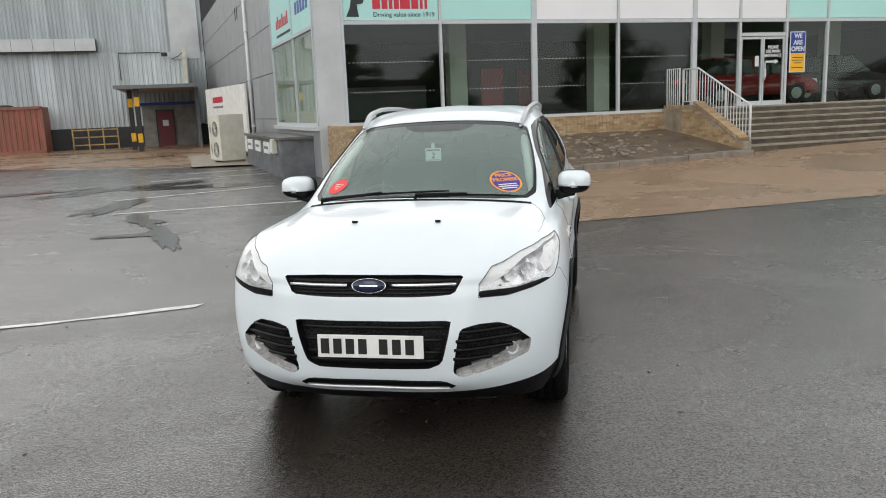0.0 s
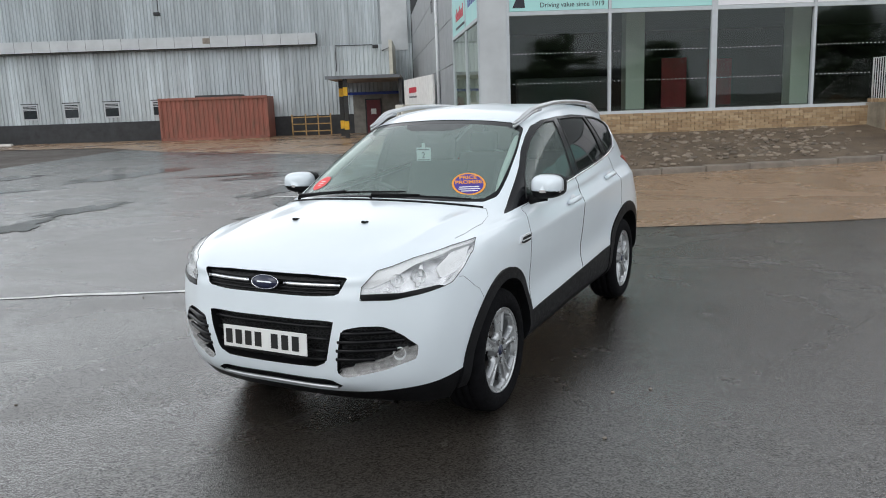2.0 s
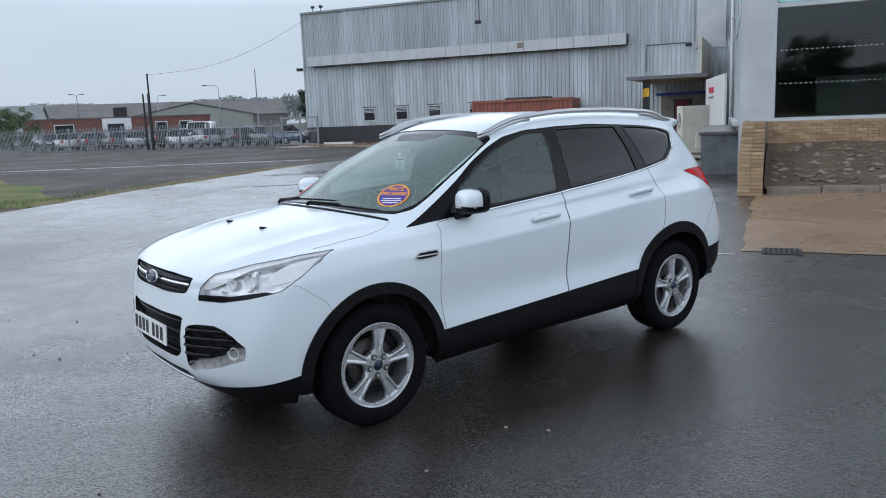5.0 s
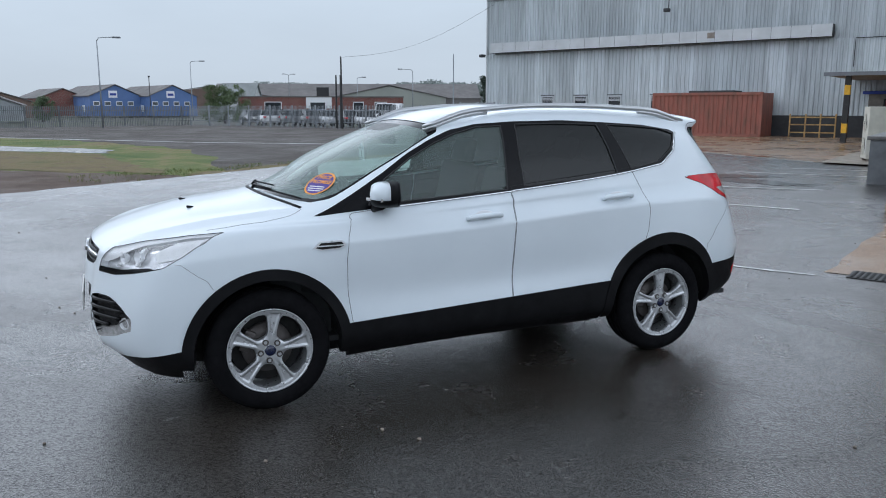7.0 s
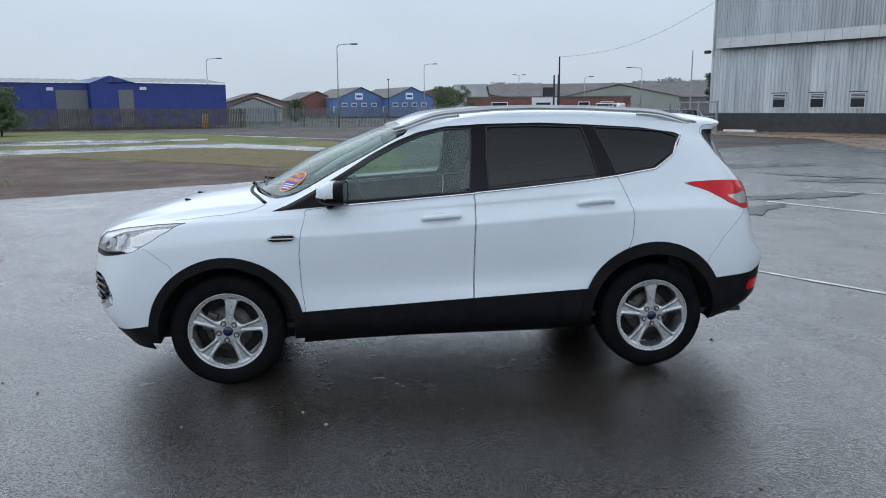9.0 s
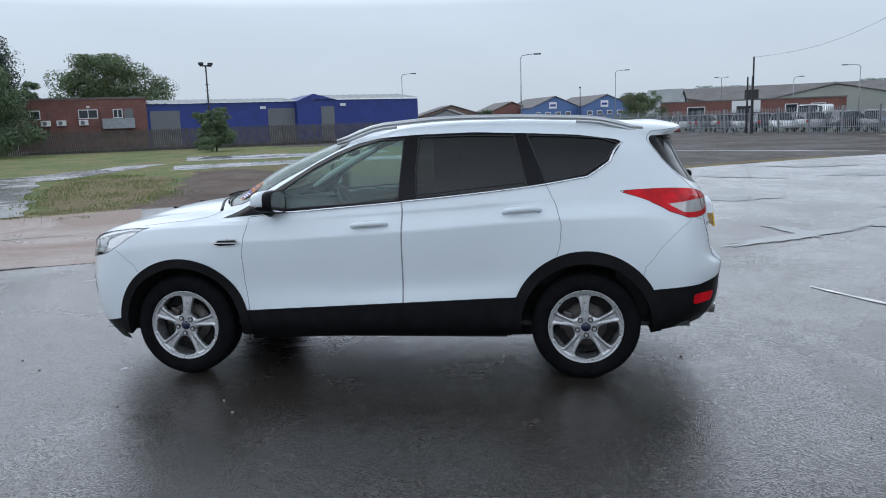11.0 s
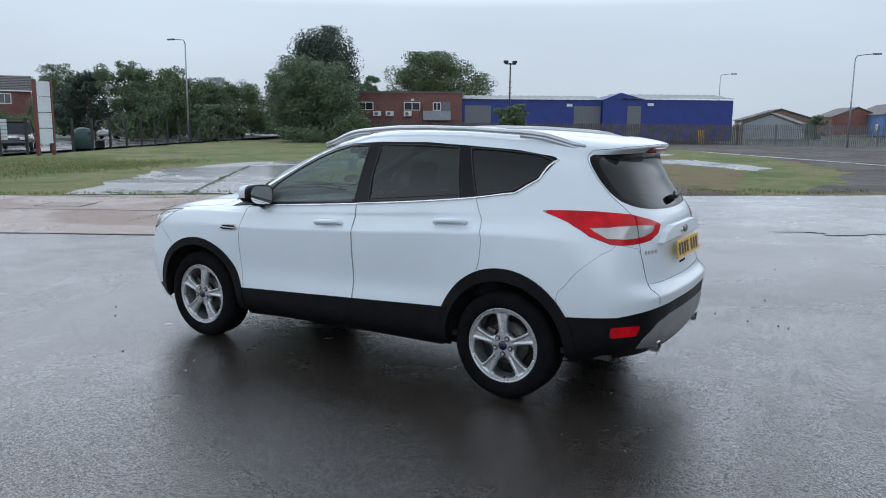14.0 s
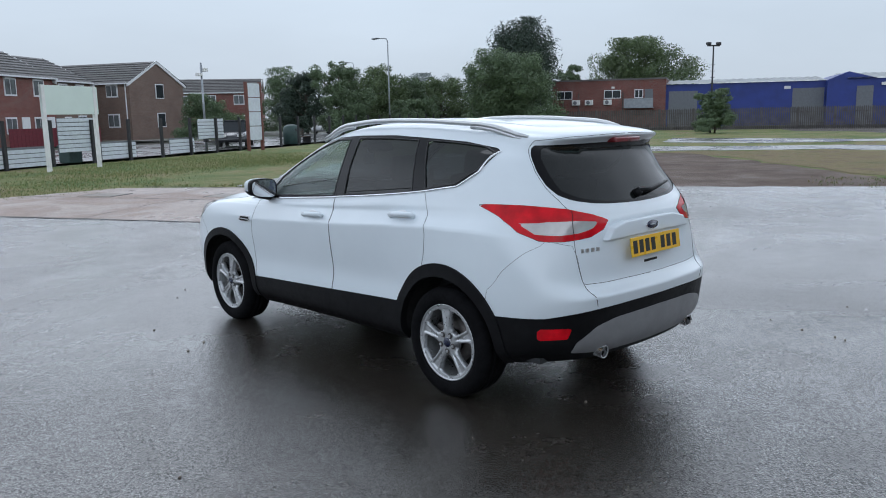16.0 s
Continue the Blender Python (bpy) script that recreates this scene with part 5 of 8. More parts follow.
def hermite(points, knots, fine, sharp=None):
    """A smooth line through points (n, ...) at knots; fine steps to each piece. sharp: rows that form a crease, with its weights."""
    sharp = sharp or {}
    p, k = np.asarray(points, float), np.asarray(knots, float)
    h = np.diff(k)
    slope = np.diff(p, axis=0) / h.reshape(-1, *[1] * (p.ndim - 1))
    tan = np.empty_like(p)
    tan[0], tan[-1] = slope[0], slope[-1]
    w = (h[1:] / (h[:-1] + h[1:])).reshape(-1, *[1] * (p.ndim - 1))
    tan[1:-1] = slope[:-1] * w + slope[1:] * (1 - w)
    out = []
    for i in range(len(p) - 1):
        for t in np.arange(fine) / fine:
            a, b = 2 * t**3 - 3 * t**2 + 1, t**3 - 2 * t**2 + t
            wa, wb = sharp.get(i, 0.0), sharp.get(i + 1, 0.0)
            ta, tb = tan[i] * (1 - wa) + slope[i] * wa, tan[i + 1] * (1 - wb) + slope[i] * wb
            out.append(a * p[i] + b * h[i] * ta + (1 - a) * p[i + 1] + (t**3 - t**2) * h[i] * tb)
    return np.array(out + [p[-1]])


def body_grid():
    net = np.array(CAR_ROWS, float)  # rows, stations, xyz
    ends = net[:, 1].copy(), net[:, -2].copy()
    ends[0][:, 0] *= -1
    ends[1][:, 0] *= -1
    wide = np.concatenate([ends[0][:, None], net, ends[1][:, None]], 1)  # mirrored neighbours keep the centre line smooth
    step = np.linalg.norm(np.diff(wide, axis=1), axis=2)[2:11].mean(0)
    s = hermite(wide.transpose(1, 0, 2), np.r_[0, np.cumsum(step)], FINE_S)[FINE_S:-FINE_S].transpose(1, 0, 2)
    up = np.linalg.norm(np.diff(net, axis=0), axis=2).mean(1)
    at = np.arange(s.shape[1]) / FINE_S
    flank = (np.clip((at - 4.6) / 1.4, 0, 1) * np.clip((12.4 - at) / 1.2, 0, 1) * .85)[:, None]
    shelf = (np.clip((at - 12.6) / 1.0, 0, 1) * .8)[:, None]
    sill_crease = (np.clip((at - 5.6) / .8, 0, 1) * np.clip((10.2 - at) / .8, 0, 1) * .7)[:, None]
    net = hermite(s, np.r_[0, np.cumsum(up)], FINE_K, {2: sill_crease, 3: shelf, 5: flank})
    k = (np.arange(net.shape[0]) / FINE_K)[:, None]
    on = np.clip((k - 6.0) / .5, 0, 1) * np.clip((8.0 - k) / .35, 0, 1)
    ridge = 1.55 + .62 * (k - 6.0)  # two bonnet ridges that draw together towards the grille
    lift = .011 * np.clip(1 - np.abs(at[None] - ridge) / .75, 0, 1) ** 1.3
    net[:, :, 2] += lift * on
    on = np.clip((k - .6) / .6, 0, 1) * np.clip((6.0 - k) / .5, 0, 1)
    net[:, :, 1] -= .016 * np.exp(-((at[None] - (1.38 + .05 * (k - 3))) / .26) ** 2) * on  # upright ridges beside the grille
    return net


class Skin:
    """The half body as triangles, with the place of each vertex on the grid; it can be cut along lines."""

    def __init__(self):
        g = body_grid()
        self.g = g
        nk, ns = g.shape[:2]
        du, dv = np.gradient(g, axis=1), np.gradient(g, axis=0)
        n = np.cross(du, dv)
        n /= np.linalg.norm(n, axis=2, keepdims=True) + 1e-12
        n[:, 0, 0] = n[:, -1, 0] = 0
        self.n = n
        kk, ss = np.meshgrid(np.arange(nk) / FINE_K, np.arange(ns) / FINE_S, indexing="ij")
        self.P, self.Q, self.N = g.reshape(-1, 3), np.stack([ss, kk], -1).reshape(-1, 2), n.reshape(-1, 3)
        i = (np.arange(nk - 1)[:, None] * ns + np.arange(ns - 1)).ravel()
        self.all = np.concatenate([np.stack([i, i + 1, i + ns + 1], 1), np.stack([i, i + ns + 1, i + ns], 1)])

    def at(self, s, k):
        """Place and normal at station s and row k."""
        nk, ns = self.g.shape[:2]
        x, y = np.clip(s * FINE_S, 0, ns - 1.001), np.clip(k * FINE_K, 0, nk - 1.001)
        i, j = int(x), int(y)
        a, b = x - i, y - j
        out = []
        for m in (self.g, self.n):
            out.append((m[j, i] * (1 - a) + m[j, i + 1] * a) * (1 - b) + (m[j + 1, i] * (1 - a) + m[j + 1, i + 1] * a) * b)
        return out

    def find(self, x=None, y=None, z=None, near=None):
        """Station and row of the spot that has the given coordinates; near: a box of stations and rows to look in."""
        goal = np.array([np.nan if v is None else v for v in (x, y, z)])
        use = ~np.isnan(goal)
        base = slice(0, self.g.shape[0] * self.g.shape[1])
        q = self.Q[base]
        ok = np.ones(len(q), bool) if near is None else (q[:, 0] >= near[0]) & (q[:, 0] <= near[1]) & (q[:, 1] >= near[2]) & (q[:, 1] <= near[3])
        far = ((self.P[base][:, use] - goal[use]) ** 2).sum(1) + (~ok) * 99
        s, k = q[far.argmin()]
        for _ in range(12):
            p = self.at(s, k)[0]
            js, jk = (self.at(s + .02, k)[0] - self.at(s - .02, k)[0]) / .04, (self.at(s, k + .02)[0] - self.at(s, k - .02)[0]) / .04
            jac = np.stack([js, jk], 1)[use]
            step = np.linalg.lstsq(jac.T @ jac + 1e-7 * np.eye(2), jac.T @ (goal - p)[use], rcond=None)[0]
            s, k = s + np.clip(step[0], -.3, .3), k + np.clip(step[1], -.3, .3)
            s, k = float(np.clip(s, 0, 16)), float(np.clip(k, 0, 13))
        return s, k

    def outline(self, view, points, rounds=2, closed=True):
        """Grid places of an outline: view 'side' takes (y, z), 'front' and 'rear' (x, z), 'any' (x, y, z), 'grid' (station, row)."""
        box_of = {"side": (3.2, 13.0, 0, 11.5), "front": (0, 4.5, 0, 7.2), "rear": (11.5, 16, 0, 11), "any": None}
        out = []
        for p in points:
            if view == "grid":
                out.append(p)
            elif len(p) == 4:
                out.append(p[:2])
            else:
                c = {"side": (None, *p), "front": (p[0], None, p[1]), "rear": (p[0], None, p[1]), "any": p}[view]
                out.append(self.find(*c, near=box_of[view]))
        q = np.array(out, float)
        if closed:  # an outline that meets the centre line runs across it
            q[q[:, 0] < 1e-3, 0], q[q[:, 0] > 15.999, 0] = -.8, 16.8
        if rounds:  # keep the rounding near the corners
            nxt = np.roll(q, -1, 0) if closed else q[1:]
            cur = q if closed else q[:-1]
            more = np.stack([cur, cur * .86 + nxt * .14, cur * .5 + nxt * .5, cur * .14 + nxt * .86], 1).reshape(-1, 2)
            q = more if closed else np.concatenate([more, q[-1:]])
        for _ in range(rounds):
            nxt = np.roll(q, -1, 0) if closed else q[1:]
            cur = q if closed else q[:-1]
            a, b = cur * .78 + nxt * .22, cur * .22 + nxt * .78
            mixed = np.stack([a, b], 1).reshape(-1, 2)
            q = mixed if closed else np.concatenate([q[:1], mixed, q[-1:]])
        return q

    def distance(self, ring):
        """Signed distance on the grid from a closed ring: below zero inside."""
        q, a, b = self.Q, ring, np.roll(ring, -1, 0)
        best, inside = np.full(len(q), 1e9), np.zeros(len(q), bool)
        for (ax, ay), (bx, by) in zip(a, b):
            dx, dy = bx - ax, by - ay
            t = np.clip(((q[:, 0] - ax) * dx + (q[:, 1] - ay) * dy) / (dx * dx + dy * dy + 1e-12), 0, 1)
            best = np.minimum(best, np.hypot(q[:, 0] - ax - t * dx, q[:, 1] - ay - t * dy))
            if ay != by:
                inside ^= ((ay > q[:, 1]) != (by > q[:, 1])) & (q[:, 0] < (q[:, 1] - ay) * dx / (by - ay) + ax)
        return np.where(inside, -best, best)

    def cut(self, tris, f):
        """Splits triangles along f = 0. Returns those inside (f < 0) and those outside."""
        f = np.where(np.abs(f) < 1e-6, 1e-6, f)
        side = f[tris] < 0
        count = side.sum(1)
        ins, outs = [tris[count == 3]], [tris[count == 0]]
        P, Q, N = [self.P], [self.Q], [self.N]
        base, made, extra = len(self.P), {}, ([], [], [])

        def cross(a, b):
            key = (a, b) if a < b else (b, a)
            if key not in made:
                t = f[key[0]] / (f[key[0]] - f[key[1]])
                made[key] = base + len(extra[0])
                for store, arr in zip(extra, (self.P, self.Q, self.N)):
                    store.append(arr[key[0]] * (1 - t) + arr[key[1]] * t)
            return made[key]

        inside, outside = [], []
        for tri in tris[(count == 1) | (count == 2)]:
            neg = f[tri] < 0
            lone = int(np.argmax(neg)) if neg.sum() == 1 else int(np.argmin(neg))
            a, b, c = (int(tri[(lone + n) % 3]) for n in range(3))
            ab, ac = cross(a, b), cross(a, c)
            mine, theirs = (inside, outside) if neg.sum() == 1 else (outside, inside)
            mine.append((a, ab, ac))
            theirs += [(ab, b, c), (ab, c, ac)]
        if extra[0]:
            self.P, self.Q, self.N = (np.concatenate([x, np.array(y)]) for x, y in zip((self.P, self.Q, self.N), extra))
        ins.append(np.array(inside, int).reshape(-1, 3))
        outs.append(np.array(outside, int).reshape(-1, 3))
        return np.concatenate(ins), np.concatenate(outs)

    def take(self, tris, view, points, rounds=2):
        if view == "side":  # keep straight edges straight on the curved flank
            ends = list(points[1:]) + [points[0]]
            points = [(a[0] + (b[0] - a[0]) * i / 4, a[1] + (b[1] - a[1]) * i / 4) for a, b in zip(points, ends) for i in range(4)]
        ring = self.outline(view, points, rounds)
        inside, rest = self.cut(tris, self.distance(ring))
        return inside, rest, ring

    def arrays(self, tris, off=0.0, mirror=0):
        """Vertices and faces of some triangles. mirror 0: left side, 1: right side, 2: both."""
        used, idx = np.unique(tris, return_inverse=True)
        v, t = self.P[used] + self.N[used] * off, idx.reshape(-1, 3)
        w = v * (-1, 1, 1)
        if mirror == 0:
            return v, t
        if mirror == 1:
            return w, t[:, ::-1]
        return np.concatenate([v, w]), np.concatenate([t, t[:, ::-1] + len(v)])

    def line(self, ring, off=0.001):
        out = []
        for s, k in ring:
            p, n = self.at(s, k)
            out.append(p + n * off)
        return out


def rim_of(tris):
    """The boundary edges of some triangles."""
    seen = {}
    for a, b, c in tris:
        for e2 in ((a, b), (b, c), (c, a)):
            seen[tuple(sorted(e2))] = None if tuple(sorted(e2)) in seen else e2
    return [e2 for e2 in seen.values() if e2]


skin = Skin()
car = thing("car", pose(0, 0, 0), "white five-door family car with black cladding, parked on wet asphalt", "car")


def panel(name, tris, material, label="", parent=None, off=0.0, mirror=2, back=0.0):
    """A piece of the skin as one mesh; back gives it a rim that turns inwards."""
    v, t = skin.arrays(tris, off, mirror)
    v, t = [tuple(p) for p in v], [tuple(q) for q in t]
    if back:
        edges = rim_of(tris)
        for sign in ((1,), (-1,), (1, -1))[mirror]:
            at = {}
            for a, b in edges:
                ends = []
                for i in (a, b):
                    if i not in at:
                        at[i] = len(v)
                        for d in (off, off - back):
                            v.append(tuple((skin.P[i] + skin.N[i] * d) * (sign, 1, 1)))
                    ends.append(at[i])
                q = (ends[0], ends[0] + 1, ends[1] + 1, ends[1])
                t.append(q if sign > 0 else q[::-1])
    return from_arrays(name, v, t, material, parent or car, label)


def pair(name, tris, material, label="", off=0.0, back=0.0):
    return [panel(name, tris, material, label, None, off, m, back) for m in (0, 1)]


ARCHES = ((-1.345, .345, .405, .465), (1.345, .35, .41, .475))


def seam(ring, radius=0.0028, closed=True, name="shut_line", material="gap_black", both=True, off=0.0005, flat=1.0):
    line = skin.line(ring, off)
    free = [all(math.hypot(p[1] - ay, p[2] - az) > outer + .004 for ay, az, inner, outer in ARCHES) for p in line]
    runs = [line] if all(free) else []
    if not runs:  # leave out what would cross a wheel opening
        at = free.index(False) if closed else 0
        line, free = line[at:] + line[:at], free[at:] + free[:at]
        closed, run = False, []
        for p, ok in zip(line + [None], free + [False]):
            if ok:
                run.append(p)
            else:
                runs += [run] if len(run) > 1 else []
                run = []
    for pts in runs:
        for sign in (1, -1) if both else (1,):
            part(name, tube(bmesh.new(), [p * (sign, 1, 1) for p in pts], radius, 6, closed, flat), material, car, smooth=True)


X, Y, Z = (lambda: skin.P[:, 0]), (lambda: skin.P[:, 1]), (lambda: skin.P[:, 2])
shell = skin.all
# wheel openings, arch trims and the black lower cladding
trims = []
for ay, az, inner, outer in ARCHES:
    near = np.hypot(Y() - ay, Z() - az)
    f = np.where(X() > .45, near - inner, 1.0)
    _, shell = skin.cut(shell, f)
    f = np.where(X() > .45, np.hypot(Y() - ay, (Z() - az) * (1.0 if ay < 0 else .97)) - outer, 1.0)
    ring_part, shell = skin.cut(shell, f)
    ring_part, _ = skin.cut(ring_part, .285 - Z())
    trims.append(ring_part)
sill_y = (-2.3, -2.15, -1.78, -1.345, -.91, .89, 1.345, 1.72, 2.05, 2.3)
sill_z = (.318, .315, .40, .42, .453, .54, .56, .585, .605, .66)
lower, shell = skin.cut(shell, Z() - np.interp(Y(), sill_y, sill_z))
front_lip, lower = skin.cut(lower, Y() + 1.345)
sill, rear_lower = skin.cut(lower, Y() - 1.345)

# glass
DLO = ((-1.06, 1.065), (-.58, 1.105), (.19, 1.16), (.65, 1.2), (1.10, 1.25), (1.36, 1.29), (1.50, 1.38), (1.585, 1.495), (1.55, 1.515), (1.3, 1.55), (.97, 1.57), (.64, 1.585), (.27, 1.58), (.02, 1.565), (-.15, 1.53), (-.29, 1.475), (-.45, 1.395), (-.63, 1.285), (-.83, 1.17), (-.96, 1.103))
dlo, shell, dlo_ring = skin.take(shell, "side", DLO, 2)
glass_f, dlo, gf_ring = skin.take(dlo, "side", ((-.74, 1.115), (.155, 1.168), (.17, 1.36), (.185, 1.552), (.02, 1.548), (-.14, 1.505), (-.28, 1.45), (-.44, 1.37), (-.62, 1.255)), 1)
glass_r, dlo, gr_ring = skin.take(dlo, "side", ((.275, 1.182), (.65, 1.21), (.985, 1.24), (.94, 1.42), (.90, 1.555), (.6, 1.565), (.285, 1.562), (.27, 1.38)), 1)
glass_q, dlo, gq_ring = skin.take(dlo, "side", ((1.10, 1.265), (1.22, 1.285), (1.34, 1.305), (1.48, 1.39), (1.555, 1.49), (1.45, 1.525), (1.2, 1.545), (.985, 1.555), (1.04, 1.42)), 1)
ws, shell, ws_ring = skin.take(shell, "grid", ((-.8, 8.05), (1.5, 8.05), (2.9, 8.12), (3.75, 8.3), (4.05, 8.7), (4.1, 9.3), (3.9, 9.85), (2.6, 10.02), (-.8, 10.05)), 2)
ws_clear, ws_band, wsc_ring = skin.take(ws, "grid", ((-.8, 8.11), (1.5, 8.12), (2.8, 8.2), (3.5, 8.42), (3.8, 8.9), (3.8, 9.4), (3.55, 9.75), (2.2, 9.86), (-.8, 9.88)), 2)
ws_shade, ws_clear, _ = skin.take(ws_clear, "grid", ((-.8, 9.66), (.42, 9.66), (.62, 9.76), (.70, 9.86), (.70, 10.2), (-.8, 10.2)), 0)
rw, shell, rw_ring = skin.take(shell, "grid", ((16.8, 7.98), (14.6, 8.0), (13.5, 8.04), (13.0, 8.15), (12.62, 8.38), (12.30, 8.8), (12.1, 9.3), (11.98, 9.9), (12.06, 10.04), (13.2, 10.06), (16.8, 10.04)), 1)
rw_clear, rw_band, _ = skin.take(rw, "grid", ((16.8, 8.1), (14.7, 8.12), (13.75, 8.2), (13.2, 8.34), (12.85, 8.85), (12.6, 9.3), (12.5, 9.82), (12.8, 9.94), (16.8, 9.94)), 1)

# lamps
head, shell, head_ring = skin.take(shell, "any", ((.49, -2.125, .79), (.50, -2.125, .85), (.56, -2.08, .91), (.68, -1.93, .96), (.78, -1.73, .99), (.835, -1.555, 1.005), (.865, -1.66, .965), (.868, -1.78, .90), (.84, -1.87, .845), (.74, -2.0, .81), (.62, -2.08, .79)), 2)
tail, shell, tail_ring = skin.take(shell, "any", ((.80, 1.555, 1.20), (.765, 1.80, 1.215), (.71, 1.95, 1.215), (.60, 2.045, 1.195), (.46, 2.12, 1.155), (.365, 2.148, 1.112), (.41, 2.145, 1.065), (.50, 2.125, 1.03), (.66, 2.06, 1.015), (.75, 1.965, 1.015), (.80, 1.86, 1.06), (.815, 1.76, 1.125)), 2)
tail_white, tail_red, tailw_ring = skin.take(tail, "any", ((.805, 1.845, 1.118), (.70, 1.98, 1.118), (.57, 2.07, 1.118), (.44, 2.13, 1.11), (.48, 2.12, 1.075), (.56, 2.10, 1.056), (.68, 2.045, 1.049), (.762, 1.945, 1.053)), 0)

# front openings
grille, shell, grille_ring = skin.take(shell, "front", ((.0, .912), (.25, .912), (.445, .902), (.40, .818), (.25, .812), (.0, .81)), 0)
low_gr, shell, low_ring = skin.take(shell, "front", ((.0, .70), (.30, .70), (.385, .695), (.375, .64), (.335, .49), (.28, .462), (.0, .455)), 0)
corner, shell, corner_ring = skin.take(shell, "front", ((.425, .655), (.50, .675), (.60, .672), (.69, .62), (.745, .565), (.735, .50), (.62, .455), (.42, .412), (.385, .44), (.40, .53)), 1)
slot, shell, slot_ring = skin.take(shell, "front", ((.0, .40), (.33, .395), (.40, .36), (.36, .345), (.0, .35)), 0)

# doors, bonnet, tailgate and bumpers
door_f, shell, df_ring = skin.take(shell, "side", ((-.845, 1.075), (-.885, .95), (-.90, .82), (-.895, .64), (-.87, .44), (.17, .49), (.175, .86), (.185, 1.19)), 1)
door_r, shell, dr_ring = skin.take(shell, "side", ((.19, 1.19), (.18, .86), (.175, .49), (.80, .50), (1.0, .55), (1.14, .72), (1.185, .87), (1.195, 1.0), (1.165, 1.12), (1.09, 1.275)), 1)
bonnet, shell, bon_ring = skin.take(shell, "grid", ((-.8, 5.86), (1.0, 5.88), (1.75, 5.95), (2.3, 6.25), (3.0, 6.6), (3.7, 6.95), (4.2, 7.35), (4.0, 7.75), (3.4, 7.98), (1.5, 7.96), (-.8, 7.95)), 2)
tailgate, shell, tg_ring = skin.take(shell, "grid", ((16.8, 11.1), (13.4, 11.05), (11.9, 10.6), (11.9, 9.9), (12.02, 9.3), (12.23, 8.78), (12.56, 8.3), (12.95, 7.95), (13.25, 6.6), (13.3, 5.0), (13.5, 4.0), (16.8, 3.95)), 2)
bumper_f, shell, bf_ring = skin.take(shell, "grid", ((-.8, -.5), (4.4, -.5), (4.45, 2.5), (4.1, 4.0), (3.6, 4.75), (2.2, 5.2), (1.9, 5.88), (1.0, 5.86), (-.8, 5.84)), 1)
bumper_r, shell, br_ring = skin.take(shell, "grid", ((16.8, -.5), (10.7, -.5), (10.9, 3.2), (11.2, 3.9), (11.7, 4.7), (12.25, 5.35), (13.2, 5.3), (13.35, 4.9), (13.5, 4.0), (16.8, 3.95)), 1)
skid, rear_lower, skid_ring = skin.take(rear_lower, "rear", ((.0, .588), (.40, .574), (.55, .54), (.66, .46), (.66, .40), (.45, .375), (.0, .37)), 1)
reflector, rear_lower, refl_ring = skin.take(rear_lower, "any", ((.80, 2.0, .545), (.69, 2.145, .55), (.70, 2.13, .49), (.785, 1.99, .485)), 1)

panel("bonnet", bonnet, "car_white")
panel("tailgate", tailgate, "car_white")
panel("body_shell", shell, "car_white")
panel("front_bumper", bumper_f, "car_white")
panel("rear_bumper", bumper_r, "car_white")
pair("front_door", door_f, "car_white")
pair("rear_door", door_r, "car_white")
panel("front_lip", front_lip, "black_plastic", "matt black front lip")
pair("sill_cladding", sill, "black_plastic", "matt black sill cladding", off=.006, back=.02)
panel("rear_bumper_cladding", rear_lower, "black_plastic", "matt black lower bumper", off=.004)
panel("skid_plate", skid, "grey_plastic", "grey painted skid plate", off=.008, back=.03)
pair("rear_reflector", reflector, "lamp_red", "red rear reflector", off=.006, back=.02)
for tr in trims:
    pair("arch_trim", tr, "black_plastic", "matt black wheel arch trim", off=.012, back=.05)
pair("window_pillar", dlo, "gloss_black", "gloss black window pillars", off=0.001)
pair("front_side_window", glass_f, "side_glass", "lightly tinted glass, sky reflection as a pale film", off=-.004)
pair("rear_side_window", glass_r, "dark_glass", "dark privacy glass", off=-.004)
pair("quarter_window", glass_q, "dark_glass", "dark privacy glass", off=-.004)
panel("windscreen", ws_clear, "clear_glass", "clear windscreen, sky reflection as a pale film", off=-.003)
mid_k = skin.Q[ws_band].mean(1)[:, 1]
panel("windscreen_surround", ws_band[mid_k > 8.13], "gloss_black", "black windscreen border", off=-.003)
panel("windscreen_foot", ws_band[mid_k <= 8.13], "gloss_black", "black lower windscreen border", off=-.003)
panel("sensor_shade", ws_shade, "glass_shade", "dark shade band round the mirror foot", off=-.002)
panel("rear_window", rw_clear, "dark_glass", "dark wet rear window", off=-.003)
panel("rear_window_surround", rw_band, "gloss_black", "black rear window border", off=-.003)

def within(q, ring):
    """Whether a place on the grid lies inside a ring."""
    odd = False
    for a, b in zip(ring, list(ring[1:]) + [ring[0]]):
        if (a[1] > q[1]) != (b[1] > q[1]) and q[0] < (b[0] - a[0]) * (q[1] - a[1]) / (b[1] - a[1]) + a[0]:
            odd = not odd
    return odd


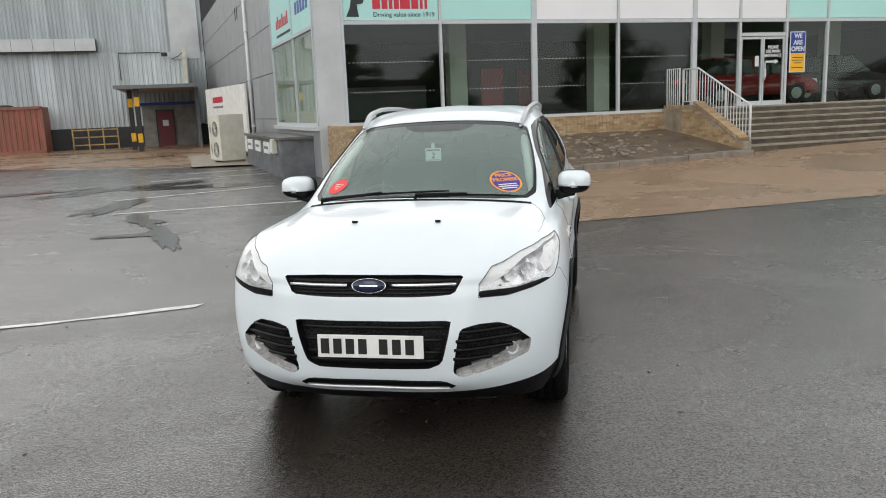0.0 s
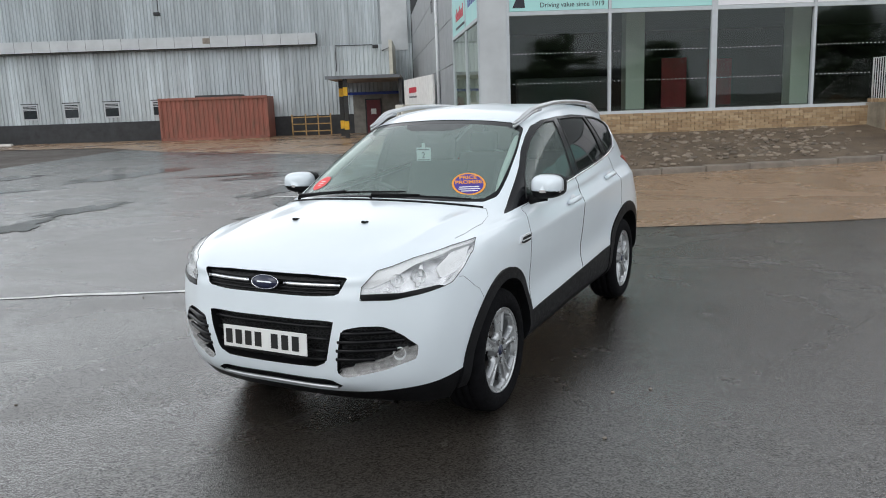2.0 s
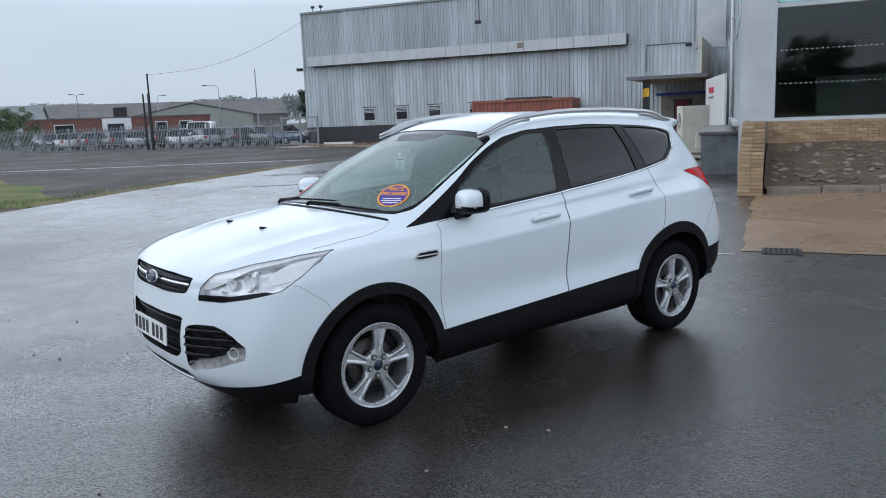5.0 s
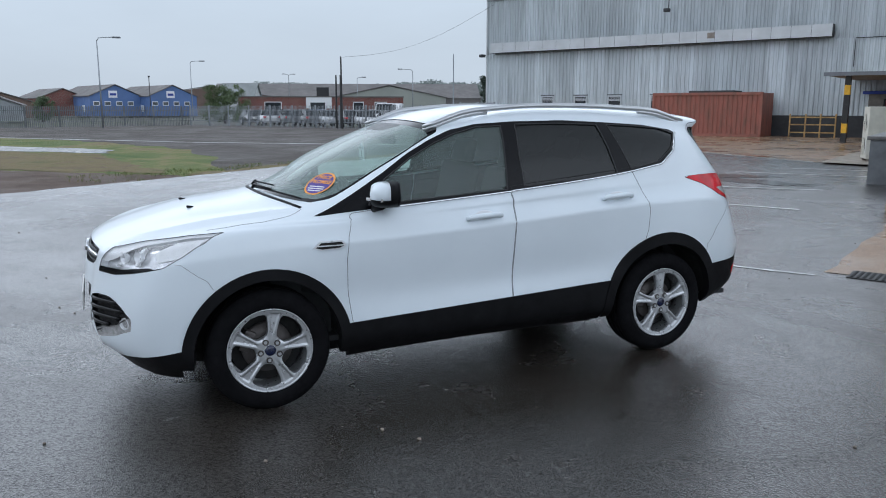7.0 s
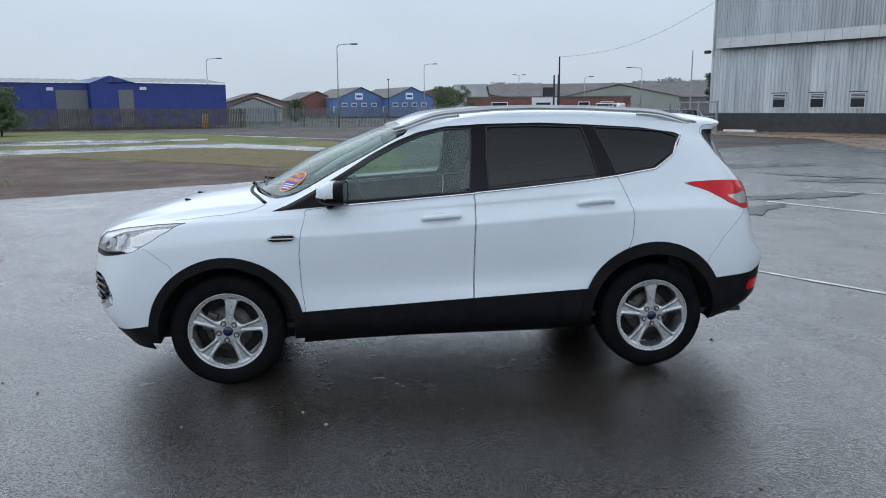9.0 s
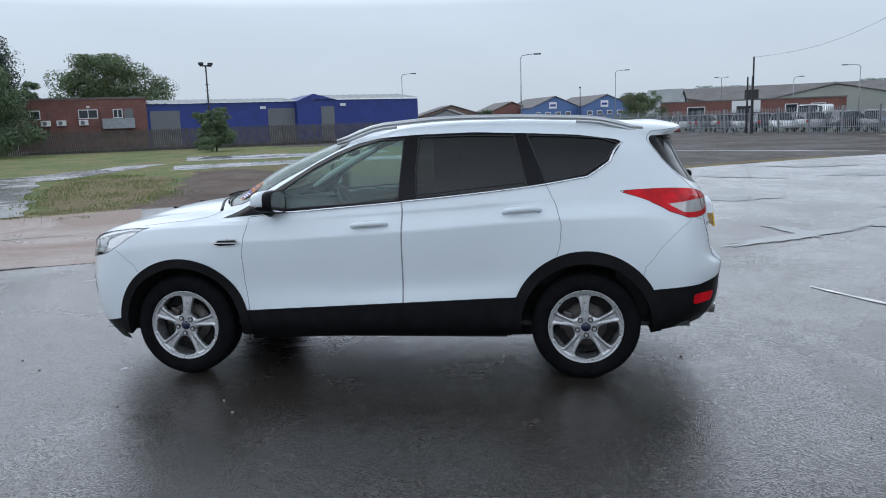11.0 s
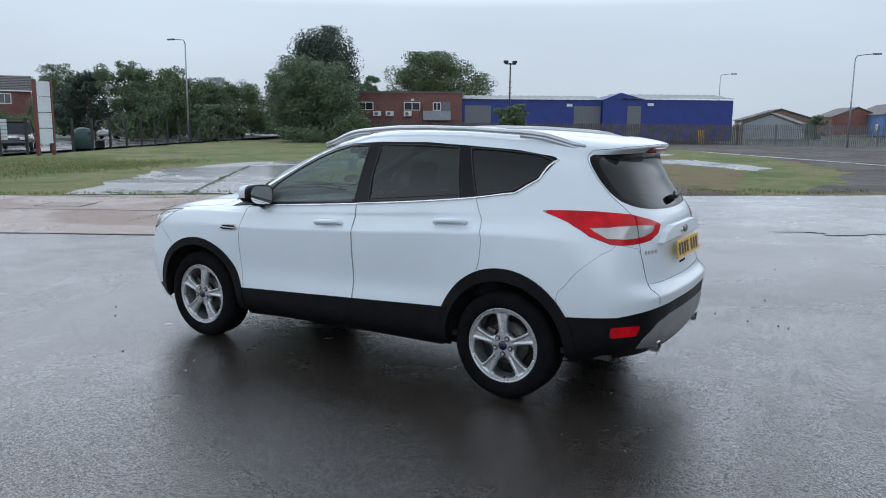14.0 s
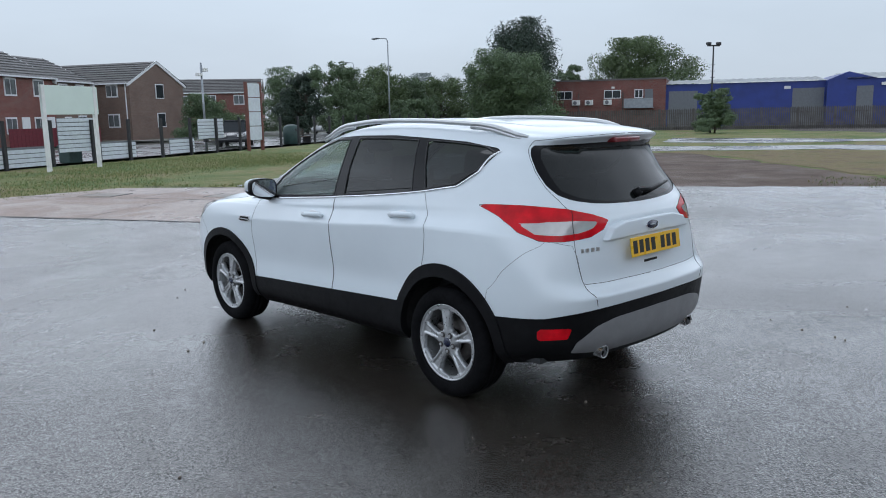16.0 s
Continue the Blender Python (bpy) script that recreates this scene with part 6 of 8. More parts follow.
for ring in (df_ring, dr_ring):
    seam(ring, .0013)
for ring in (head_ring, tail_ring):
    seam(ring, .0018)
seam([(13.5 + .03 * i, 4.0 - .19 * i) for i in range(9)], .0018, False)
seam([q for q in skin.outline("grid", ((13.1, 7.9), (13.2, 7.2), (13.25, 6.6), (13.27, 6.0), (13.3, 5.0)), 2, False) if within(q, tail_ring)], .0016, False, off=.005)
for ring in (bon_ring, tg_ring, bf_ring, br_ring):
    keep = [q for q in ring if 0 <= q[0] <= 16 and q[1] >= 0 and (ring is tg_ring or not (within(q, head_ring) or within(q, tail_ring)))]
    if ring is bon_ring:
        keep = [q for q in keep if q[1] > 6.75 and q[0] > 2.5]
    if ring is bf_ring:
        keep = [q for q in keep if not (q[1] > 5.6 and q[0] < 2.0)]
    start = max(range(len(keep)), key=lambda i: abs(keep[i][0] - keep[i - 1][0]) + abs(keep[i][1] - keep[i - 1][1]))
    soft = ring is not tg_ring
    seam(keep[start:] + keep[:start], closed=False, radius=0.0011 if soft else 0.0015, material="seam_grey" if soft else "gap_black")
for ring in (gf_ring, gr_ring, gq_ring):
    seam(ring, .005, name="window_seal", material="rubber")
low_edge = [q for q in skin.outline("side", DLO[2:8], 2, False)]
first = [q for q in skin.outline("side", ((-.62, 1.098), (-.2, 1.128), (.19, 1.157)), 1, False)]
seam(first + list(low_edge)[1:], .0075, False, "chrome_strip", "chrome", off=.003)

# recessed openings
for name, tris, deep in (("grille_backing", grille, .028), ("lower_grille_backing", low_gr, .05), ("slot_backing", slot, .03)):
    panel(name, tris, "grille_mesh", off=-deep)
fog_lens, corner_mesh, fog_ring = skin.take(corner, "front", ((.40, .462), (.60, .50), (.70, .56), (.76, .575), (.76, .50), (.62, .44), (.40, .40)), 1)
pair("corner_grille_backing", corner_mesh, "grille_mesh", off=-.03)


def recess_wall(name, tris, deep, material, centre=False):
    for sign in (1, -1):
        v, q, at = [], [], {}
        for a, b in rim_of(tris):
            if skin.P[a][0] < 1e-4 and skin.P[b][0] < 1e-4:
                continue
            ends = []
            for i in (a, b):
                if i not in at:
                    at[i] = len(v)
                    v += [skin.P[i] * (sign, 1, 1), (skin.P[i] - skin.N[i] * deep) * (sign, 1, 1)]
                ends.append(at[i])
            q.append((ends[0], ends[0] + 1, ends[1] + 1, ends[1]))
        from_arrays(name, v, q, material, car)


recess_wall("grille_surround", grille, .028, "grille_black")
recess_wall("lower_grille_surround", low_gr, .05, "grille_black")
recess_wall("corner_grille_surround", corner_mesh, .03, "grille_black")
recess_wall("slot_surround", slot, .03, "grille_black")


def on_front(x, z, out=0.0):
    s, k = skin.find(abs(x), None, z, near=(0, 4.5, 0, 7.2))
    p, n = skin.at(s, k)
    return Vector((p + n * out) * (1 if x >= 0 else -1, 1, 1))


def front_bar(name, z, reach, radius, material, out, flat=1.0, lift=0.0, start=None, label=""):
    xs = np.linspace(-reach, reach, 17) if start is None else np.linspace(start, reach, 9)
    pts = [on_front(x, z + lift * abs(x), out) for x in xs]
    part(name, tube(bmesh.new(), pts, radius, 8, False, flat), material, car, label, smooth=True)


for sign in (1, -1):
    for lo, hi in ((.11, .41),):
        front_bar("chrome_bar", .866, sign * hi, .010, "chrome", -.004, 1.0, -.004, sign * lo, "chrome grille bar")
for z in (.885, .846, .83):
    front_bar("grille_slat", z, .40, .006, "grille_black", -.012)
for z in (.665, .60, .535, .49):
    front_bar("grille_slat", z, .365 - (.665 - z) * .22, .009, "grille_black", -.028)
front_bar("silver_lip", .352, .36, .010, "satin_silver", .002, 1.0, -.01, label="silver lip strip")
for sign in (1, -1):
    for z, a, b in ((.64, .425, .655), (.597, .405, .69), (.553, .395, .66), (.508, .39, .565)):
        front_bar("corner_fin", z, sign * b, .011, "gloss_black", -.006, 1.0, 0, sign * a)
    # fog lamp in its clear housing
    fog = bmesh.new()
    c0 = on_front(sign * .668, .522, -.022)
    m = Matrix.Translation(c0) @ Matrix.Rotation(sign * radians(38), 4, "Z")
    lathe(fog, [(.001, .014), (.014, .014), (.022, .008), (.029, -.004), (.032, -.006), (.032, .016)], 24, "y")
    fog.transform(m)
    part("fog_lamp", fog, "lamp_silver", car, "round fog lamp", smooth=True)
pair("fog_lamp_lens", fog_lens, "lamp_clear", "clear fog lamp lens", off=-.003)
fog_back = pair("fog_lamp_tray", fog_lens, "fog_tray", off=-.026)
recess_wall("fog_lamp_wall", fog_lens, .026, "fog_tray")

# headlamps: clear lens over a silver tray with two reflector bowls and a dark lower trim
for lens in pair("headlamp_lens", head, "lamp_clear", "clear headlamp lens", off=-.001):
    lens.visible_shadow = False
strip, _, _ = skin.take(head, "any", ((.50, -2.125, .85), (.56, -2.08, .915), (.68, -1.93, .965), (.78, -1.73, .995), (.84, -1.55, 1.01), (.835, -1.62, .982), (.79, -1.74, .962), (.70, -1.94, .925), (.59, -2.08, .868), (.52, -2.12, .838)), 1)
pair("headlamp_strip", strip, "lamp_strip", "frosted white light strip", off=-.010)
inner_bay, _, _ = skin.take(head, "any", ((.755, -1.88, .90), (.785, -1.76, .945), (.83, -1.62, .972), (.855, -1.70, .93), (.85, -1.80, .89), (.80, -1.90, .868)), 1)
pair("headlamp_indicator", inner_bay, "lamp_strip", "pale indicator chamber", off=-.022, back=.02)
pair("headlamp_tray", head, "lamp_tray", "silver headlamp reflector", off=-.04)
for pts in (((.705, -1.985, .835), (.718, -1.968, .835), (.728, -1.905, .93), (.715, -1.93, .93)), ((.60, -2.085, .825), (.612, -2.078, .825), (.622, -2.04, .885), (.610, -2.05, .885))):
    fin, _, _ = skin.take(head, "any", pts, 0)
    pair("headlamp_divider", fin, "lamp_strip", off=-.014, back=.024)
recess_wall("headlamp_wall", head, .042, "lamp_silver")
dark_trim, _, _ = skin.take(head, "any", ((.48, -2.13, .78), (.49, -2.13, .815), (.66, -2.06, .82), (.80, -1.94, .845), (.84, -1.87, .845), (.74, -2.0, .81), (.62, -2.08, .79)), 1)
pair("headlamp_trim", dark_trim, "gloss_black", "black lower trim", off=.001)
for sign in (1, -1):
    for x, z, r in ((.655, .880, .030), (.735, .893, .034)):
        s, k = skin.find(x, None, z, near=(0, 5, 3, 7))
        p, n = skin.at(s, k)
        bowl = lathe(bmesh.new(), [(.001, .016), (.010, .014), (.013, .006), (r * .55, .008), (r * .8, .018), (r, .040), (r * 1.05, .042)], 28, "y")
        face = Vector((n[0] * .5, n[1], 0)).normalized()
        turn = Vector((0, 1, 0)).rotation_difference(face).to_matrix().to_4x4()
        bowl.transform(Matrix.Translation(Vector(p) - face * .05) @ turn)
        if sign < 0:
            bowl.transform(Matrix.Diagonal((-1, 1, 1, 1)))
            bmesh.ops.reverse_faces(bowl, faces=bowl.faces[:])
        part("headlamp_bowl", bowl, "lamp_silver", car, "bright reflector bowl", smooth=True)
pair("tail_lamp", tail_red, "lamp_red", "red tail lamp lens", off=.003)
pair("tail_lamp_clear", tail_white, "lamp_frost", "clear lower tail lamp section", off=.004)
recess_wall("tail_lamp_wall", tail, .03, "gloss_black")

# badges, number plates and small fittings
def plate(name, centre, tilt, face, material, label):
    m = Matrix.Translation(centre) @ Matrix.Rotation(face, 4, "Z") @ Matrix.Rotation(tilt, 4, "X")
    bm = boxes(((-.26, -.004, -.0555), (.26, .004, .0555)), bevel=.003)
    bm.transform(m)
    ob = part(name, bm, material, car, label)
    for i, x in enumerate((-.222, -.160, -.098, -.036, .0, .066, .130, .194)):
        if i == 4:
            continue
        mark = boxes(((x - .021, -.0055, -.037), (x + .021, -.0045, .037)))
        mark.transform(m)
        part("dark_bar", mark, "mark_black", ob)
    return ob


pf = on_front(0, .58, 0)
plate("number_plate", Vector((0, pf.y - .012, .58)), radians(-3), 0, "plate_white", "white front number plate with dark bars")
plate("rear_number_plate", Vector((0, 2.235, .948)), radians(-8), math.pi, "plate_yellow", "yellow rear number plate with dark bars")


def oval_badge(centre, tilt, face, wide):
    m = Matrix.Translation(centre) @ Matrix.Rotation(face, 4, "Z") @ Matrix.Rotation(tilt, 4, "X")
    rim = lathe(bmesh.new(), [(.001, -.002), (.93, -.002), (.94, -.005), (.98, -.006), (1, -.004), (1, .006)], 32, "y")
    rim.transform(m @ Matrix.Diagonal((wide, 1, wide * .42, 1)))
    ob = part("badge", rim, "chrome", car, "oval chrome-rimmed blue badge", smooth=True)
    blue = lathe(bmesh.new(), [(.001, -.0055), (.90, -.0055), (.925, -.002)], 32, "y")
    blue.transform(m @ Matrix.Diagonal((wide, 1, wide * .42, 1)))
    part("badge_face", blue, "badge_blue", ob, smooth=True)
    bar = boxes(((-wide * .52, -.0070, -.0035), (wide * .52, -.0060, .0035)), bevel=.0003)
    bar.transform(m)
    part("badge_stroke", bar, "chrome", ob)


pb = on_front(0, .868, 0)
oval_badge(Vector((0, pb.y - .008, .866)), radians(-14), 0, .085)
oval_badge(Vector((0, 2.205, 1.055)), radians(-12), math.pi, .062)


def on_rear(x, z, out=0.0):
    s, k = skin.find(abs(x), None, z, near=(11.5, 16, 0, 11))
    p, n = skin.at(s, k)
    return Vector((p + n * out) * (1 if x >= 0 else -1, 1, 1)), Vector(n * (1 if x >= 0 else -1, 1, 1))


# plate garnish above the rear plate, model badge as plain bars, handle recess, high brake lamp, wiper
garnish = bmesh.new()
prism(garnish, [(-.43, 1.005), (.43, 1.005), (.37, 1.075), (.25, 1.10), (-.25, 1.10), (-.37, 1.075)], 2.14, 2.20, "y")
bmesh.ops.bevel(garnish, geom=garnish.edges[:], offset=.012, segments=3, profile=.6, affect="EDGES")
part("plate_garnish", garnish, "car_white", car, smooth=True)
for x, w in ((.575, .016), (.545, .02), (.51, .02), (.475, .022)):
    p, n = on_rear(x, .962, .003)
    b = boxes(((-w / 2, -.003, -.011), (w / 2, .003, .011)), bevel=.001)
    b.transform(Matrix.Translation(p) @ Matrix.Rotation(math.atan2(-n.x, n.y), 4, "Z"))
    part("model_badge_bar", b, "satin_silver", car)
p, n = on_rear(0, .845, 0)
b = boxes(((-.07, p.y - .03, .835), (.07, p.y + .003, .852)), bevel=.007)
part("tailgate_handle", b, "gap_black", car, smooth=True)
brake = boxes(((-.13, 1.955, 1.535), (.13, 2.028, 1.566)), bevel=.008)
part("high_brake_lamp", brake, "lamp_dark_red", car, "dark red high brake lamp", smooth=True)
wp, wn = on_rear(0, 1.235, .02)
wiper = bmesh.new()
rod(wiper, wp - wn * .03, wp + wn * .01, .028, .022, 16)
tips = [on_rear(x, z, .022)[0] for x, z in ((0, 1.235), (-.12, 1.235), (-.25, 1.25), (-.38, 1.265))]
tube(wiper, tips, [.014, .013, .010, .008], 8)
part("rear_wiper", wiper, "black_plastic", car, "black rear wiper", smooth=True)
# exhaust tips
for sign in (1, -1):
    ex = lathe(bmesh.new(), [(.030, .0), (.036, .0), (.038, .004), (.038, -.22), (.030, -.22), (.030, -.002)], 24, "y")
    ex.transform(Matrix.Translation((sign * .46, 2.205, .375)) @ Matrix.Rotation(radians(-6), 4, "X"))
    part("exhaust_tip", ex, "chrome", car, "chrome exhaust tip", smooth=True)
    inner = lathe(bmesh.new(), [(.001, -.06), (.030, -.06)], 24, "y")
    inner.transform(Matrix.Translation((sign * .46, 2.205, .375)))
    part("exhaust_inside", inner, "gap_black", car)


# bonnet nozzles, wipers
def on_top(x, y, out=0.0):
    s, k = skin.find(abs(x), y, None, near=(0, 4.5, 5.9, 8.05))
    p, n = skin.at(s, k)
    return Vector((p + n * out) * (1 if x >= 0 else -1, 1, 1))


for x in (-.23, .23):
    nz = boxes(((-.014, -.02, -.006), (.014, .02, .008)), bevel=.006)
    nz.transform(Matrix.Translation(on_top(x, -1.66, .002)) @ Matrix.Rotation(radians(-10), 4, "X"))
    part("washer_nozzle", nz, "black_plastic", car, smooth=True)


def on_glass(x, k, out=0.0):
    """On the windscreen, at grid row k and distance x from the middle."""
    best = min((abs(skin.at(s, k)[0][0] - abs(x)), s) for s in np.linspace(0, 4.2, 85))
    p, n = skin.at(best[1], k)
    return Vector((p + n * out) * (1 if x >= 0 else -1, 1, 1))


for a, b, ka, kb in ((-.60, .20, 8.04, 8.16), (.02, .60, 8.03, 8.10)):
    w = bmesh.new()
    pts = [on_glass(a + (b - a) * t, ka + (kb - ka) * t ** .7, .014) for t in np.linspace(0, 1, 9)]
    tube(w, pts, [.008, .008, .007, .007, .007, .006, .006, .006, .005], 6)
    tube(w, [on_glass(a, 8.0, .012), on_glass(a, ka, .03), on_glass(a + (b - a) * .5, (ka + kb) / 2, .026)], [.010, .008, .006], 6)
    part("wiper", w, "black_plastic", car, "black windscreen wiper", smooth=True)
cowl = bmesh.new()
tube(cowl, [on_glass(x, 8.0, -.006) for x in np.linspace(-.68, .68, 25)], .014, 8)
part("wiper_cowl", cowl, "black_plastic", car, "black plastic wiper cowl", smooth=True)


# door handles, side vents
def on_side(y, z, out=0.0, sign=1):
    s, k = skin.find(None, y, z, near=(3.2, 13, 0, 11.5))
    p, n = skin.at(s, k)
    return Vector((p + n * out) * (sign, 1, 1))


for sign in (1, -1):
    for y, z in ((-.03, 1.012), (.95, 1.083)):
        h = bmesh.new()
        pts = [on_side(y + dy, z + dy * .05, o, sign) for dy, o in ((-.115, .004), (-.10, .028), (-.05, .034), (.05, .034), (.10, .028), (.115, .004))]
        tube(h, pts, [.013, .017, .018, .018, .017, .013], 10)
        part("door_handle", h, "car_white", car, smooth=True)
        cup = bmesh.new()
        c = on_side(y, z, .0, sign)
        bmesh.ops.create_uvsphere(cup, u_segments=20, v_segments=10, radius=1, matrix=Matrix.Translation(c) @ Matrix.Diagonal((.006, .075, .045, 1)))
        part("handle_cup", cup, "cup_shade", car, smooth=True)
    fin = bmesh.new()
    for dz in (0,):
        prism(fin, [(-1.10, .902), (-1.06, .938), (-.93, .94), (-.905, .912), (-.94, .892), (-1.05, .888)], 0, .012, "x")
    c = on_side(-1.0, .915, 0, sign)
    fin.transform(Matrix.Translation((c.x - (.004 if sign > 0 else .008), 0, 0)))
    ob = part("wing_vent", fin, "vent_silver", car, "chrome-framed wing vent")
    inner = prism(bmesh.new(), [(-1.08, .904), (-1.05, .930), (-.935, .932), (-.918, .912), (-.945, .899), (-1.045, .895)], 0, .004, "x")
    inner.transform(Matrix.Translation((c.x + sign * .0085 - (.0 if sign > 0 else .004), 0, 0)))
    part("vent_insert", inner, "gap_black", ob)
    bar = boxes(((-.002, -1.07, .911), (.004, -.92, .917)))
    bar.transform(Matrix.Translation((c.x + sign * .0125, 0, 0)))
    part("vent_bar", bar, "vent_silver", ob)

# door mirrors: a white cap on a black shell, the glass set into its rear
def mirror_section(y, grow, low, high, n=28):
    """A rounded outline across the car, lower towards its outer end; only the part between two heights."""
    out = []
    for a in np.linspace(0, 2 * math.pi, n + 1)[:-1]:
        c, q = math.cos(a), math.sin(a)
        x, z = math.copysign(abs(c) ** .62, c), math.copysign(abs(q) ** .62, q)
        slope = 1 - .17 * (x + 1) / 2
        out.append(Vector((x * .104 * grow, y + .030 * (1 - x) * .5, min(max(z * .081 * grow * slope + .006 * x, low), high))))
    return out


def mirror_shell(sections, low, high, sign, close=()):
    bm, rings = bmesh.new(), []
    for y, grow in sections:
        rings.append([bm.verts.new((p.x * sign, p.y, p.z)) for p in mirror_section(y, grow, low, high)])
    for a, b in zip(rings, rings[1:]):
        for k in range(len(a)):
            bm.faces.new((a[k], a[(k + 1) % len(a)], b[(k + 1) % len(b)], b[k]))
    for k in close:
        bm.faces.new(rings[k])
    bmesh.ops.remove_doubles(bm, verts=bm.verts[:], dist=.0004)
    bmesh.ops.recalc_face_normals(bm, faces=bm.faces[:])
    bm.transform(Matrix.Translation((sign * .925, -.685, 1.183)))
    return bm


SHELL = ((-.098, .30), (-.095, .55), (-.085, .76), (-.066, .90), (-.038, .98), (.0, 1.0), (.050, .995))
for sign in (1, -1):
    part("mirror_cap", mirror_shell(SHELL[:6], -.022, 1, sign, (0, -1)), "car_white", car, "white door mirror cap", smooth=True)
    part("mirror_housing", mirror_shell(((-.004, .985), (.050, .98)), -.03, 1, sign, (0, -1)), "black_plastic", car, "black rear of the mirror housing", smooth=True)
    part("mirror_base", mirror_shell([(y, g * .985) for y, g in SHELL], -1, -.018, sign, (0, -1)), "black_plastic", car, "black door mirror base", smooth=True)
    bezel = part("mirror_bezel", mirror_shell(((.045, .985), (.058, .985), (.060, .95), (.056, .90)), -1, 1, sign), "black_plastic", car, "black rim round the mirror glass", smooth=True)
    face = mirror_shell(((.0565, .905), (.0565, .90)), -1, 1, sign, (0,))
    part("mirror_glass", face, "mirror", bezel, "mirror glass")
    arm = bmesh.new()
    tube(arm, [(sign * .80, -.70, 1.10), (sign * .86, -.70, 1.115), (sign * .92, -.69, 1.13)], [.04, .035, .04], 10, flat=.6)
    part("mirror_arm", arm, "black_plastic", car, smooth=True)
    ind = boxes(((-.068, -.005, -.009), (.062, .006, .009)), bevel=.004)
    ind.transform(Matrix.Translation((sign * .968, -.757, 1.163)) @ Matrix.Rotation(sign * radians(24), 4, "Z"))
    part("mirror_indicator", ind, "lamp_frost", car, "clear indicator strip")

# roof rails and aerial-free roof
for sign in (1, -1):
    rail_y = np.linspace(-.30, 1.72, 25)
    pts, rad = [], []
    for i, y in enumerate(rail_y):
        t = i / 24
        s, k = skin.find(None, float(y), None, near=(3.5, 13, 10.75, 10.85))
        end = min(1, min(t, 1 - t) / .16)
        lift = .002 + .046 * (end * end * (3 - 2 * end))
        x = float(np.interp(y, (-.3, 0, .4, 1.3, 1.75), (.555, .585, .602, .588, .55)))
        zz = float(np.interp(y, (-.3, -.1, .05, .35, .6, .95, 1.3, 1.58, 1.75), (1.55, 1.585, 1.603, 1.628, 1.633, 1.628, 1.61, 1.59, 1.575)))
        pts.append((sign * x, float(y), zz + lift))
        rad.append(.017 if .08 < t < .92 else .010 + .007 * min(t, 1 - t) / .08)
    bm = bmesh.new()
    tube(bm, pts, rad, 10, flat=1.0)
    rail = part("roof_rail", bm, "satin_silver", car, "satin silver roof rail", smooth=True)
    for i0, i1 in ((0, 5), (19, 24)):
        foot = bmesh.new()
        tube(foot, [(p[0], p[1], p[2] - .02) for p in pts[i0:i1 + 1]], [r * .9 for r in rad[i0:i1 + 1]], 8, flat=1.0)
        part("rail_foot", foot, "satin_silver", rail, smooth=True)

# wheels: tyre, alloy rim with five grooved spokes that flare into the rim, nuts, cap, disc
def spoke_mesh():
    """One fifth of the wheel's face: a spoke with a long groove, between two rounded openings."""
    bm, rings = bmesh.new(), []
    across = (-1, -1, -.93, -.80, -.62, -.46, -.36, -.2, 0, .2, .36, .46, .62, .80, .93, 1, 1)
    for r in (.032, .05, .066, .078, .084, .086, .090, .098, .112, .13, .15, .168, .182, .192, .198, .204, .208, .2115, .216, .225, .233):
        full = math.pi / 5
        half = (.022 + .016 * max(0, (r - .09) / .11) ** 1.3) / r
        u = (r - .146) / .066
        gap = (full - min(full, half)) * max(0, 1 - abs(u) ** 5) ** .2 if abs(u) < 1 else 0
        edge = full - gap
        h = .0945 + .004 * math.sin(math.pi * min(1, r / .23))
        if r > .2:
            h += .006 * (r - .2) / .033
        ring = []
        for i, p in enumerate(across):
            w = abs(p) * edge * r  # distance from the spoke's middle
            groove = .005 + .020 * max(0, (r - .075) / .13)
            dip = -.007 * max(0, min(1, (groove - w) / .004)) if .07 < r < .21 else 0
            slope = -.010 * max(0, (w - groove - .006) / .03) ** 1.2 if .07 < r < .2 else 0
            skirt = -.036 if i in (0, len(across) - 1) else 0
            a = p * edge
            ring.append(bm.verts.new((h + dip + max(slope, -.012) + skirt, math.sin(a) * r, math.cos(a) * r)))
        rings.append(ring)
    for a, b in zip(rings, rings[1:]):
        for k in range(len(across) - 1):
            bm.faces.new((a[k], a[k + 1], b[k + 1], b[k]))
    bmesh.ops.recalc_face_normals(bm, faces=bm.faces[:])
    me = mesh_of("spoke", bm, "alloy", True)
    return me


SPOKE = spoke_mesh()


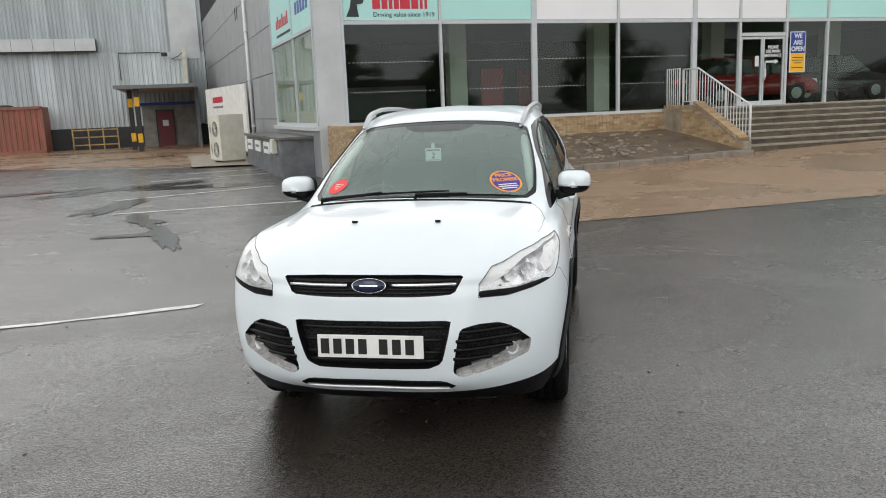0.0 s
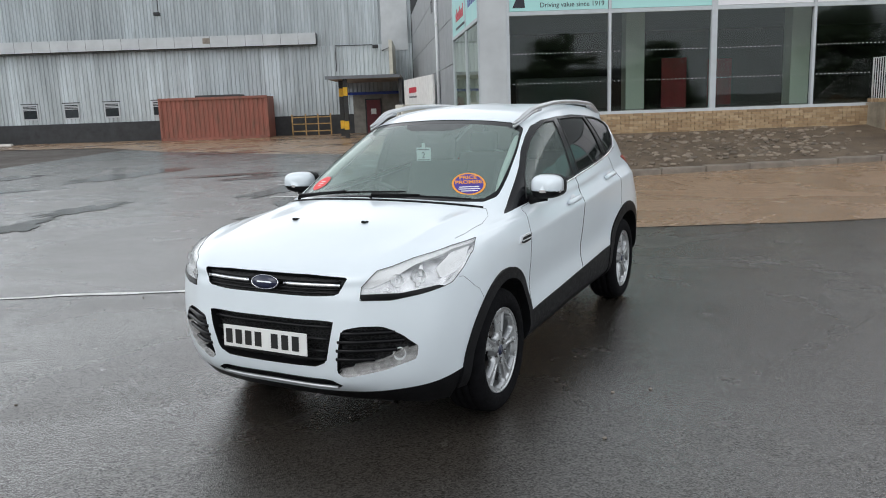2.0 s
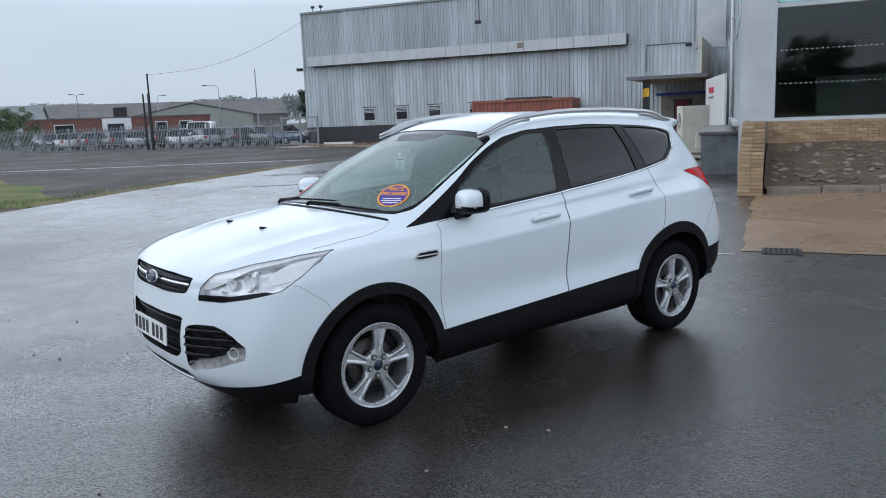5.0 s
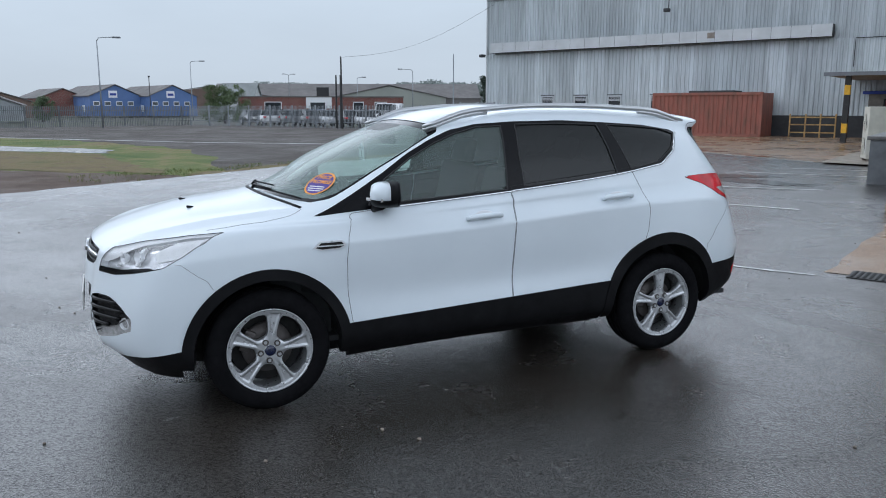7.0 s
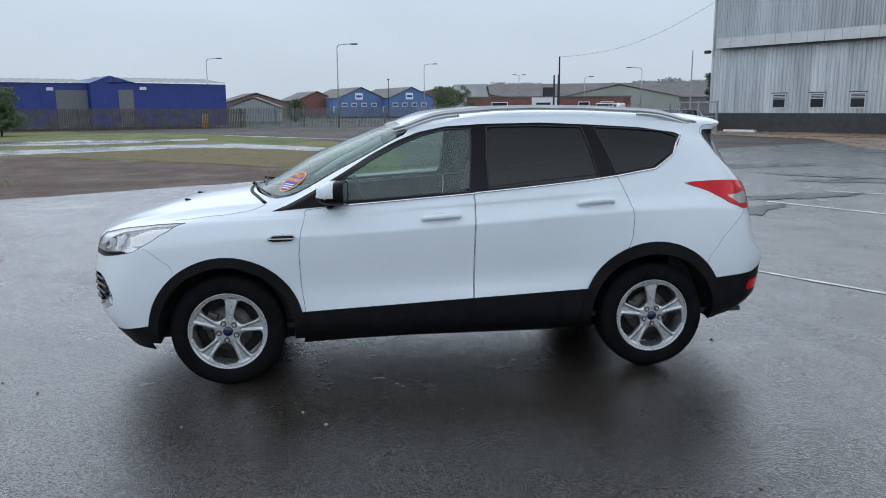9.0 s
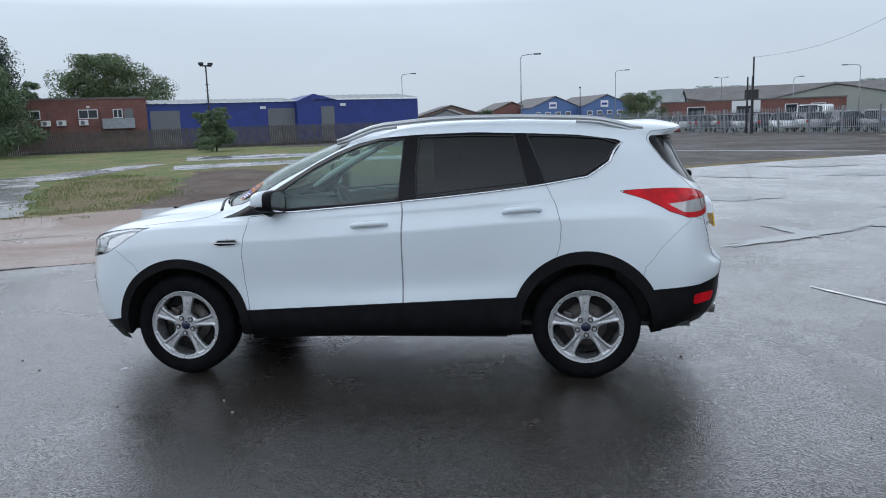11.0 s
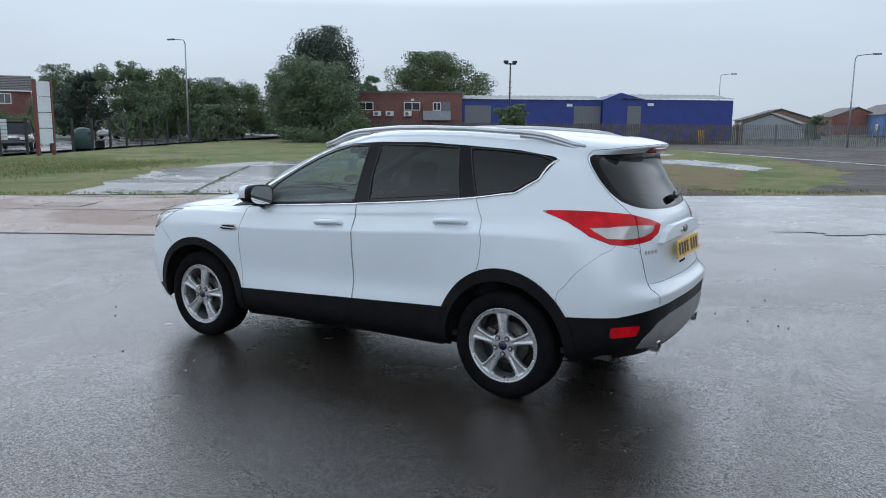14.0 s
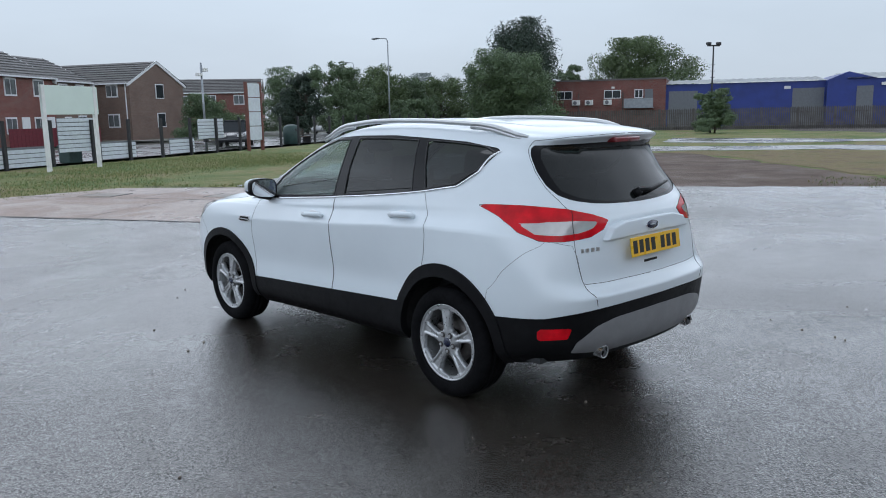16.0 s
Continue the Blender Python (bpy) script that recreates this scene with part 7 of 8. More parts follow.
def wheel(y, sign):
    at = Matrix.Translation((sign * .775, y, .345)) @ (Matrix.Identity(4) if sign > 0 else Matrix.Rotation(math.pi, 4, "Z"))
    at = at @ Matrix.Rotation(radians(-8 if y < 0 else 3), 4, "X")
    tyre = bmesh.new()
    lathe(tyre, [(.234, .085), (.240, .104), (.252, .116), (.28, .121), (.305, .117), (.325, .106), (.338, .09), (.3435, .07), (.344, .052), (.337, .05), (.337, .044), (.3445, .042), (.345, .004), (.338, .003), (.338, -.003), (.345, -.004), (.3445, -.042), (.337, -.044), (.337, -.05), (.344, -.052), (.338, -.09), (.305, -.117), (.26, -.12), (.222, -.09)], 72, "x")
    ob = part("wheel", tyre, "tyre", car, "black road tyre on a silver alloy wheel", smooth=True, at=at)
    rim = bmesh.new()
    lathe(rim, [(.232, .082), (.2395, .098), (.238, .106), (.231, .1045), (.224, .094), (.214, .070), (.208, .0), (.208, -.10), (.215, -.10)], 72, "x")
    part("rim", rim, "alloy", ob, "silver alloy rim", smooth=True)
    for i in range(5):
        turn = Matrix.Rotation(2 * math.pi * i / 5, 4, "X")
        sp = new("spoke", SPOKE)
        sp.parent, sp.matrix_basis = ob, turn
        nut = bmesh.new()
        rod(nut, (.07, 0, .0), (.106, 0, .0), .0125, .0095, 6)
        nut.transform(Matrix.Rotation(2 * math.pi * (i + .5) / 5, 4, "X") @ Matrix.Translation((0, 0, .055)))
        # flat dark ring in place of the shaded hollow round the nut
        seat_ring = bmesh.new()
        lathe(seat_ring, [(.010, .1005), (.018, .1005)], 16, "x")
        seat_ring.transform(Matrix.Rotation(2 * math.pi * (i + .5) / 5, 4, "X") @ Matrix.Translation((0, 0, .055)))
        nut_ob = part("wheel_nut", nut, "satin_silver", ob)
        part("nut_recess", seat_ring, "brake_steel", nut_ob)
    hubm = bmesh.new()
    lathe(hubm, [(.001, .098), (.026, .0975), (.033, .096), (.036, .088), (.05, .080), (.05, .05)], 32, "x")
    part("hub", hubm, "alloy", ob, smooth=True)
    cap = bmesh.new()
    lathe(cap, [(.001, .103), (.026, .102), (.031, .096)], 24, "x")
    part("centre_cap", cap, "badge_blue", ob, "blue wheel centre cap", smooth=True)
    disc = bmesh.new()
    lathe(disc, [(.07, .02), (.14, .02), (.142, .0), (.142, -.01)], 40, "x")
    part("brake_disc", disc, "brake_steel", ob, "worn steel brake disc", smooth=True)
    cal = boxes(((-.02, -.06, .09), (.045, .06, .155)), bevel=.012)
    cal.transform(Matrix.Rotation(radians(75), 4, "X"))
    part("brake_caliper", cal, "brake_steel", ob)
    back = bmesh.new()
    lathe(back, [(.001, -.02), (.2, -.02)], 32, "x")
    part("brake_shield", back, "gap_black", ob)


for y in (-1.345, 1.345):
    for sign in (1, -1):
        wheel(y, sign)

# wheel wells, underbody
for sign in (1, -1):
    for ay, az, inner, outer in ARCHES:
        w = bmesh.new()
        ring = []
        for a in np.linspace(radians(-7), radians(187), 25):
            ring.append([w.verts.new((sign * x, ay + math.cos(a) * (inner + .012), az + math.sin(a) * (inner + .012))) for x in (.895, .55)])
        for p, q in zip(ring, ring[1:]):
            w.faces.new((p[0], p[1], q[1], q[0]))
        w.faces.new([p[1] for p in ring])
        for p in ring:
            p[0].co.x = on_side(p[0].co.y, p[0].co.z, 0, sign).x - sign * .02 if p[0].co.z > .32 else sign * .80
        part("wheel_well", w, "liner_black", car)
# the second, lowest box is added out of view to block light underneath
pan = boxes(((-.56, -2.0, .235), (.56, 1.70, .30)), ((-.5, -1.45, .188), (.5, 1.25, .25)), ((-.76, -.86, .245), (.76, .84, .32)), ((-.60, -2.0, .255), (.60, -1.80, .34)), ((-.60, 1.75, .36), (.60, 1.98, .44)), ((-.30, 1.72, .30), (.30, 1.92, .40)))
part("underbody", pan, "liner_black", car)

# cabin: floor, dash, wheel, seats, trim
lining = shell
mid = skin.P[lining].mean(1)
lining = lining[mid[:, 2] > 1.02]
panel("headlining", lining[skin.P[lining].mean(1)[:, 1] > -.9], "trim_light", "light grey headlining and pillar trim", off=-.03)
for sign, m in ((1, 0), (-1, 1)):
    for tris in (door_f, door_r):
        panel("door_card", tris, "trim_dark", "dark door trim", off=-.05, mirror=m)
floor_pan = boxes(((-.78, -1.0, .33), (.78, 2.0, .36)), ((-.70, -1.3, .36), (.70, -.95, .95)), ((-.62, 1.55, .36), (.62, 1.95, .95)))
part("cabin_floor", floor_pan, "trim_dark", car)
dash = bmesh.new()
prism(dash, [(-1.16, 1.07), (-.72, 1.06), (-.56, 1.0), (-.58, .78), (-.95, .55), (-1.15, .6)], -.72, .72, "x")
bmesh.ops.bevel(dash, geom=dash.edges[:], offset=.03, segments=3, affect="EDGES")
part("dashboard", dash, "trim_dark", car, "dark grey dashboard", smooth=True)
wheel_bm = bmesh.new()
mw = Matrix.Translation((-.37, -.47, 1.0)) @ Matrix.Rotation(radians(-65), 4, "X")
tube(wheel_bm, [(math.cos(a) * .185, math.sin(a) * .185, 0) for a in np.linspace(0, 2 * math.pi, 33)[:-1]], .016, 8, True)
rod(wheel_bm, (-.18, 0, 0), (.18, 0, 0), .018)
rod(wheel_bm, (0, 0, 0), (0, -.18, 0), .018)
bmesh.ops.create_uvsphere(wheel_bm, u_segments=16, v_segments=8, radius=.07, matrix=Matrix.Diagonal((1, 1, .5, 1)))
wheel_bm.transform(mw)
part("steering_wheel", wheel_bm, "trim_dark", car, "dark steering wheel", smooth=True)


def seat(x, y, wide):
    b = bmesh.new()
    box(b, (-wide / 2, -.25, -.09), (wide / 2, .27, .06), .05)
    part("seat_cushion", b, "seat_cloth", car, "dark cloth seat", smooth=True, at=pose(x, y, .66, -6))
    b = bmesh.new()
    box(b, (-wide / 2, -.055, 0), (wide / 2, .06, .60), .05)
    part("seat_back", b, "seat_cloth", car, smooth=True, at=pose(x, y + .24, .68, -14))
    for dx in (0,) if wide < .8 else (-.4, 0, .4):
        b = bmesh.new()
        box(b, (-.13, -.045, .62), (.13, .045, .80), .04)
        part("headrest", b, "seat_cloth", car, smooth=True, at=pose(x + dx, y + .24, .66, -14))


seat(-.37, .02, .5)
seat(.37, .02, .5)
seat(0, .95, 1.25)
rear_view = boxes(((-.12, -.02, -.03), (.12, .02, .03)), bevel=.012)
part("rear_view_mirror", rear_view, "trim_dark", car, at=pose(0, -.33, 1.46, 15))
pod = boxes(((-.10, -.05, -.02), (.10, .06, .02)), bevel=.015)
part("sensor_pod", pod, "trim_dark", car, at=pose(0, -.40, 1.50, 25))

# pale trim on the windscreen pillars, seen through the glass
for sign in (1, -1):
    pts = [skin.at(3.62 - .12 * max(0, k - 9.2), k) for k in np.linspace(8.42, 9.72, 12)]
    trim = tube(bmesh.new(), [Vector((p - n * .045) * (sign, 1, 1)) for p, n in pts], [.016, .022, .026, .028, .028, .028, .028, .028, .028, .028, .026, .022], 10)
    part("pillar_trim", trim, "trim_pale", car, "pale windscreen pillar trim", smooth=True)

# stickers inside the windscreen
def sticker(x, y, z, out=.0005):
    s, k = skin.find(abs(x), y, z, near=(0, 4.2, 8, 10.2))
    p, n = skin.at(s, k)
    sg = 1 if x >= 0 else -1
    p, n = Vector(p * (sg, 1, 1)), Vector(n * (sg, 1, 1)).normalized()
    right = Vector((0, 0, 1)).cross(n).normalized()
    up = n.cross(right)
    m = Matrix((right, up, n)).transposed().to_4x4()
    m.translation = p + n * out
    return m


def disc(name, m, radius, lift, material, label="", parent=None, squash=1.0):
    bm = bmesh.new()
    bmesh.ops.create_circle(bm, cap_ends=True, segments=32, radius=radius)
    bm.transform(m @ Matrix.Translation((0, 0, lift)) @ Matrix.Diagonal((1, squash, 1, 1)))
    return part(name, bm, material, parent or car, label)


m = sticker(.53, -.965, 1.252)
price = disc("price_sticker", m, .102, .001, "sign_orange", "round orange and blue price sticker")
disc("sticker_face", m, .089, .002, "sticker_violet", "", price)
lettering("sticker_words", "PRICE\nPROMISE", .042, m @ Matrix.Translation((0, .035, .0028)), "sign_orange", price, .0002, .0012)
for i, w in enumerate((.12, .13, .10)):
    b = boxes(((-w / 2, -.032 - i * .018, .0026), (w / 2, -.024 - i * .018, .003)))
    b.transform(m)
    part("sticker_line", b, "plate_white", price)
m = sticker(-.57, -.97, 1.250)
red = disc("red_sticker", m, .07, .001, "sticker_red", "round red sticker with pale lines")
for i, w in enumerate((.07, .06, .03)):
    b = boxes(((-w / 2, .014 - i * .02, .0015), (w / 2, .020 - i * .02, .002)))
    b.transform(m)
    part("sticker_line", b, "plate_white", red)
m = pose(-.017, -.508, 1.368, 90)
card = part("paper_card", boxes(((-.054, -.044, -.001), (.054, .044, .001)), bevel=.0004), "card_mint", car, "pale paper card hanging in the windscreen", at=m)
lettering("card_number", "2", .055, pose(0, -.008, .0022), "mark_black", card, .0003)
part("card_line", boxes(((-.045, .026, .001), (.045, .034, .002)), ((-.045, -.038, .001), (.045, -.034, .002))), "mark_black", card)
part("card_hook", boxes(((-.012, .044, -.001), (.012, .075, .001))), "card_mint", card)
# ---- beyond the yard: fences, sheds, houses, trees, lamps ----
def tree(name, u, v, high, wide, leaf, label, seed, low=.15, leaves=2600, size=.34, conifer=False, trunk=.18, lumps=9):
    """A tapered trunk with limbs under a crown of many small leaves, set on clumps upon clumps."""
    rnd, gen = random.Random(seed), np.random.default_rng(seed)
    ob = thing(name, YARD @ pose(u, v, 0), label, "bush" if "bush" in name or "hedge" in name else "tree")
    bole = bmesh.new()
    tube(bole, [(0, 0, -.05), (rnd.uniform(-.1, .1), rnd.uniform(-.1, .1), high * .3), (rnd.uniform(-.2, .2), rnd.uniform(-.2, .2), high * .75)], [trunk, trunk * .75, trunk * .25], 8)
    clumps = []
    for i in range(lumps):
        t = low + (.86 - low) * (i + rnd.random()) / lumps
        reach = wide / 2 * (math.sin(math.pi * min(1, .3 + t * .6)) if conifer else math.sin(math.pi * min(1, .2 + t * .78)) ** .6) * rnd.uniform(.3, .78)
        a = i * 2.4 + rnd.uniform(-.6, .6)
        r = (wide * .17 + rnd.uniform(0, wide * .09)) * (1.2 - .5 * t)
        c = Vector((math.cos(a) * reach, math.sin(a) * reach, t * high))
        tube(bole, [(0, 0, t * high * .6), (c.x * .5, c.y * .5, t * high * .85), c], [trunk * .4, trunk * .25, trunk * .1], 5)
        clumps.append((c, r))
    clumps.append((Vector((0, 0, high * .72)), wide * .22))
    part("trunk", bole, "bark", ob, smooth=True)
    spots = []
    for c, r in clumps:
        for _ in range(13):
            d = Vector((rnd.gauss(0, 1), rnd.gauss(0, 1), rnd.gauss(0, 1) + .25)).normalized()
            spots.append((*(c + d * r * rnd.uniform(.45, .95)), r * rnd.uniform(.28, .55), 2.2 if conifer else .8))
    spots = np.array(spots)
    count, size = int(leaves * 11), size * .34
    pick = spots[gen.choice(len(spots), count, p=spots[:, 3] ** 2 / (spots[:, 3] ** 2).sum())]
    d = gen.normal(size=(count, 3))
    d /= np.linalg.norm(d, axis=1, keepdims=True)
    p = pick[:, :3] + d * np.stack([np.ones(count), np.ones(count), pick[:, 4]], 1) * (pick[:, 3] * gen.uniform(.35, 1.12, count) ** .6)[:, None]
    p[:, 2] = np.where(p[:, 2] > high, high - gen.uniform(0, .5, count), p[:, 2])
    keep = p[:, 2] > .12
    p, d, count = p[keep], d[keep], int(keep.sum())
    a = gen.normal(size=(count, 3))
    a -= d * (a * d).sum(1, keepdims=True) * .6
    a /= np.linalg.norm(a, axis=1, keepdims=True)
    b = np.cross(a, d)
    b /= np.linalg.norm(b, axis=1, keepdims=True) + 1e-9
    k = (size * gen.uniform(.5, 1.2, count))[:, None]
    corners = np.stack([p - a * k, p - b * k * .55 + d * k * .2, p + a * k, p + b * k * .55 - d * k * .1], 1)
    me = bpy.data.meshes.new("crown")
    me.vertices.add(count * 4)
    me.vertices.foreach_set("co", corners.astype(np.float32).ravel())
    me.loops.add(count * 4)
    me.loops.foreach_set("vertex_index", np.arange(count * 4, dtype=np.int32))
    me.polygons.add(count)
    me.polygons.foreach_set("loop_start", np.arange(0, count * 4, 4, dtype=np.int32))
    me.materials.append(MATS[leaf])
    me.update(calc_edges=True)
    crown = new("crown", me)
    crown.parent = ob
    return ob


def lamp_post(u, v, high, arm, turn, label="tall grey street lamp with a short arm", name="street_lamp", both=False):
    ob = thing(name, YARD @ pose(u, v, 0, 0, 0, turn), label, "lamp post")
    part("pole", rod(bmesh.new(), (0, 0, 0), (0, 0, high - .3), .075, .045, 8), "galvanised", ob, smooth=True)
    part("arm", tube(bmesh.new(), [(0, 0, high - .3), (.15, 0, high - .05), (.6, 0, high), (arm, 0, high + .05)], [.042, .04, .036, .034], 6), "galvanised", ob, smooth=True)
    part("lantern", boxes(((arm - .1, -.12, high - .03), (arm + .55, .12, high + .1)), bevel=.04), "shutter_grey", ob, smooth=True)
    return ob


def flood_post(u, v, high, turn=0):
    ob = thing("floodlight_pole", YARD @ pose(u, v, 0, 0, 0, turn), "dark pole with two floodlights on top", "floodlight")
    part("pole", rod(bmesh.new(), (0, 0, 0), (0, 0, high), .075, .055, 8), "post_black", ob, smooth=True)
    part("crossbar", boxes(((-.05, -.5, high - .1), (.05, .5, high))), "post_black", ob)
    for y in (-.4, .4):
        part("floodlight", boxes(((-.13, y - .16, high), (.13, y + .16, high + .2)), bevel=.04), "post_black", ob)
    for k in range(7):
        part("step_iron", boxes(((-.02, -.18, high * .35 + k * .45), (.02, .18, high * .35 + k * .45 + .03))), "post_black", ob)
    return ob


def palisade(u0, v0, u1, v1, high, material, label, gap=.155, wide=.11):
    """Steel palisade fence between two points."""
    long = math.hypot(u1 - u0, v1 - v0)
    ob = thing("palisade_fence", YARD @ pose(u0, v0, 0, 0, 0, math.degrees(math.atan2(v1 - v0, u1 - u0))), label, "fence")
    pales = bmesh.new()
    x, i = 0.0, 0
    rnd = random.Random(int(long * 10))
    while x < long:
        h = high + rnd.uniform(-.03, .03)
        v = [pales.verts.new(p) for p in ((x, 0, .0), (x + wide / 2, -.025, .0), (x + wide, 0, .0), (x, 0, h - .1), (x + wide / 2, -.025, h), (x + wide, 0, h - .1))]
        pales.faces.new((v[0], v[1], v[4], v[3]))
        pales.faces.new((v[1], v[2], v[5], v[4]))
        x += gap
    tagged(part("paling", pales, material, ob), kind="stuff")
    for z in (.45, high - .45):
        part("rail", boxes(((0, .0, z), (long, .05, z + .05))), material, ob)
    for k in range(int(long / 2.75) + 1):
        part("post", boxes(((k * 2.75, .02, 0), (k * 2.75 + .1, .12, high))), material, ob)
    return ob


palisade(-65, -15.0, -65, 24, 1.82, "fence_brown", "weathered brown steel palisade fence")
palisade(-65, 24, -62, 41, 1.85, "fence_grey", "grey steel palisade fence", .15, .07)
palisade(-62, 41, -31.0, 42.5, 1.9, "galvanised", "galvanised steel palisade fence before parked cars", .15, .05)
gate = thing("yard_gate", YARD @ pose(-31.0, 42.6, 0), "galvanised mesh gate beside the warehouse", "gate")
for x in (0, 1.55, 3.0):
    part("gate_post", boxes(((x, 0, 0), (x + .12, .12, 2.1))), "galvanised", gate)
for x0, x1 in ((.12, 1.55), (1.67, 3.0)):
    leaf = part("gate_leaf", boxes(((x0, .03, 1.95), (x1, .08, 2.05))), "galvanised", gate)
    for z in (.1, 1.0):
        part("gate_bar", boxes(((x0, .03, z), (x1, .08, z + .07))), "galvanised", leaf)
    wires = bmesh.new()
    for k in range(int((x1 - x0) / .1)):
        rod(wires, (x0 + k * .1, .055, .1), (x0 + k * .1, .055, 2.0), .008, n=4)
    part("gate_mesh", wires, "galvanised", leaf)

def terrace(u, v, long, deep, eaves, ridge, turn, wall_mat, label, wins, doors=(), gable_wins=()):
    """A two-storey house with a tiled gable roof; local x runs along its front, which faces +y."""
    ob = thing("house", YARD @ pose(u, v, 0, 0, 0, turn), label, "house")
    part("wall", prism(bmesh.new(), [(-deep, 0), (0, 0), (0, eaves), (-deep / 2, ridge), (-deep, eaves)], 0, long, "x"), wall_mat, ob)
    for s, y in ((1, 0), (-1, -deep)):
        r = bmesh.new()
        rows_n, chain = 9, []
        for k in range(rows_n + 1):  # stepped courses of tiles
            t0 = k / rows_n
            yk, zk = y + s * .3 + (-deep / 2 - y - s * .3) * t0, eaves - .12 + (ridge + .22 - eaves) * t0
            chain += [(yk, zk), (yk, zk + .06)] if k < rows_n else [(yk, zk)]
        ends = [[r.verts.new((x, yk, zk)) for yk, zk in chain] for x in (-.15, long + .15)]
        for k in range(len(chain) - 1):
            r.faces.new((ends[0][k], ends[1][k], ends[1][k + 1], ends[0][k + 1]))
        part("roof", r, "roof_tile", ob, "dark tiled roof")
    for x in (-.12, long):
        part("bargeboard", prism(bmesh.new(), [(.3, eaves - .15), (-deep / 2, ridge + .15), (-deep - .3, eaves - .15), (-deep - .3, eaves - .4), (-deep / 2, ridge - .1), (.3, eaves - .4)], x, x + .12, "x"), "upvc", ob)
    part("gutter", boxes(((-.1, .2, eaves - .2), (long + .1, .35, eaves - .08))), "upvc", ob)
    for x, z, w, h in wins:
        f2 = part("window", boxes(((x, -.02, z), (x + w, .07, z + h))), "upvc", ob, "white framed window")
        for k in range(2):
            part("pane", boxes(((x + .10 + k * (w / 2 - .05), .07, z + .12), (x + (k + 1) * (w / 2 - .05) + .04, .085, z + h - .12))), "pane_house", f2)
    for x, w in doors:
        part("front_door", boxes(((x, -.02, 0), (x + w, .06, 2.1))), "upvc", ob)
    for side_x, y, z, w, h in gable_wins:
        f2 = part("window", boxes(((side_x - .07, y, z), (side_x + .07, y + w, z + h))), "upvc", ob, "white framed window")
        part("pane", boxes(((side_x - .09, y + .08, z + .08), (side_x + .09, y + w - .08, z + h - .08))), "pane_dark", f2)
    return ob


# ---- blue shed and brick office ----
SH = -81.0
shed = thing("blue_shed", YARD.copy(), "long royal-blue industrial shed with grey shutters", "shed")
part("long_wall", boxes(((SH - 12, -1.4, 0), (SH, 14.1, 4.35))), "blue_wall", shed)
g = prism(bmesh.new(), [(13.9, 0), (27.7, 0), (27.7, 4.35), (18.3, 4.4), (15.75, 5.1), (13.9, 4.35)], SH - 14, SH + 1.2, "x")
part("gable_wall", g, "blue_wall", shed)


def sheet_roof(y0, y1, x0, x1, z0, z1):
    bm = bmesh.new()
    xs = np.arange(y0, y1, .42)
    a = [bm.verts.new((x0, y, z0 + (.06 if i % 2 else 0))) for i, y in enumerate(xs)]
    b = [bm.verts.new((x1, y, z1 + (.06 if i % 2 else 0))) for i, y in enumerate(xs)]
    for k in range(len(xs) - 1):
        bm.faces.new((a[k], a[k + 1], b[k + 1], b[k]))
    return bm


part("roof", sheet_roof(-1.6, 14.2, SH + .3, SH - 8, 4.35, 5.0), "roof_sheet", shed, "grey corrugated roof")
part("roof", sheet_roof(15.6, 28.0, SH + 1.5, SH - 7, 4.45, 5.2), "roof_sheet", shed, "grey corrugated roof")
for y0, y1 in ((-1.1, 1.8), (10.9, 13.8)):
    s = part("roller_shutter", boxes(((SH - .02, y0, 0), (SH + .05, y1, 3.65))), "shutter_grey", shed, "grey roller shutter")
    for k in range(10):
        part("shutter_slat", boxes(((SH + .05, y0, k * .36 + .02), (SH + .065, y1, k * .36 + .06))), "shutter_grey", s)
part("side_door", boxes(((SH + 1.15, 16.5, 0), (SH + 1.24, 17.95, 3.7))), "shutter_grey", shed)
part("security_lamp", boxes(((SH + 1.2, 18.6, 3.7), (SH + 1.5, 19.2, 4.0))), "white_paint", shed)
part("wall_notice", boxes(((SH + .02, 10.1, 3.6), (SH + .1, 10.7, 3.9))), "white_paint", shed)
for y in (20.5,):
    part("hydrant_post", boxes(((SH + 14.5, y, 0), (SH + 14.7, y + .5, 1.3))), "hazard_yellow", shed)
office = thing("brick_office", YARD.copy(), "two-storey flat-roofed red brick office with white windows", "office")
part("wall", boxes(((SH - 9, -13.4, 0), (SH + .4, -1.4, 4.95))), "brick_red", office)
part("parapet", boxes(((SH - 9.1, -13.5, 4.95), (SH + .5, -1.35, 5.12))), "roof_far", office)
for y0, y1 in ((-12.9, -11.2), (-7.8, -6.0), (-4.6, -3.7)):
    w = part("window", boxes(((SH + .38, y0, 3.05), (SH + .5, y1, 3.95))), "upvc", office, "white framed window")
    m = (y0 + y1) / 2
    for a, b in ((y0 + .08, m - .04), (m + .04, y1 - .08)):
        part("pane", boxes(((SH + .49, a, 3.13), (SH + .515, b, 3.87))), "pane_dark", w)
part("fire_door", boxes(((SH + .38, -3.55, 2.1), (SH + .48, -2.7, 3.95))), "shutter_grey", office)
stair = part("fire_stair", boxes(((SH + .4, -5.6, 2.0), (SH + 1.6, -2.6, 2.1)), ((SH + 1.5, -5.6, 2.1), (SH + 1.56, -2.6, 3.0))), "galvanised", office, "grey steel fire escape")
for y in (-11.0, -9.6, -7.6):
    a = part("air_unit", boxes(((SH + .4, y - .2, 2.4), (SH + .8, y + .65, 2.95)), bevel=.03), "white_paint", office, "white air-conditioning unit")
    part("unit_fan", lathe(bmesh.new(), [(.001, 0), (.2, 0)], 16, "x"), "shutter_grey", a, at=Matrix.Translation((SH + .81, y + .15, 2.67)))
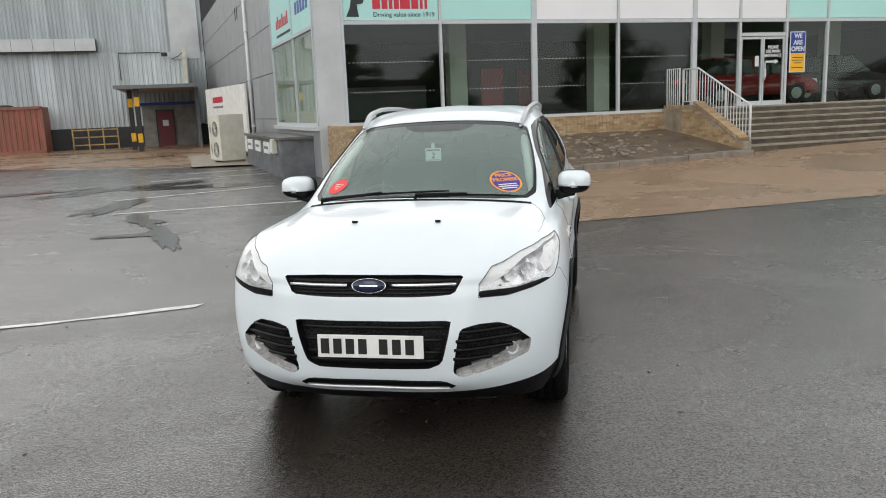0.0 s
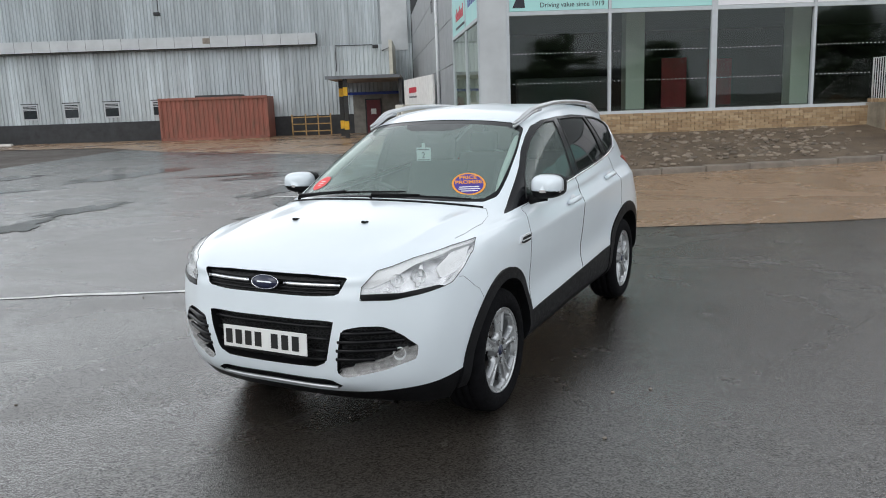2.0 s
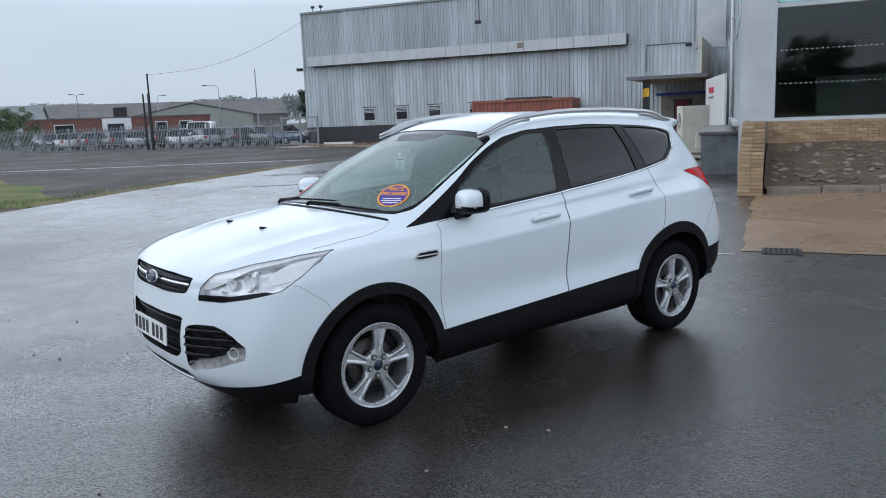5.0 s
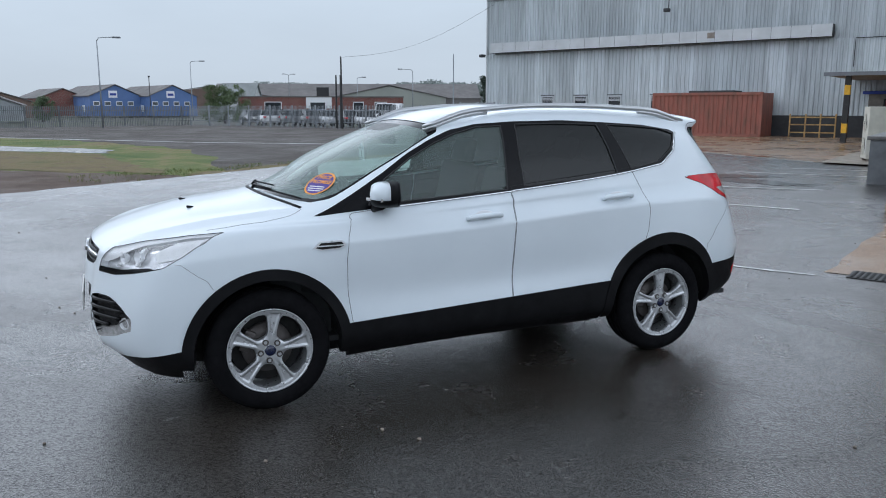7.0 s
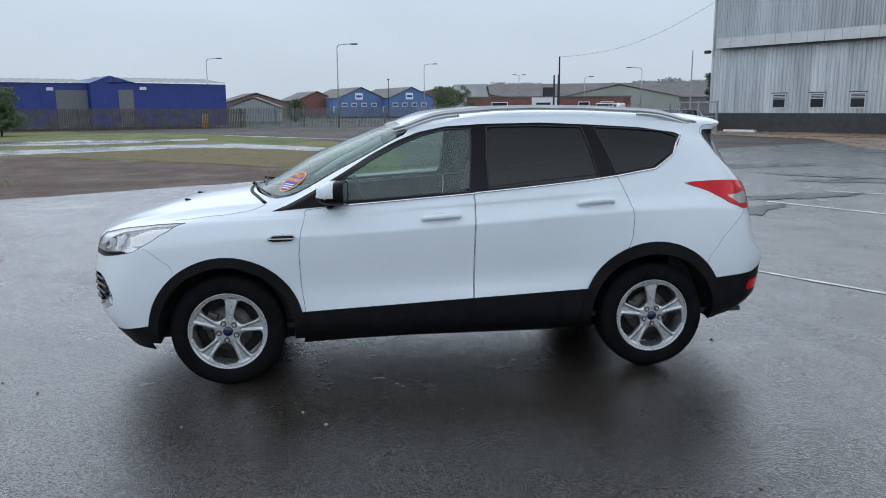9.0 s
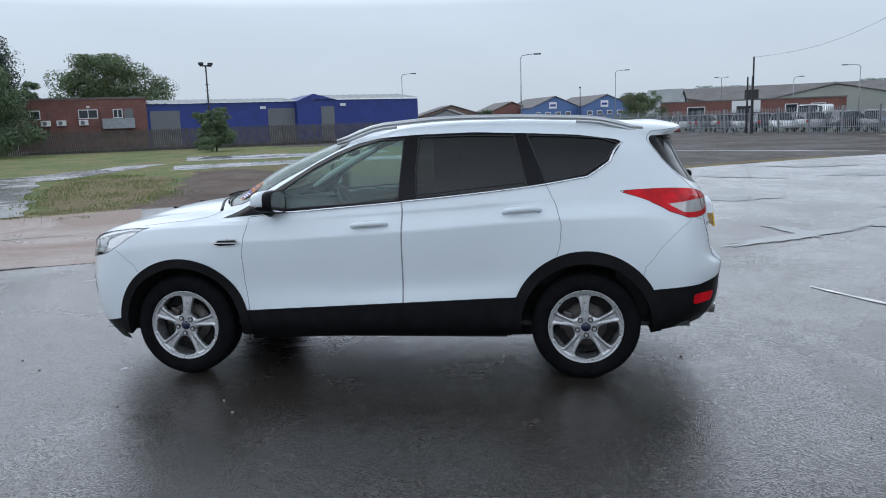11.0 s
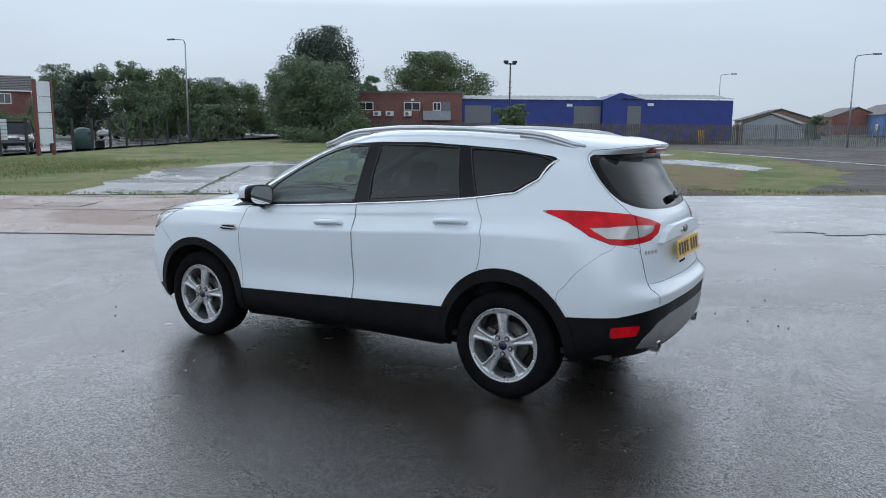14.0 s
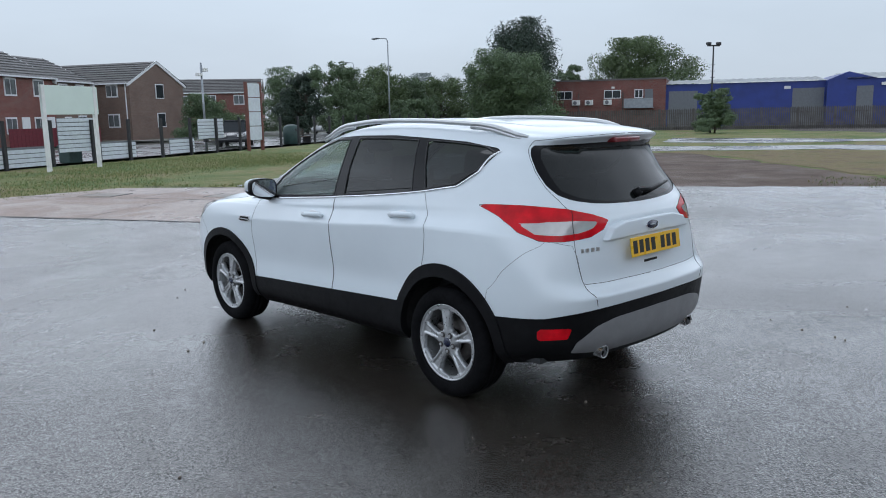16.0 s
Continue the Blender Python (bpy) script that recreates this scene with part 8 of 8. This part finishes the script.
for y in (-10.5, -5.8, -12.2):
    part("waste_pipe", rod(bmesh.new(), (SH + .46, y, 1.4), (SH + .46, y, 3.7), .05, n=6), "fence_brown", office)
part("wall_lamp", boxes(((SH + .4, -7.0, 4.1), (SH + .6, -6.7, 4.3))), "white_paint", office)

# ---- trees behind the yard ----
tree("bush", -62.4, -14.2, 7.3, 9.6, "leaf_mid", "large rounded green bush by the fence", 1, low=.05, leaves=5200, size=.3, lumps=16)
tree("conifer_tree", -77.3, -16.6, 11.6, 10.2, "leaf_dark", "tall dark evergreen tree", 2, low=.1, leaves=4200, size=.4, conifer=True, lumps=18)
tree("broadleaf_tree", -103.9, -6.0, 11.4, 15.2, "leaf_light", "wide rounded tree behind the office", 3, low=.2, leaves=4200, size=.45, lumps=18)
tree("broadleaf_tree", -102.9, -15, 8.4, 5.5, "leaf_mid", "small tree behind the office", 4, leaves=1600)
tree("bush", -55.6, 3.2, 3.2, 3.4, "leaf_mid", "loose green bush at the floodlight pole", 5, low=.08, leaves=2200, size=.2, trunk=.07)
for i, (u, v, h, w, leaf) in enumerate(((-77, -44.5, 7.6, 5.5, "leaf_mid"), (-61.9, -30.2, 7.1, 4.6, "leaf_mid"), (-72.5, -31, 7.1, 5.6, "leaf_light"), (-78.5, -29.4, 6.1, 5, "leaf_mid"), (-89, -29.2, 6.5, 6, "leaf_light"),
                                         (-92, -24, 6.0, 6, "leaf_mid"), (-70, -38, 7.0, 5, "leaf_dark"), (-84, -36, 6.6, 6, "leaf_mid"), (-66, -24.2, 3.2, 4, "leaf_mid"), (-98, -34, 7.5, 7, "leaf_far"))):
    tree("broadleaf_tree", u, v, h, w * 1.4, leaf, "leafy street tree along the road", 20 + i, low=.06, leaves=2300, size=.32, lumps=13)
tree("hedge_bush", -46.0, -34.0, 3.6, 5.0, "leaf_mid", "clipped green shrub before the houses", 40, low=.05, leaves=1500, size=.22, trunk=.06)
tree("hedge_bush", -50.5, -35.0, 2.2, 5.5, "leaf_light", "low green hedge before the houses", 41, low=.05, leaves=1400, size=.2, trunk=.06)
tree("broadleaf_tree", -32.2, 49.5, 4.9, 3.4, "leaf_dark", "dark small tree behind the gate", 42, low=.1, leaves=1500, size=.22)
tree("bush", -69, 50.5, 4.2, 6.0, "leaf_light", "pale green bush behind the fence", 43, low=.05, leaves=1300, size=.25)
tree("bush", -95.3, 43, 3.2, 3.4, "leaf_mid", "green bush by the far sheds", 44, low=.05, leaves=700, size=.22)
tree("bush", -108, 80, 5.1, 4.2, "leaf_light", "pale green tree among the sheds", 45, low=.05, leaves=900, size=.3)
# trees and houses on the road's other side, mirrored in the showroom glass
for i, (u, v, h, w) in enumerate(((6, -62, 9, 9), (17, -66, 10, 11), (30, -64, 9, 9), (40, -40, 10, 11), (47, -28, 11, 12))):
    tree("broadleaf_tree", u, v, h, w, "leaf_mid", "leafy tree on the far side of the yard", 60 + i, low=.05, leaves=1300, size=.6, lumps=14)

terrace(96, -66, 60, 9, 3.6, 5.6, 132, "brick_brown", "long low brick terrace beyond the yard", [(2 + 4.2 * k, 1.2, 1.4, 1.2) for k in range(13)])
lamp_post(-57.3, -23.3, 8.2, 1.2, 250)
lamp_post(-80.7, -37.2, 8.0, 1.2, 240)
lamp_post(-59.0, 30.5, 7.35, 1.3, 62)
lamp_post(-90, 29.2, 7.7, 1.3, 62)
lamp_post(-86.5, 58.5, 7.7, 1.3, 62)
lamp_post(-66.8, 80.5, 6.9, 1.6, 238)
lamp_post(-79.3, 82.5, 6.2, .8, 60)
lamp_post(-108.6, 95, 7.8, .7, 60)
lamp_post(-108.6, 95, 7.8, .7, 240)
flood_post(-56.0, 2.9, 6.35, 30)
flood_post(-104.5, 63.7, 6.2, 60)
mast = thing("radio_mast", YARD @ pose(-116, 156, 0), "thin far radio mast", "mast")
part("pole", rod(bmesh.new(), (0, 0, 0), (0, 0, 15), .2, .12, 6), "galvanised", mast)
for u, v, h in ((-42.3, 41.8, 5.75), (-42.6, 42.0, 4.3), (-43.0, 41.9, 4.3)):
    p2 = thing("telegraph_pole", YARD @ pose(u, v, 0), "dark timber pole at the fence", "pole")
    part("pole", rod(bmesh.new(), (0, 0, 0), (0, 0, h), .09, .06, 8), "post_black", p2)
wire = bmesh.new()
tube(wire, [yard(-42.3 + 12 * t, 41.8 + 4.2 * t, 5.7 + 3.6 * t - 1.0 * math.sin(math.pi * t)) for t in np.linspace(0, 1, 14)], .012, 4)
tagged(part("overhead_wire", wire, "post_black"), "thin overhead wire to the warehouse", "wire")

# ---- far sheds and roofs, built as plain buildings with roofs and openings ----
def far_house(u, v, long, deep, eaves, ridge, turn, wall_mat, roof_mat, label, name="far_building", openings=0, front="pane_dark", gable=True):
    ob = thing(name, YARD @ pose(u, v, 0, 0, 0, turn), label, "building")
    part("wall", prism(bmesh.new(), [(-deep / 2, 0), (deep / 2, 0), (deep / 2, eaves), (0, ridge), (-deep / 2, eaves)], -long / 2, long / 2, "x"), wall_mat, ob)
    for s in (-1, 1):
        r = bmesh.new()
        o = .25
        q = [(-long / 2 - o, s * (deep / 2 + o), eaves - .1), (long / 2 + o, s * (deep / 2 + o), eaves - .1), (long / 2 + o, 0, ridge + .12), (-long / 2 - o, 0, ridge + .12)]
        vs2 = [r.verts.new(p) for p in q] + [r.verts.new((p[0], p[1], p[2] + .14)) for p in q]
        for f2 in ((0, 1, 2, 3), (4, 5, 6, 7), (0, 1, 5, 4), (1, 2, 6, 5), (2, 3, 7, 6), (3, 0, 4, 7)):
            r.faces.new([vs2[i] for i in f2])
        bmesh.ops.recalc_face_normals(r, faces=r.faces[:])
        part("roof", r, roof_mat, ob)
    for i in range(openings):
        x = -long / 2 + long * (i + .5) / openings
        for s in (-1, 1):
            part("window", boxes(((x - .7, s * deep / 2 - .06, .9), (x + .7, s * deep / 2 + .06, 2.2))), front, ob)
    return ob


far_house(-157.0, 84.2, 22, 10.2, 4.0, 6.1, -10, "blue_pale", "roof_far", "far pale blue gabled unit", openings=3, front="upvc")
far_house(-151.0, 93.4, 22, 10.2, 4.0, 6.1, -10, "blue_pale", "roof_far", "far pale blue gabled unit", openings=3, front="upvc")
for u, v in ((-157.0, 84.2), (-151.0, 93.4)):
    sign = thing("gable_sign", YARD @ pose(u, v, 0, 0, 0, -10) @ pose(11.05, -.6, 4.35), "small white sign on a blue gable", "sign")
    part("panel", boxes(((0, -.85, -.7), (.1, .85, .7))), "sign_white", sign)
    part("sign_bar", boxes(((.1, -.6, -.25), (.12, .6, .2))), "sign_blue", sign)
    for y in (-3.9, -1.7, .6, 2.9):
        row_window = thing("gable_window", YARD @ pose(u, v, 0, 0, 0, -10) @ pose(11.02, y, 2.1), "white framed window in a blue gable", "window")
        part("frame", boxes(((0, -.6, 0), (.08, .6, .85))), "upvc", row_window)
        part("pane", boxes(((.08, -.5, .1), (.1, .5, .7))), "pane_house", row_window)
far_house(-165.0, 78.5, 16, 9.5, 3.6, 5.4, -10, "brick_red", "roof_far", "far brick gabled unit")
far_house(-160, 114, 14, 34, 4.0, 6.6, -28, "brick_brown", "roof_far", "far long brick workshop", openings=2)
far_house(-138, 53.5, 14, 12, 2.7, 4.4, -12, "brick_brown", "roof_far", "far low workshop with a grey roof", openings=2)
far_house(-106.5, 42, 8, 7, 2.0, 3.2, -28, "panel_grey", "roof_far", "low pale hut by the road")
far_house(-97.4, 110.5, 26, 20, 3.5, 5.45, 131, "shed_olive", "roof_far", "pale gabled steel warehouse in the distance")
far_house(-149, 152.1, 70, 26, 4.2, 7.9, 41, "roof_far", "roof_far", "dark broad factory roof in the distance")
far_house(-91, 70, 5, 4, 2.6, 5.0, 30, "panel_light", "roof_sheet", "pale hut beyond the car park")
red_row = thing("brick_row", YARD @ pose(-75.5, 72.5, 0, 0, 0, 44.6), "long flat-roofed red brick row with a white front", "building")
part("wall", boxes(((-12, 0, 0), (10.5, 5, 3.1))), "brick_red", red_row)
part("roof_edge", boxes(((-12.1, -.1, 3.1), (10.6, 5.1, 3.26))), "roof_far", red_row)
part("white_front", boxes(((-2.9, -.08, 1.6), (.6, -.01, 3.2))), "upvc", red_row)
for x0, x1 in ((-8.5, -6.2), (3.5, 5.0), (6.5, 8.2), (-2.4, -.2)):
    w = part("window", boxes(((x0, -.12, 1.3), (x1, -.09, 2.5))), "upvc", red_row)
    part("pane", boxes(((x0 + .1, -.14, 1.4), (x1 - .1, -.121, 2.4))), "pane_dark", w)
part("chimney", boxes(((-1.5, 2, 3.2), (.2, 3.2, 4.5))), "post_black", red_row)
rnd = random.Random(77)
line = [(-290 + i * 6.0, 11.2 + 2.2 * noise.noise(Vector((i * .13, 0, 0))) + rnd.uniform(-.6, .6)) for i in range(40)]
verts, faces = [], []
for x, h in line:
    for _ in range(620):
        p = Vector((x + rnd.uniform(-3, 3), 235 + rnd.uniform(-4, 4) + (x + 210) * .15, 2))
        top = h + 1.3 * noise.noise(Vector((p.x * .4, 3, 0))) + .7 * noise.noise(Vector((p.x * 1.1, 9, 0)))
        p.z = 2 + (top - 2) * rnd.random() ** .6
        a = Vector((rnd.gauss(0, 1), rnd.gauss(0, .4), rnd.gauss(0, 1))).normalized() * .55
        b = a.cross(Vector((rnd.gauss(0, .3), -1, .5 + rnd.gauss(0, .3)))).normalized() * .5
        i = len(verts)
        verts += [p - a, p - b * .7, p + a, p + b * .7]
        faces.append((i, i + 1, i + 2, i + 3))
tagged(from_arrays("far_woods", verts, faces, "leaf_far", smooth=False, at=YARD), "line of far trees on the rise, haze in their leaf colour", "trees", kind="stuff")

# ---- parked cars behind the fence ----
rnd = random.Random(9)
paints = ["paint_dark", "paint_white", "paint_grey", "paint_grey", "paint_silver", "paint_dark", "paint_white", "paint_silver", "paint_dark", "paint_grey", "paint_blue", "paint_white"]
words_of = {"paint_dark": "dark", "paint_white": "white", "paint_grey": "grey", "paint_silver": "silver", "paint_blue": "blue"}
for i, paint in enumerate(paints[:11]):
    u = -59 + i * 2.55
    plain_car("parked_car", YARD @ pose(u, 46.3 + rnd.uniform(-.5, .5), 0, 0, 0, rnd.choice((62, 70, 245)) + rnd.uniform(-5, 5)), paint, words_of[paint] + " car parked behind the steel fence", 4.2, 1.47, group="cars behind the fence")
for i in range(9):
    paint = paints[(i * 5) % 12]
    plain_car("parked_car", YARD @ pose(-64 + i * 3.1, 54 + rnd.uniform(-.5, .5), 0, 0, 0, 20 + rnd.uniform(-6, 6)), paint, words_of[paint] + " car parked in the second row", 4.2, 1.5, group="cars behind the fence")
plain_car("parked_van", YARD @ pose(-46.2, 52.0, 0, 0, 0, 25), "paint_white", "white van parked behind the cars", 4.6, 2.1, True)

# ---- the road side: verge fence, signs, houses ----
road = patch("road", ((-140, -36), (60, -36), (60, -23.4), (-140, -23.4)), -.02, "road_tarmac", "wet grey road beyond the verge", "road", 8, .02, 50)
fence = thing("verge_fence", YARD.copy(), "black post fence with white slatted panels on the verge", "fence")
for u in [-3.05 - 2.2 * i for i in range(30)]:
    part("fence_post", boxes(((u - .065, -21.87, -.05), (u + .065, -21.76, 1.78)), bevel=.006), "post_black", fence)
for u0, u1, z0, z1 in ((-21.0, -18.9, .5, 1.86), (-18.3, -12.9, .05, .8), (-23.3, -21.2, .1, .83), (-27.6, -25.7, .1, .84), (-30.2, -28.0, .72, 1.68), (-12.7, -5.6, .05, .8)):
    p = part("slat_panel", boxes(((u0, -21.93, z0), (u1, -21.90, z1))), "shutter_grey", fence, "white slatted panel")
    k = z0
    while k < z1 - .1:
        part("slat", boxes(((u0, -21.90, k + .01), (u1, -21.87, k + .15)), bevel=.004), "slat_white", p)
        k += .17
board2 = thing("blank_board", YARD @ pose(-17.25, -19.6, 0, 0, 0, 2), "blank pale sign board on white posts", "sign board")
part("panel", boxes(((-1.42, -.04, 1.97), (1.35, .04, 2.99)), bevel=.01), "board_mint", board2)
for x in (-1.25, 1.28):
    part("post", boxes(((x - .07, -.06, -.05), (x + .07, .06, 3.0)), bevel=.008), "white_paint", board2)
totem = thing("sign_totem", YARD @ pose(-31.4, -20.7, 0, 0, 0, -4), "tall rust-red framed totem sign with pale panels", "sign")
for x in (-.62, .62):
    part("totem_post", boxes(((x - .06, -.08, -.05), (x + .06, .08, 3.62))), "post_rust", totem)
for k in range(4):
    part("totem_panel", boxes(((-.55, -.05, .55 + k * .76), (.55, .05, .55 + k * .76 + .72)), bevel=.008), "slat_white", totem)
mast2 = thing("camera_mast", YARD @ pose(-30.2, -23.0, 0), "galvanised pole with a white camera", "camera")
part("pole", rod(bmesh.new(), (0, 0, 0), (0, 0, 4.65), .07, .05, 8), "galvanised", mast2, smooth=True)
part("camera_head", boxes(((-.45, -.12, 4.2), (-.05, .12, 4.4)), bevel=.04), "white_paint", mast2)
part("camera_head", boxes(((.05, -.12, 3.95), (.4, .12, 4.12)), bevel=.04), "white_paint", mast2)
part("cabinet", boxes(((-.12, -.1, .5), (.12, .1, .9)), bevel=.02), "post_black", mast2)
bin2 = thing("litter_bin", YARD @ pose(-39.5, -23.0, 0), "dark round-topped litter bin", "bin")
part("body", lathe(bmesh.new(), [(.001, 0), (.5, 0), (.55, .05), (.55, .95), (.45, 1.15), (.25, 1.25), (.001, 1.27)], 20, "z"), "bin_green", bin2, smooth=True)
part("slot", boxes(((-.3, .4, .85), (.3, .56, 1.0))), "joint_dark", bin2)
bench = thing("bench", YARD @ pose(-41.2, -23.2, 0), "dark slatted bench beside the bin", "bench")
for k in range(3):
    part("slat", boxes(((-.8, -.2 + k * .17, .42), (.8, -.06 + k * .17, .46))), "bark", bench)
    part("back_slat", boxes(((-.8, -.28, .55 + k * .14), (.8, -.24, .65 + k * .14))), "bark", bench)
for x in (-.7, .7):
    part("leg", boxes(((x - .04, -.28, 0), (x + .04, .3, .42)), ((x - .04, -.3, .42), (x + .04, -.22, .95))), "post_black", bench)
green_box = thing("salt_bin", YARD @ pose(-20.6, -23.0, 0), "small green salt bin behind the fence", "bin")
part("body", boxes(((-.35, -.3, 0), (.35, .3, .65)), bevel=.05), "bin_green", green_box)
part("lid", boxes(((-.38, -.33, .65), (.38, .33, .75)), bevel=.04), "bin_green", green_box)
plain_car("parked_suv", YARD @ pose(-36.8, -25.4, 0, 0, 0, 116), "paint_dark", "black car standing on the road", 4.5, 1.6)
plain_car("parked_car", YARD @ pose(-66, -33.5, 0, 0, 0, 88), "paint_silver", "silver car parked by the houses", 4.2, 1.45)
plain_car("parked_car", YARD @ pose(-75, -33.5, 0, 0, 0, 88), "paint_white", "white car parked by the houses", 4.2, 1.45)


terrace(-48.6, -47.0, 5.2, 8, 5.0, 6.9, 12, "brick_brown", "brown brick end house with white windows", [(1.0, 3.6, 1.2, 1.1), (3.4, 3.6, 1.2, 1.1), (1.0, 1.0, 1.2, 1.2)], ((3.2, .9),))
terrace(-43.5, -45.9, 18, 8, 5.15, 7.1, 12, "brick_red", "red brick terraced house with white windows", [(1.3 + 3.3 * k, 3.6, 1.3, 1.3) for k in range(5)] + [(1.6 + 3.3 * k, .9, 1.2, 1.2) for k in range(5)], ((.3, .9), (3.4, .9)))
gabled = terrace(-50.5, -44.6, 11, 7.4, 5.0, 6.8, -90, "brick_brown", "brown brick house showing its gable end", [(1.2, 3.7, 1.2, 1.1), (3.6, 3.7, 1.1, 1.1), (6.4, 3.7, 1.1, 1.1), (1.2, 1.1, 1.2, 1.2), (3.6, 1.1, 1.1, 1.2), (6.4, 1.1, 1.1, 1.2)], (), ((0, -4.5, 3.6, 1.1, 1.3), (0, -4.5, 1.05, 1.1, 1.3)))
part("drain_pipe", rod(bmesh.new(), (.35, .08, 0), (.35, .08, 4.9), .05, n=6), "upvc", gabled)
terrace(-81.2, -50.3, 17, 8.5, 5.0, 6.65, -62, "brick_red", "red brick terrace with dark tiles", [(2.0 + 3.4 * k, 3.4, 1.3, 1.2) for k in range(4)] + [(2.0 + 3.4 * k, .9, 1.3, 1.2) for k in range(4)], (), ())
terrace(-20, -112, 70, 9, 5.0, 7.2, 0, "brick_brown", "long brick terrace across the road", [(1.5 + 4 * k, 3.5, 1.4, 1.2) for k in range(14)] + [(1.5 + 4 * k, .9, 1.4, 1.2) for k in range(14)], ())
garden = thing("garden_fence", YARD @ pose(-42.6, -41, 0), "dark red timber garden fence", "fence")
for k in range(26):
    part("board", boxes(((k * .32, 0, 0), (k * .32 + .3, .04, 1.3))), "door_red", garden)

# ---- bricks and cobbles, last ----
BRICK = mesh_of("brick", boxes(((.0, -.008, .0), (.213, .05, .063)), bevel=.005), "brick_buff")
HALF = mesh_of("brick", boxes(((-.008, .0, .0), (.05, .213, .063)), bevel=.005), "brick_buff")
plinth = thing("plinth_wall", YARD.copy(), "buff brick plinth under the showroom windows", "wall", kind="structure")
part("wall_core", boxes(((1.97, 14.22, 0), (30, 14.34, 1.27))), "mortar", plinth)
many = bmesh.new()
for r in range(8):
    z = .76 + r * .0665
    u = 1.9 - (.1125 if r % 2 else 0)
    while u < 11.2:
        if r >= 0 and u < 9.6:
            ob = new("brick", BRICK)
            ob.parent, ob.location = plinth, (u, 14.19, z)
        else:
            box(many, (u, 14.182, z), (u + .213, 14.23, z + .063))
        u += .225
tagged(part("brickwork", many, "brick_buff_many", plinth), kind="stuff")


def brick_face(parent, u, wall_line, z_top, out):
    """Bricks on the face of a wall that runs along v at the given u; out: the side it faces."""
    bm = bmesh.new()
    for r in range(20):
        z = .02 + r * .0665
        v = 10.3 + (.1125 if r % 2 else 0)
        while v < 14.1:
            if z + .063 < wall_line(v + .1):
                box(bm, (u - .01, v, z), (u + .01, v + .213, z + .063))
            v += .225
    tagged(part("brickwork", bm, "brick_buff_many", parent), kind="stuff")


brick_face(cheek, 11.226, lambda v: 0 if v < 10.85 else min(1.38, .52 + max(0, v - 10.98) * .48), 0, -1)
# end wall: each course laid, the front end stepped
step_v = lambda z: 10.25 + max(0, (z - .62)) * 2.5
for r in range(20):
    z = .005 + r * .0665
    v0 = step_v(z)
    for u in (1.455, 1.675):
        ob = new("brick", BRICK)
        ob.parent, ob.location = end_wall, (u, v0 - .02, z)
    v = v0 + (.1 if r % 2 else 0)
    k = 0
    while v < 14.2 and k < 6:
        ob = new("brick", HALF)
        ob.parent, ob.location = end_wall, (1.463, v, z)
        v += .225
        k += 1
rest = bmesh.new()
for r in range(20):
    z = .005 + r * .0665
    v = step_v(z) + (.1 if r % 2 else 0) + 1.35
    while v < 14.1:
        box(rest, (1.455, v, z), (1.48, v + .213, z + .063))
        v += .225
tagged(part("brickwork", rest, "brick_buff_many", end_wall), kind="stuff")
# cobbles in the bank
shapes = []
for k in range(6):
    bm, rnd = bmesh.new(), random.Random(k)
    bmesh.ops.create_icosphere(bm, subdivisions=2, radius=1)
    for v in bm.verts:
        v.co = Vector((v.co.x * rnd.uniform(.95, 1.05), v.co.y * .62, v.co.z * .45)) * (1 + .12 * noise.noise(v.co * 1.3 + Vector((k, 0, 0))))
    shapes.append(mesh_of("cobble", bm, "cobble", True))
rnd = random.Random(12)
for i in range(290):
    u, v = rnd.uniform(2.0, 10.6), rnd.uniform(10.85, 14.0)
    if u > 9.3 and rnd.random() < .75:
        continue
    t = (v - 10.72) / 3.48
    z = apron_rise(u, 10.7) + .10 + (.70 - apron_rise(u, 10.7)) * t
    ob = new("cobble", shapes[i % 6])
    ob.parent = bank_ob
    s = rnd.uniform(.045, .10)
    ob.matrix_basis = Matrix.Translation((u, v, z + .012)) @ Matrix.Rotation(radians(11), 4, "X") @ Matrix.Rotation(rnd.uniform(-.7, .7), 4, "Z") @ Matrix.Scale(s, 4)
small = bmesh.new()
for i in range(330):
    u, v = rnd.uniform(2.0, 9.8), rnd.uniform(10.85, 14.0)
    t = (v - 10.72) / 3.48
    z = apron_rise(u, 10.7) + .10 + (.70 - apron_rise(u, 10.7)) * t
    m = Matrix.Translation((u, v, z + .010)) @ Matrix.Rotation(rnd.uniform(-.9, .9), 4, "Z") @ Matrix.Diagonal((1, .65, .5, 1)) @ Matrix.Scale(rnd.uniform(.025, .06), 4)
    bmesh.ops.create_icosphere(small, subdivisions=1, radius=1, matrix=m)
tagged(part("small_cobbles", small, "cobble_many", bank_ob, smooth=True), kind="stuff")
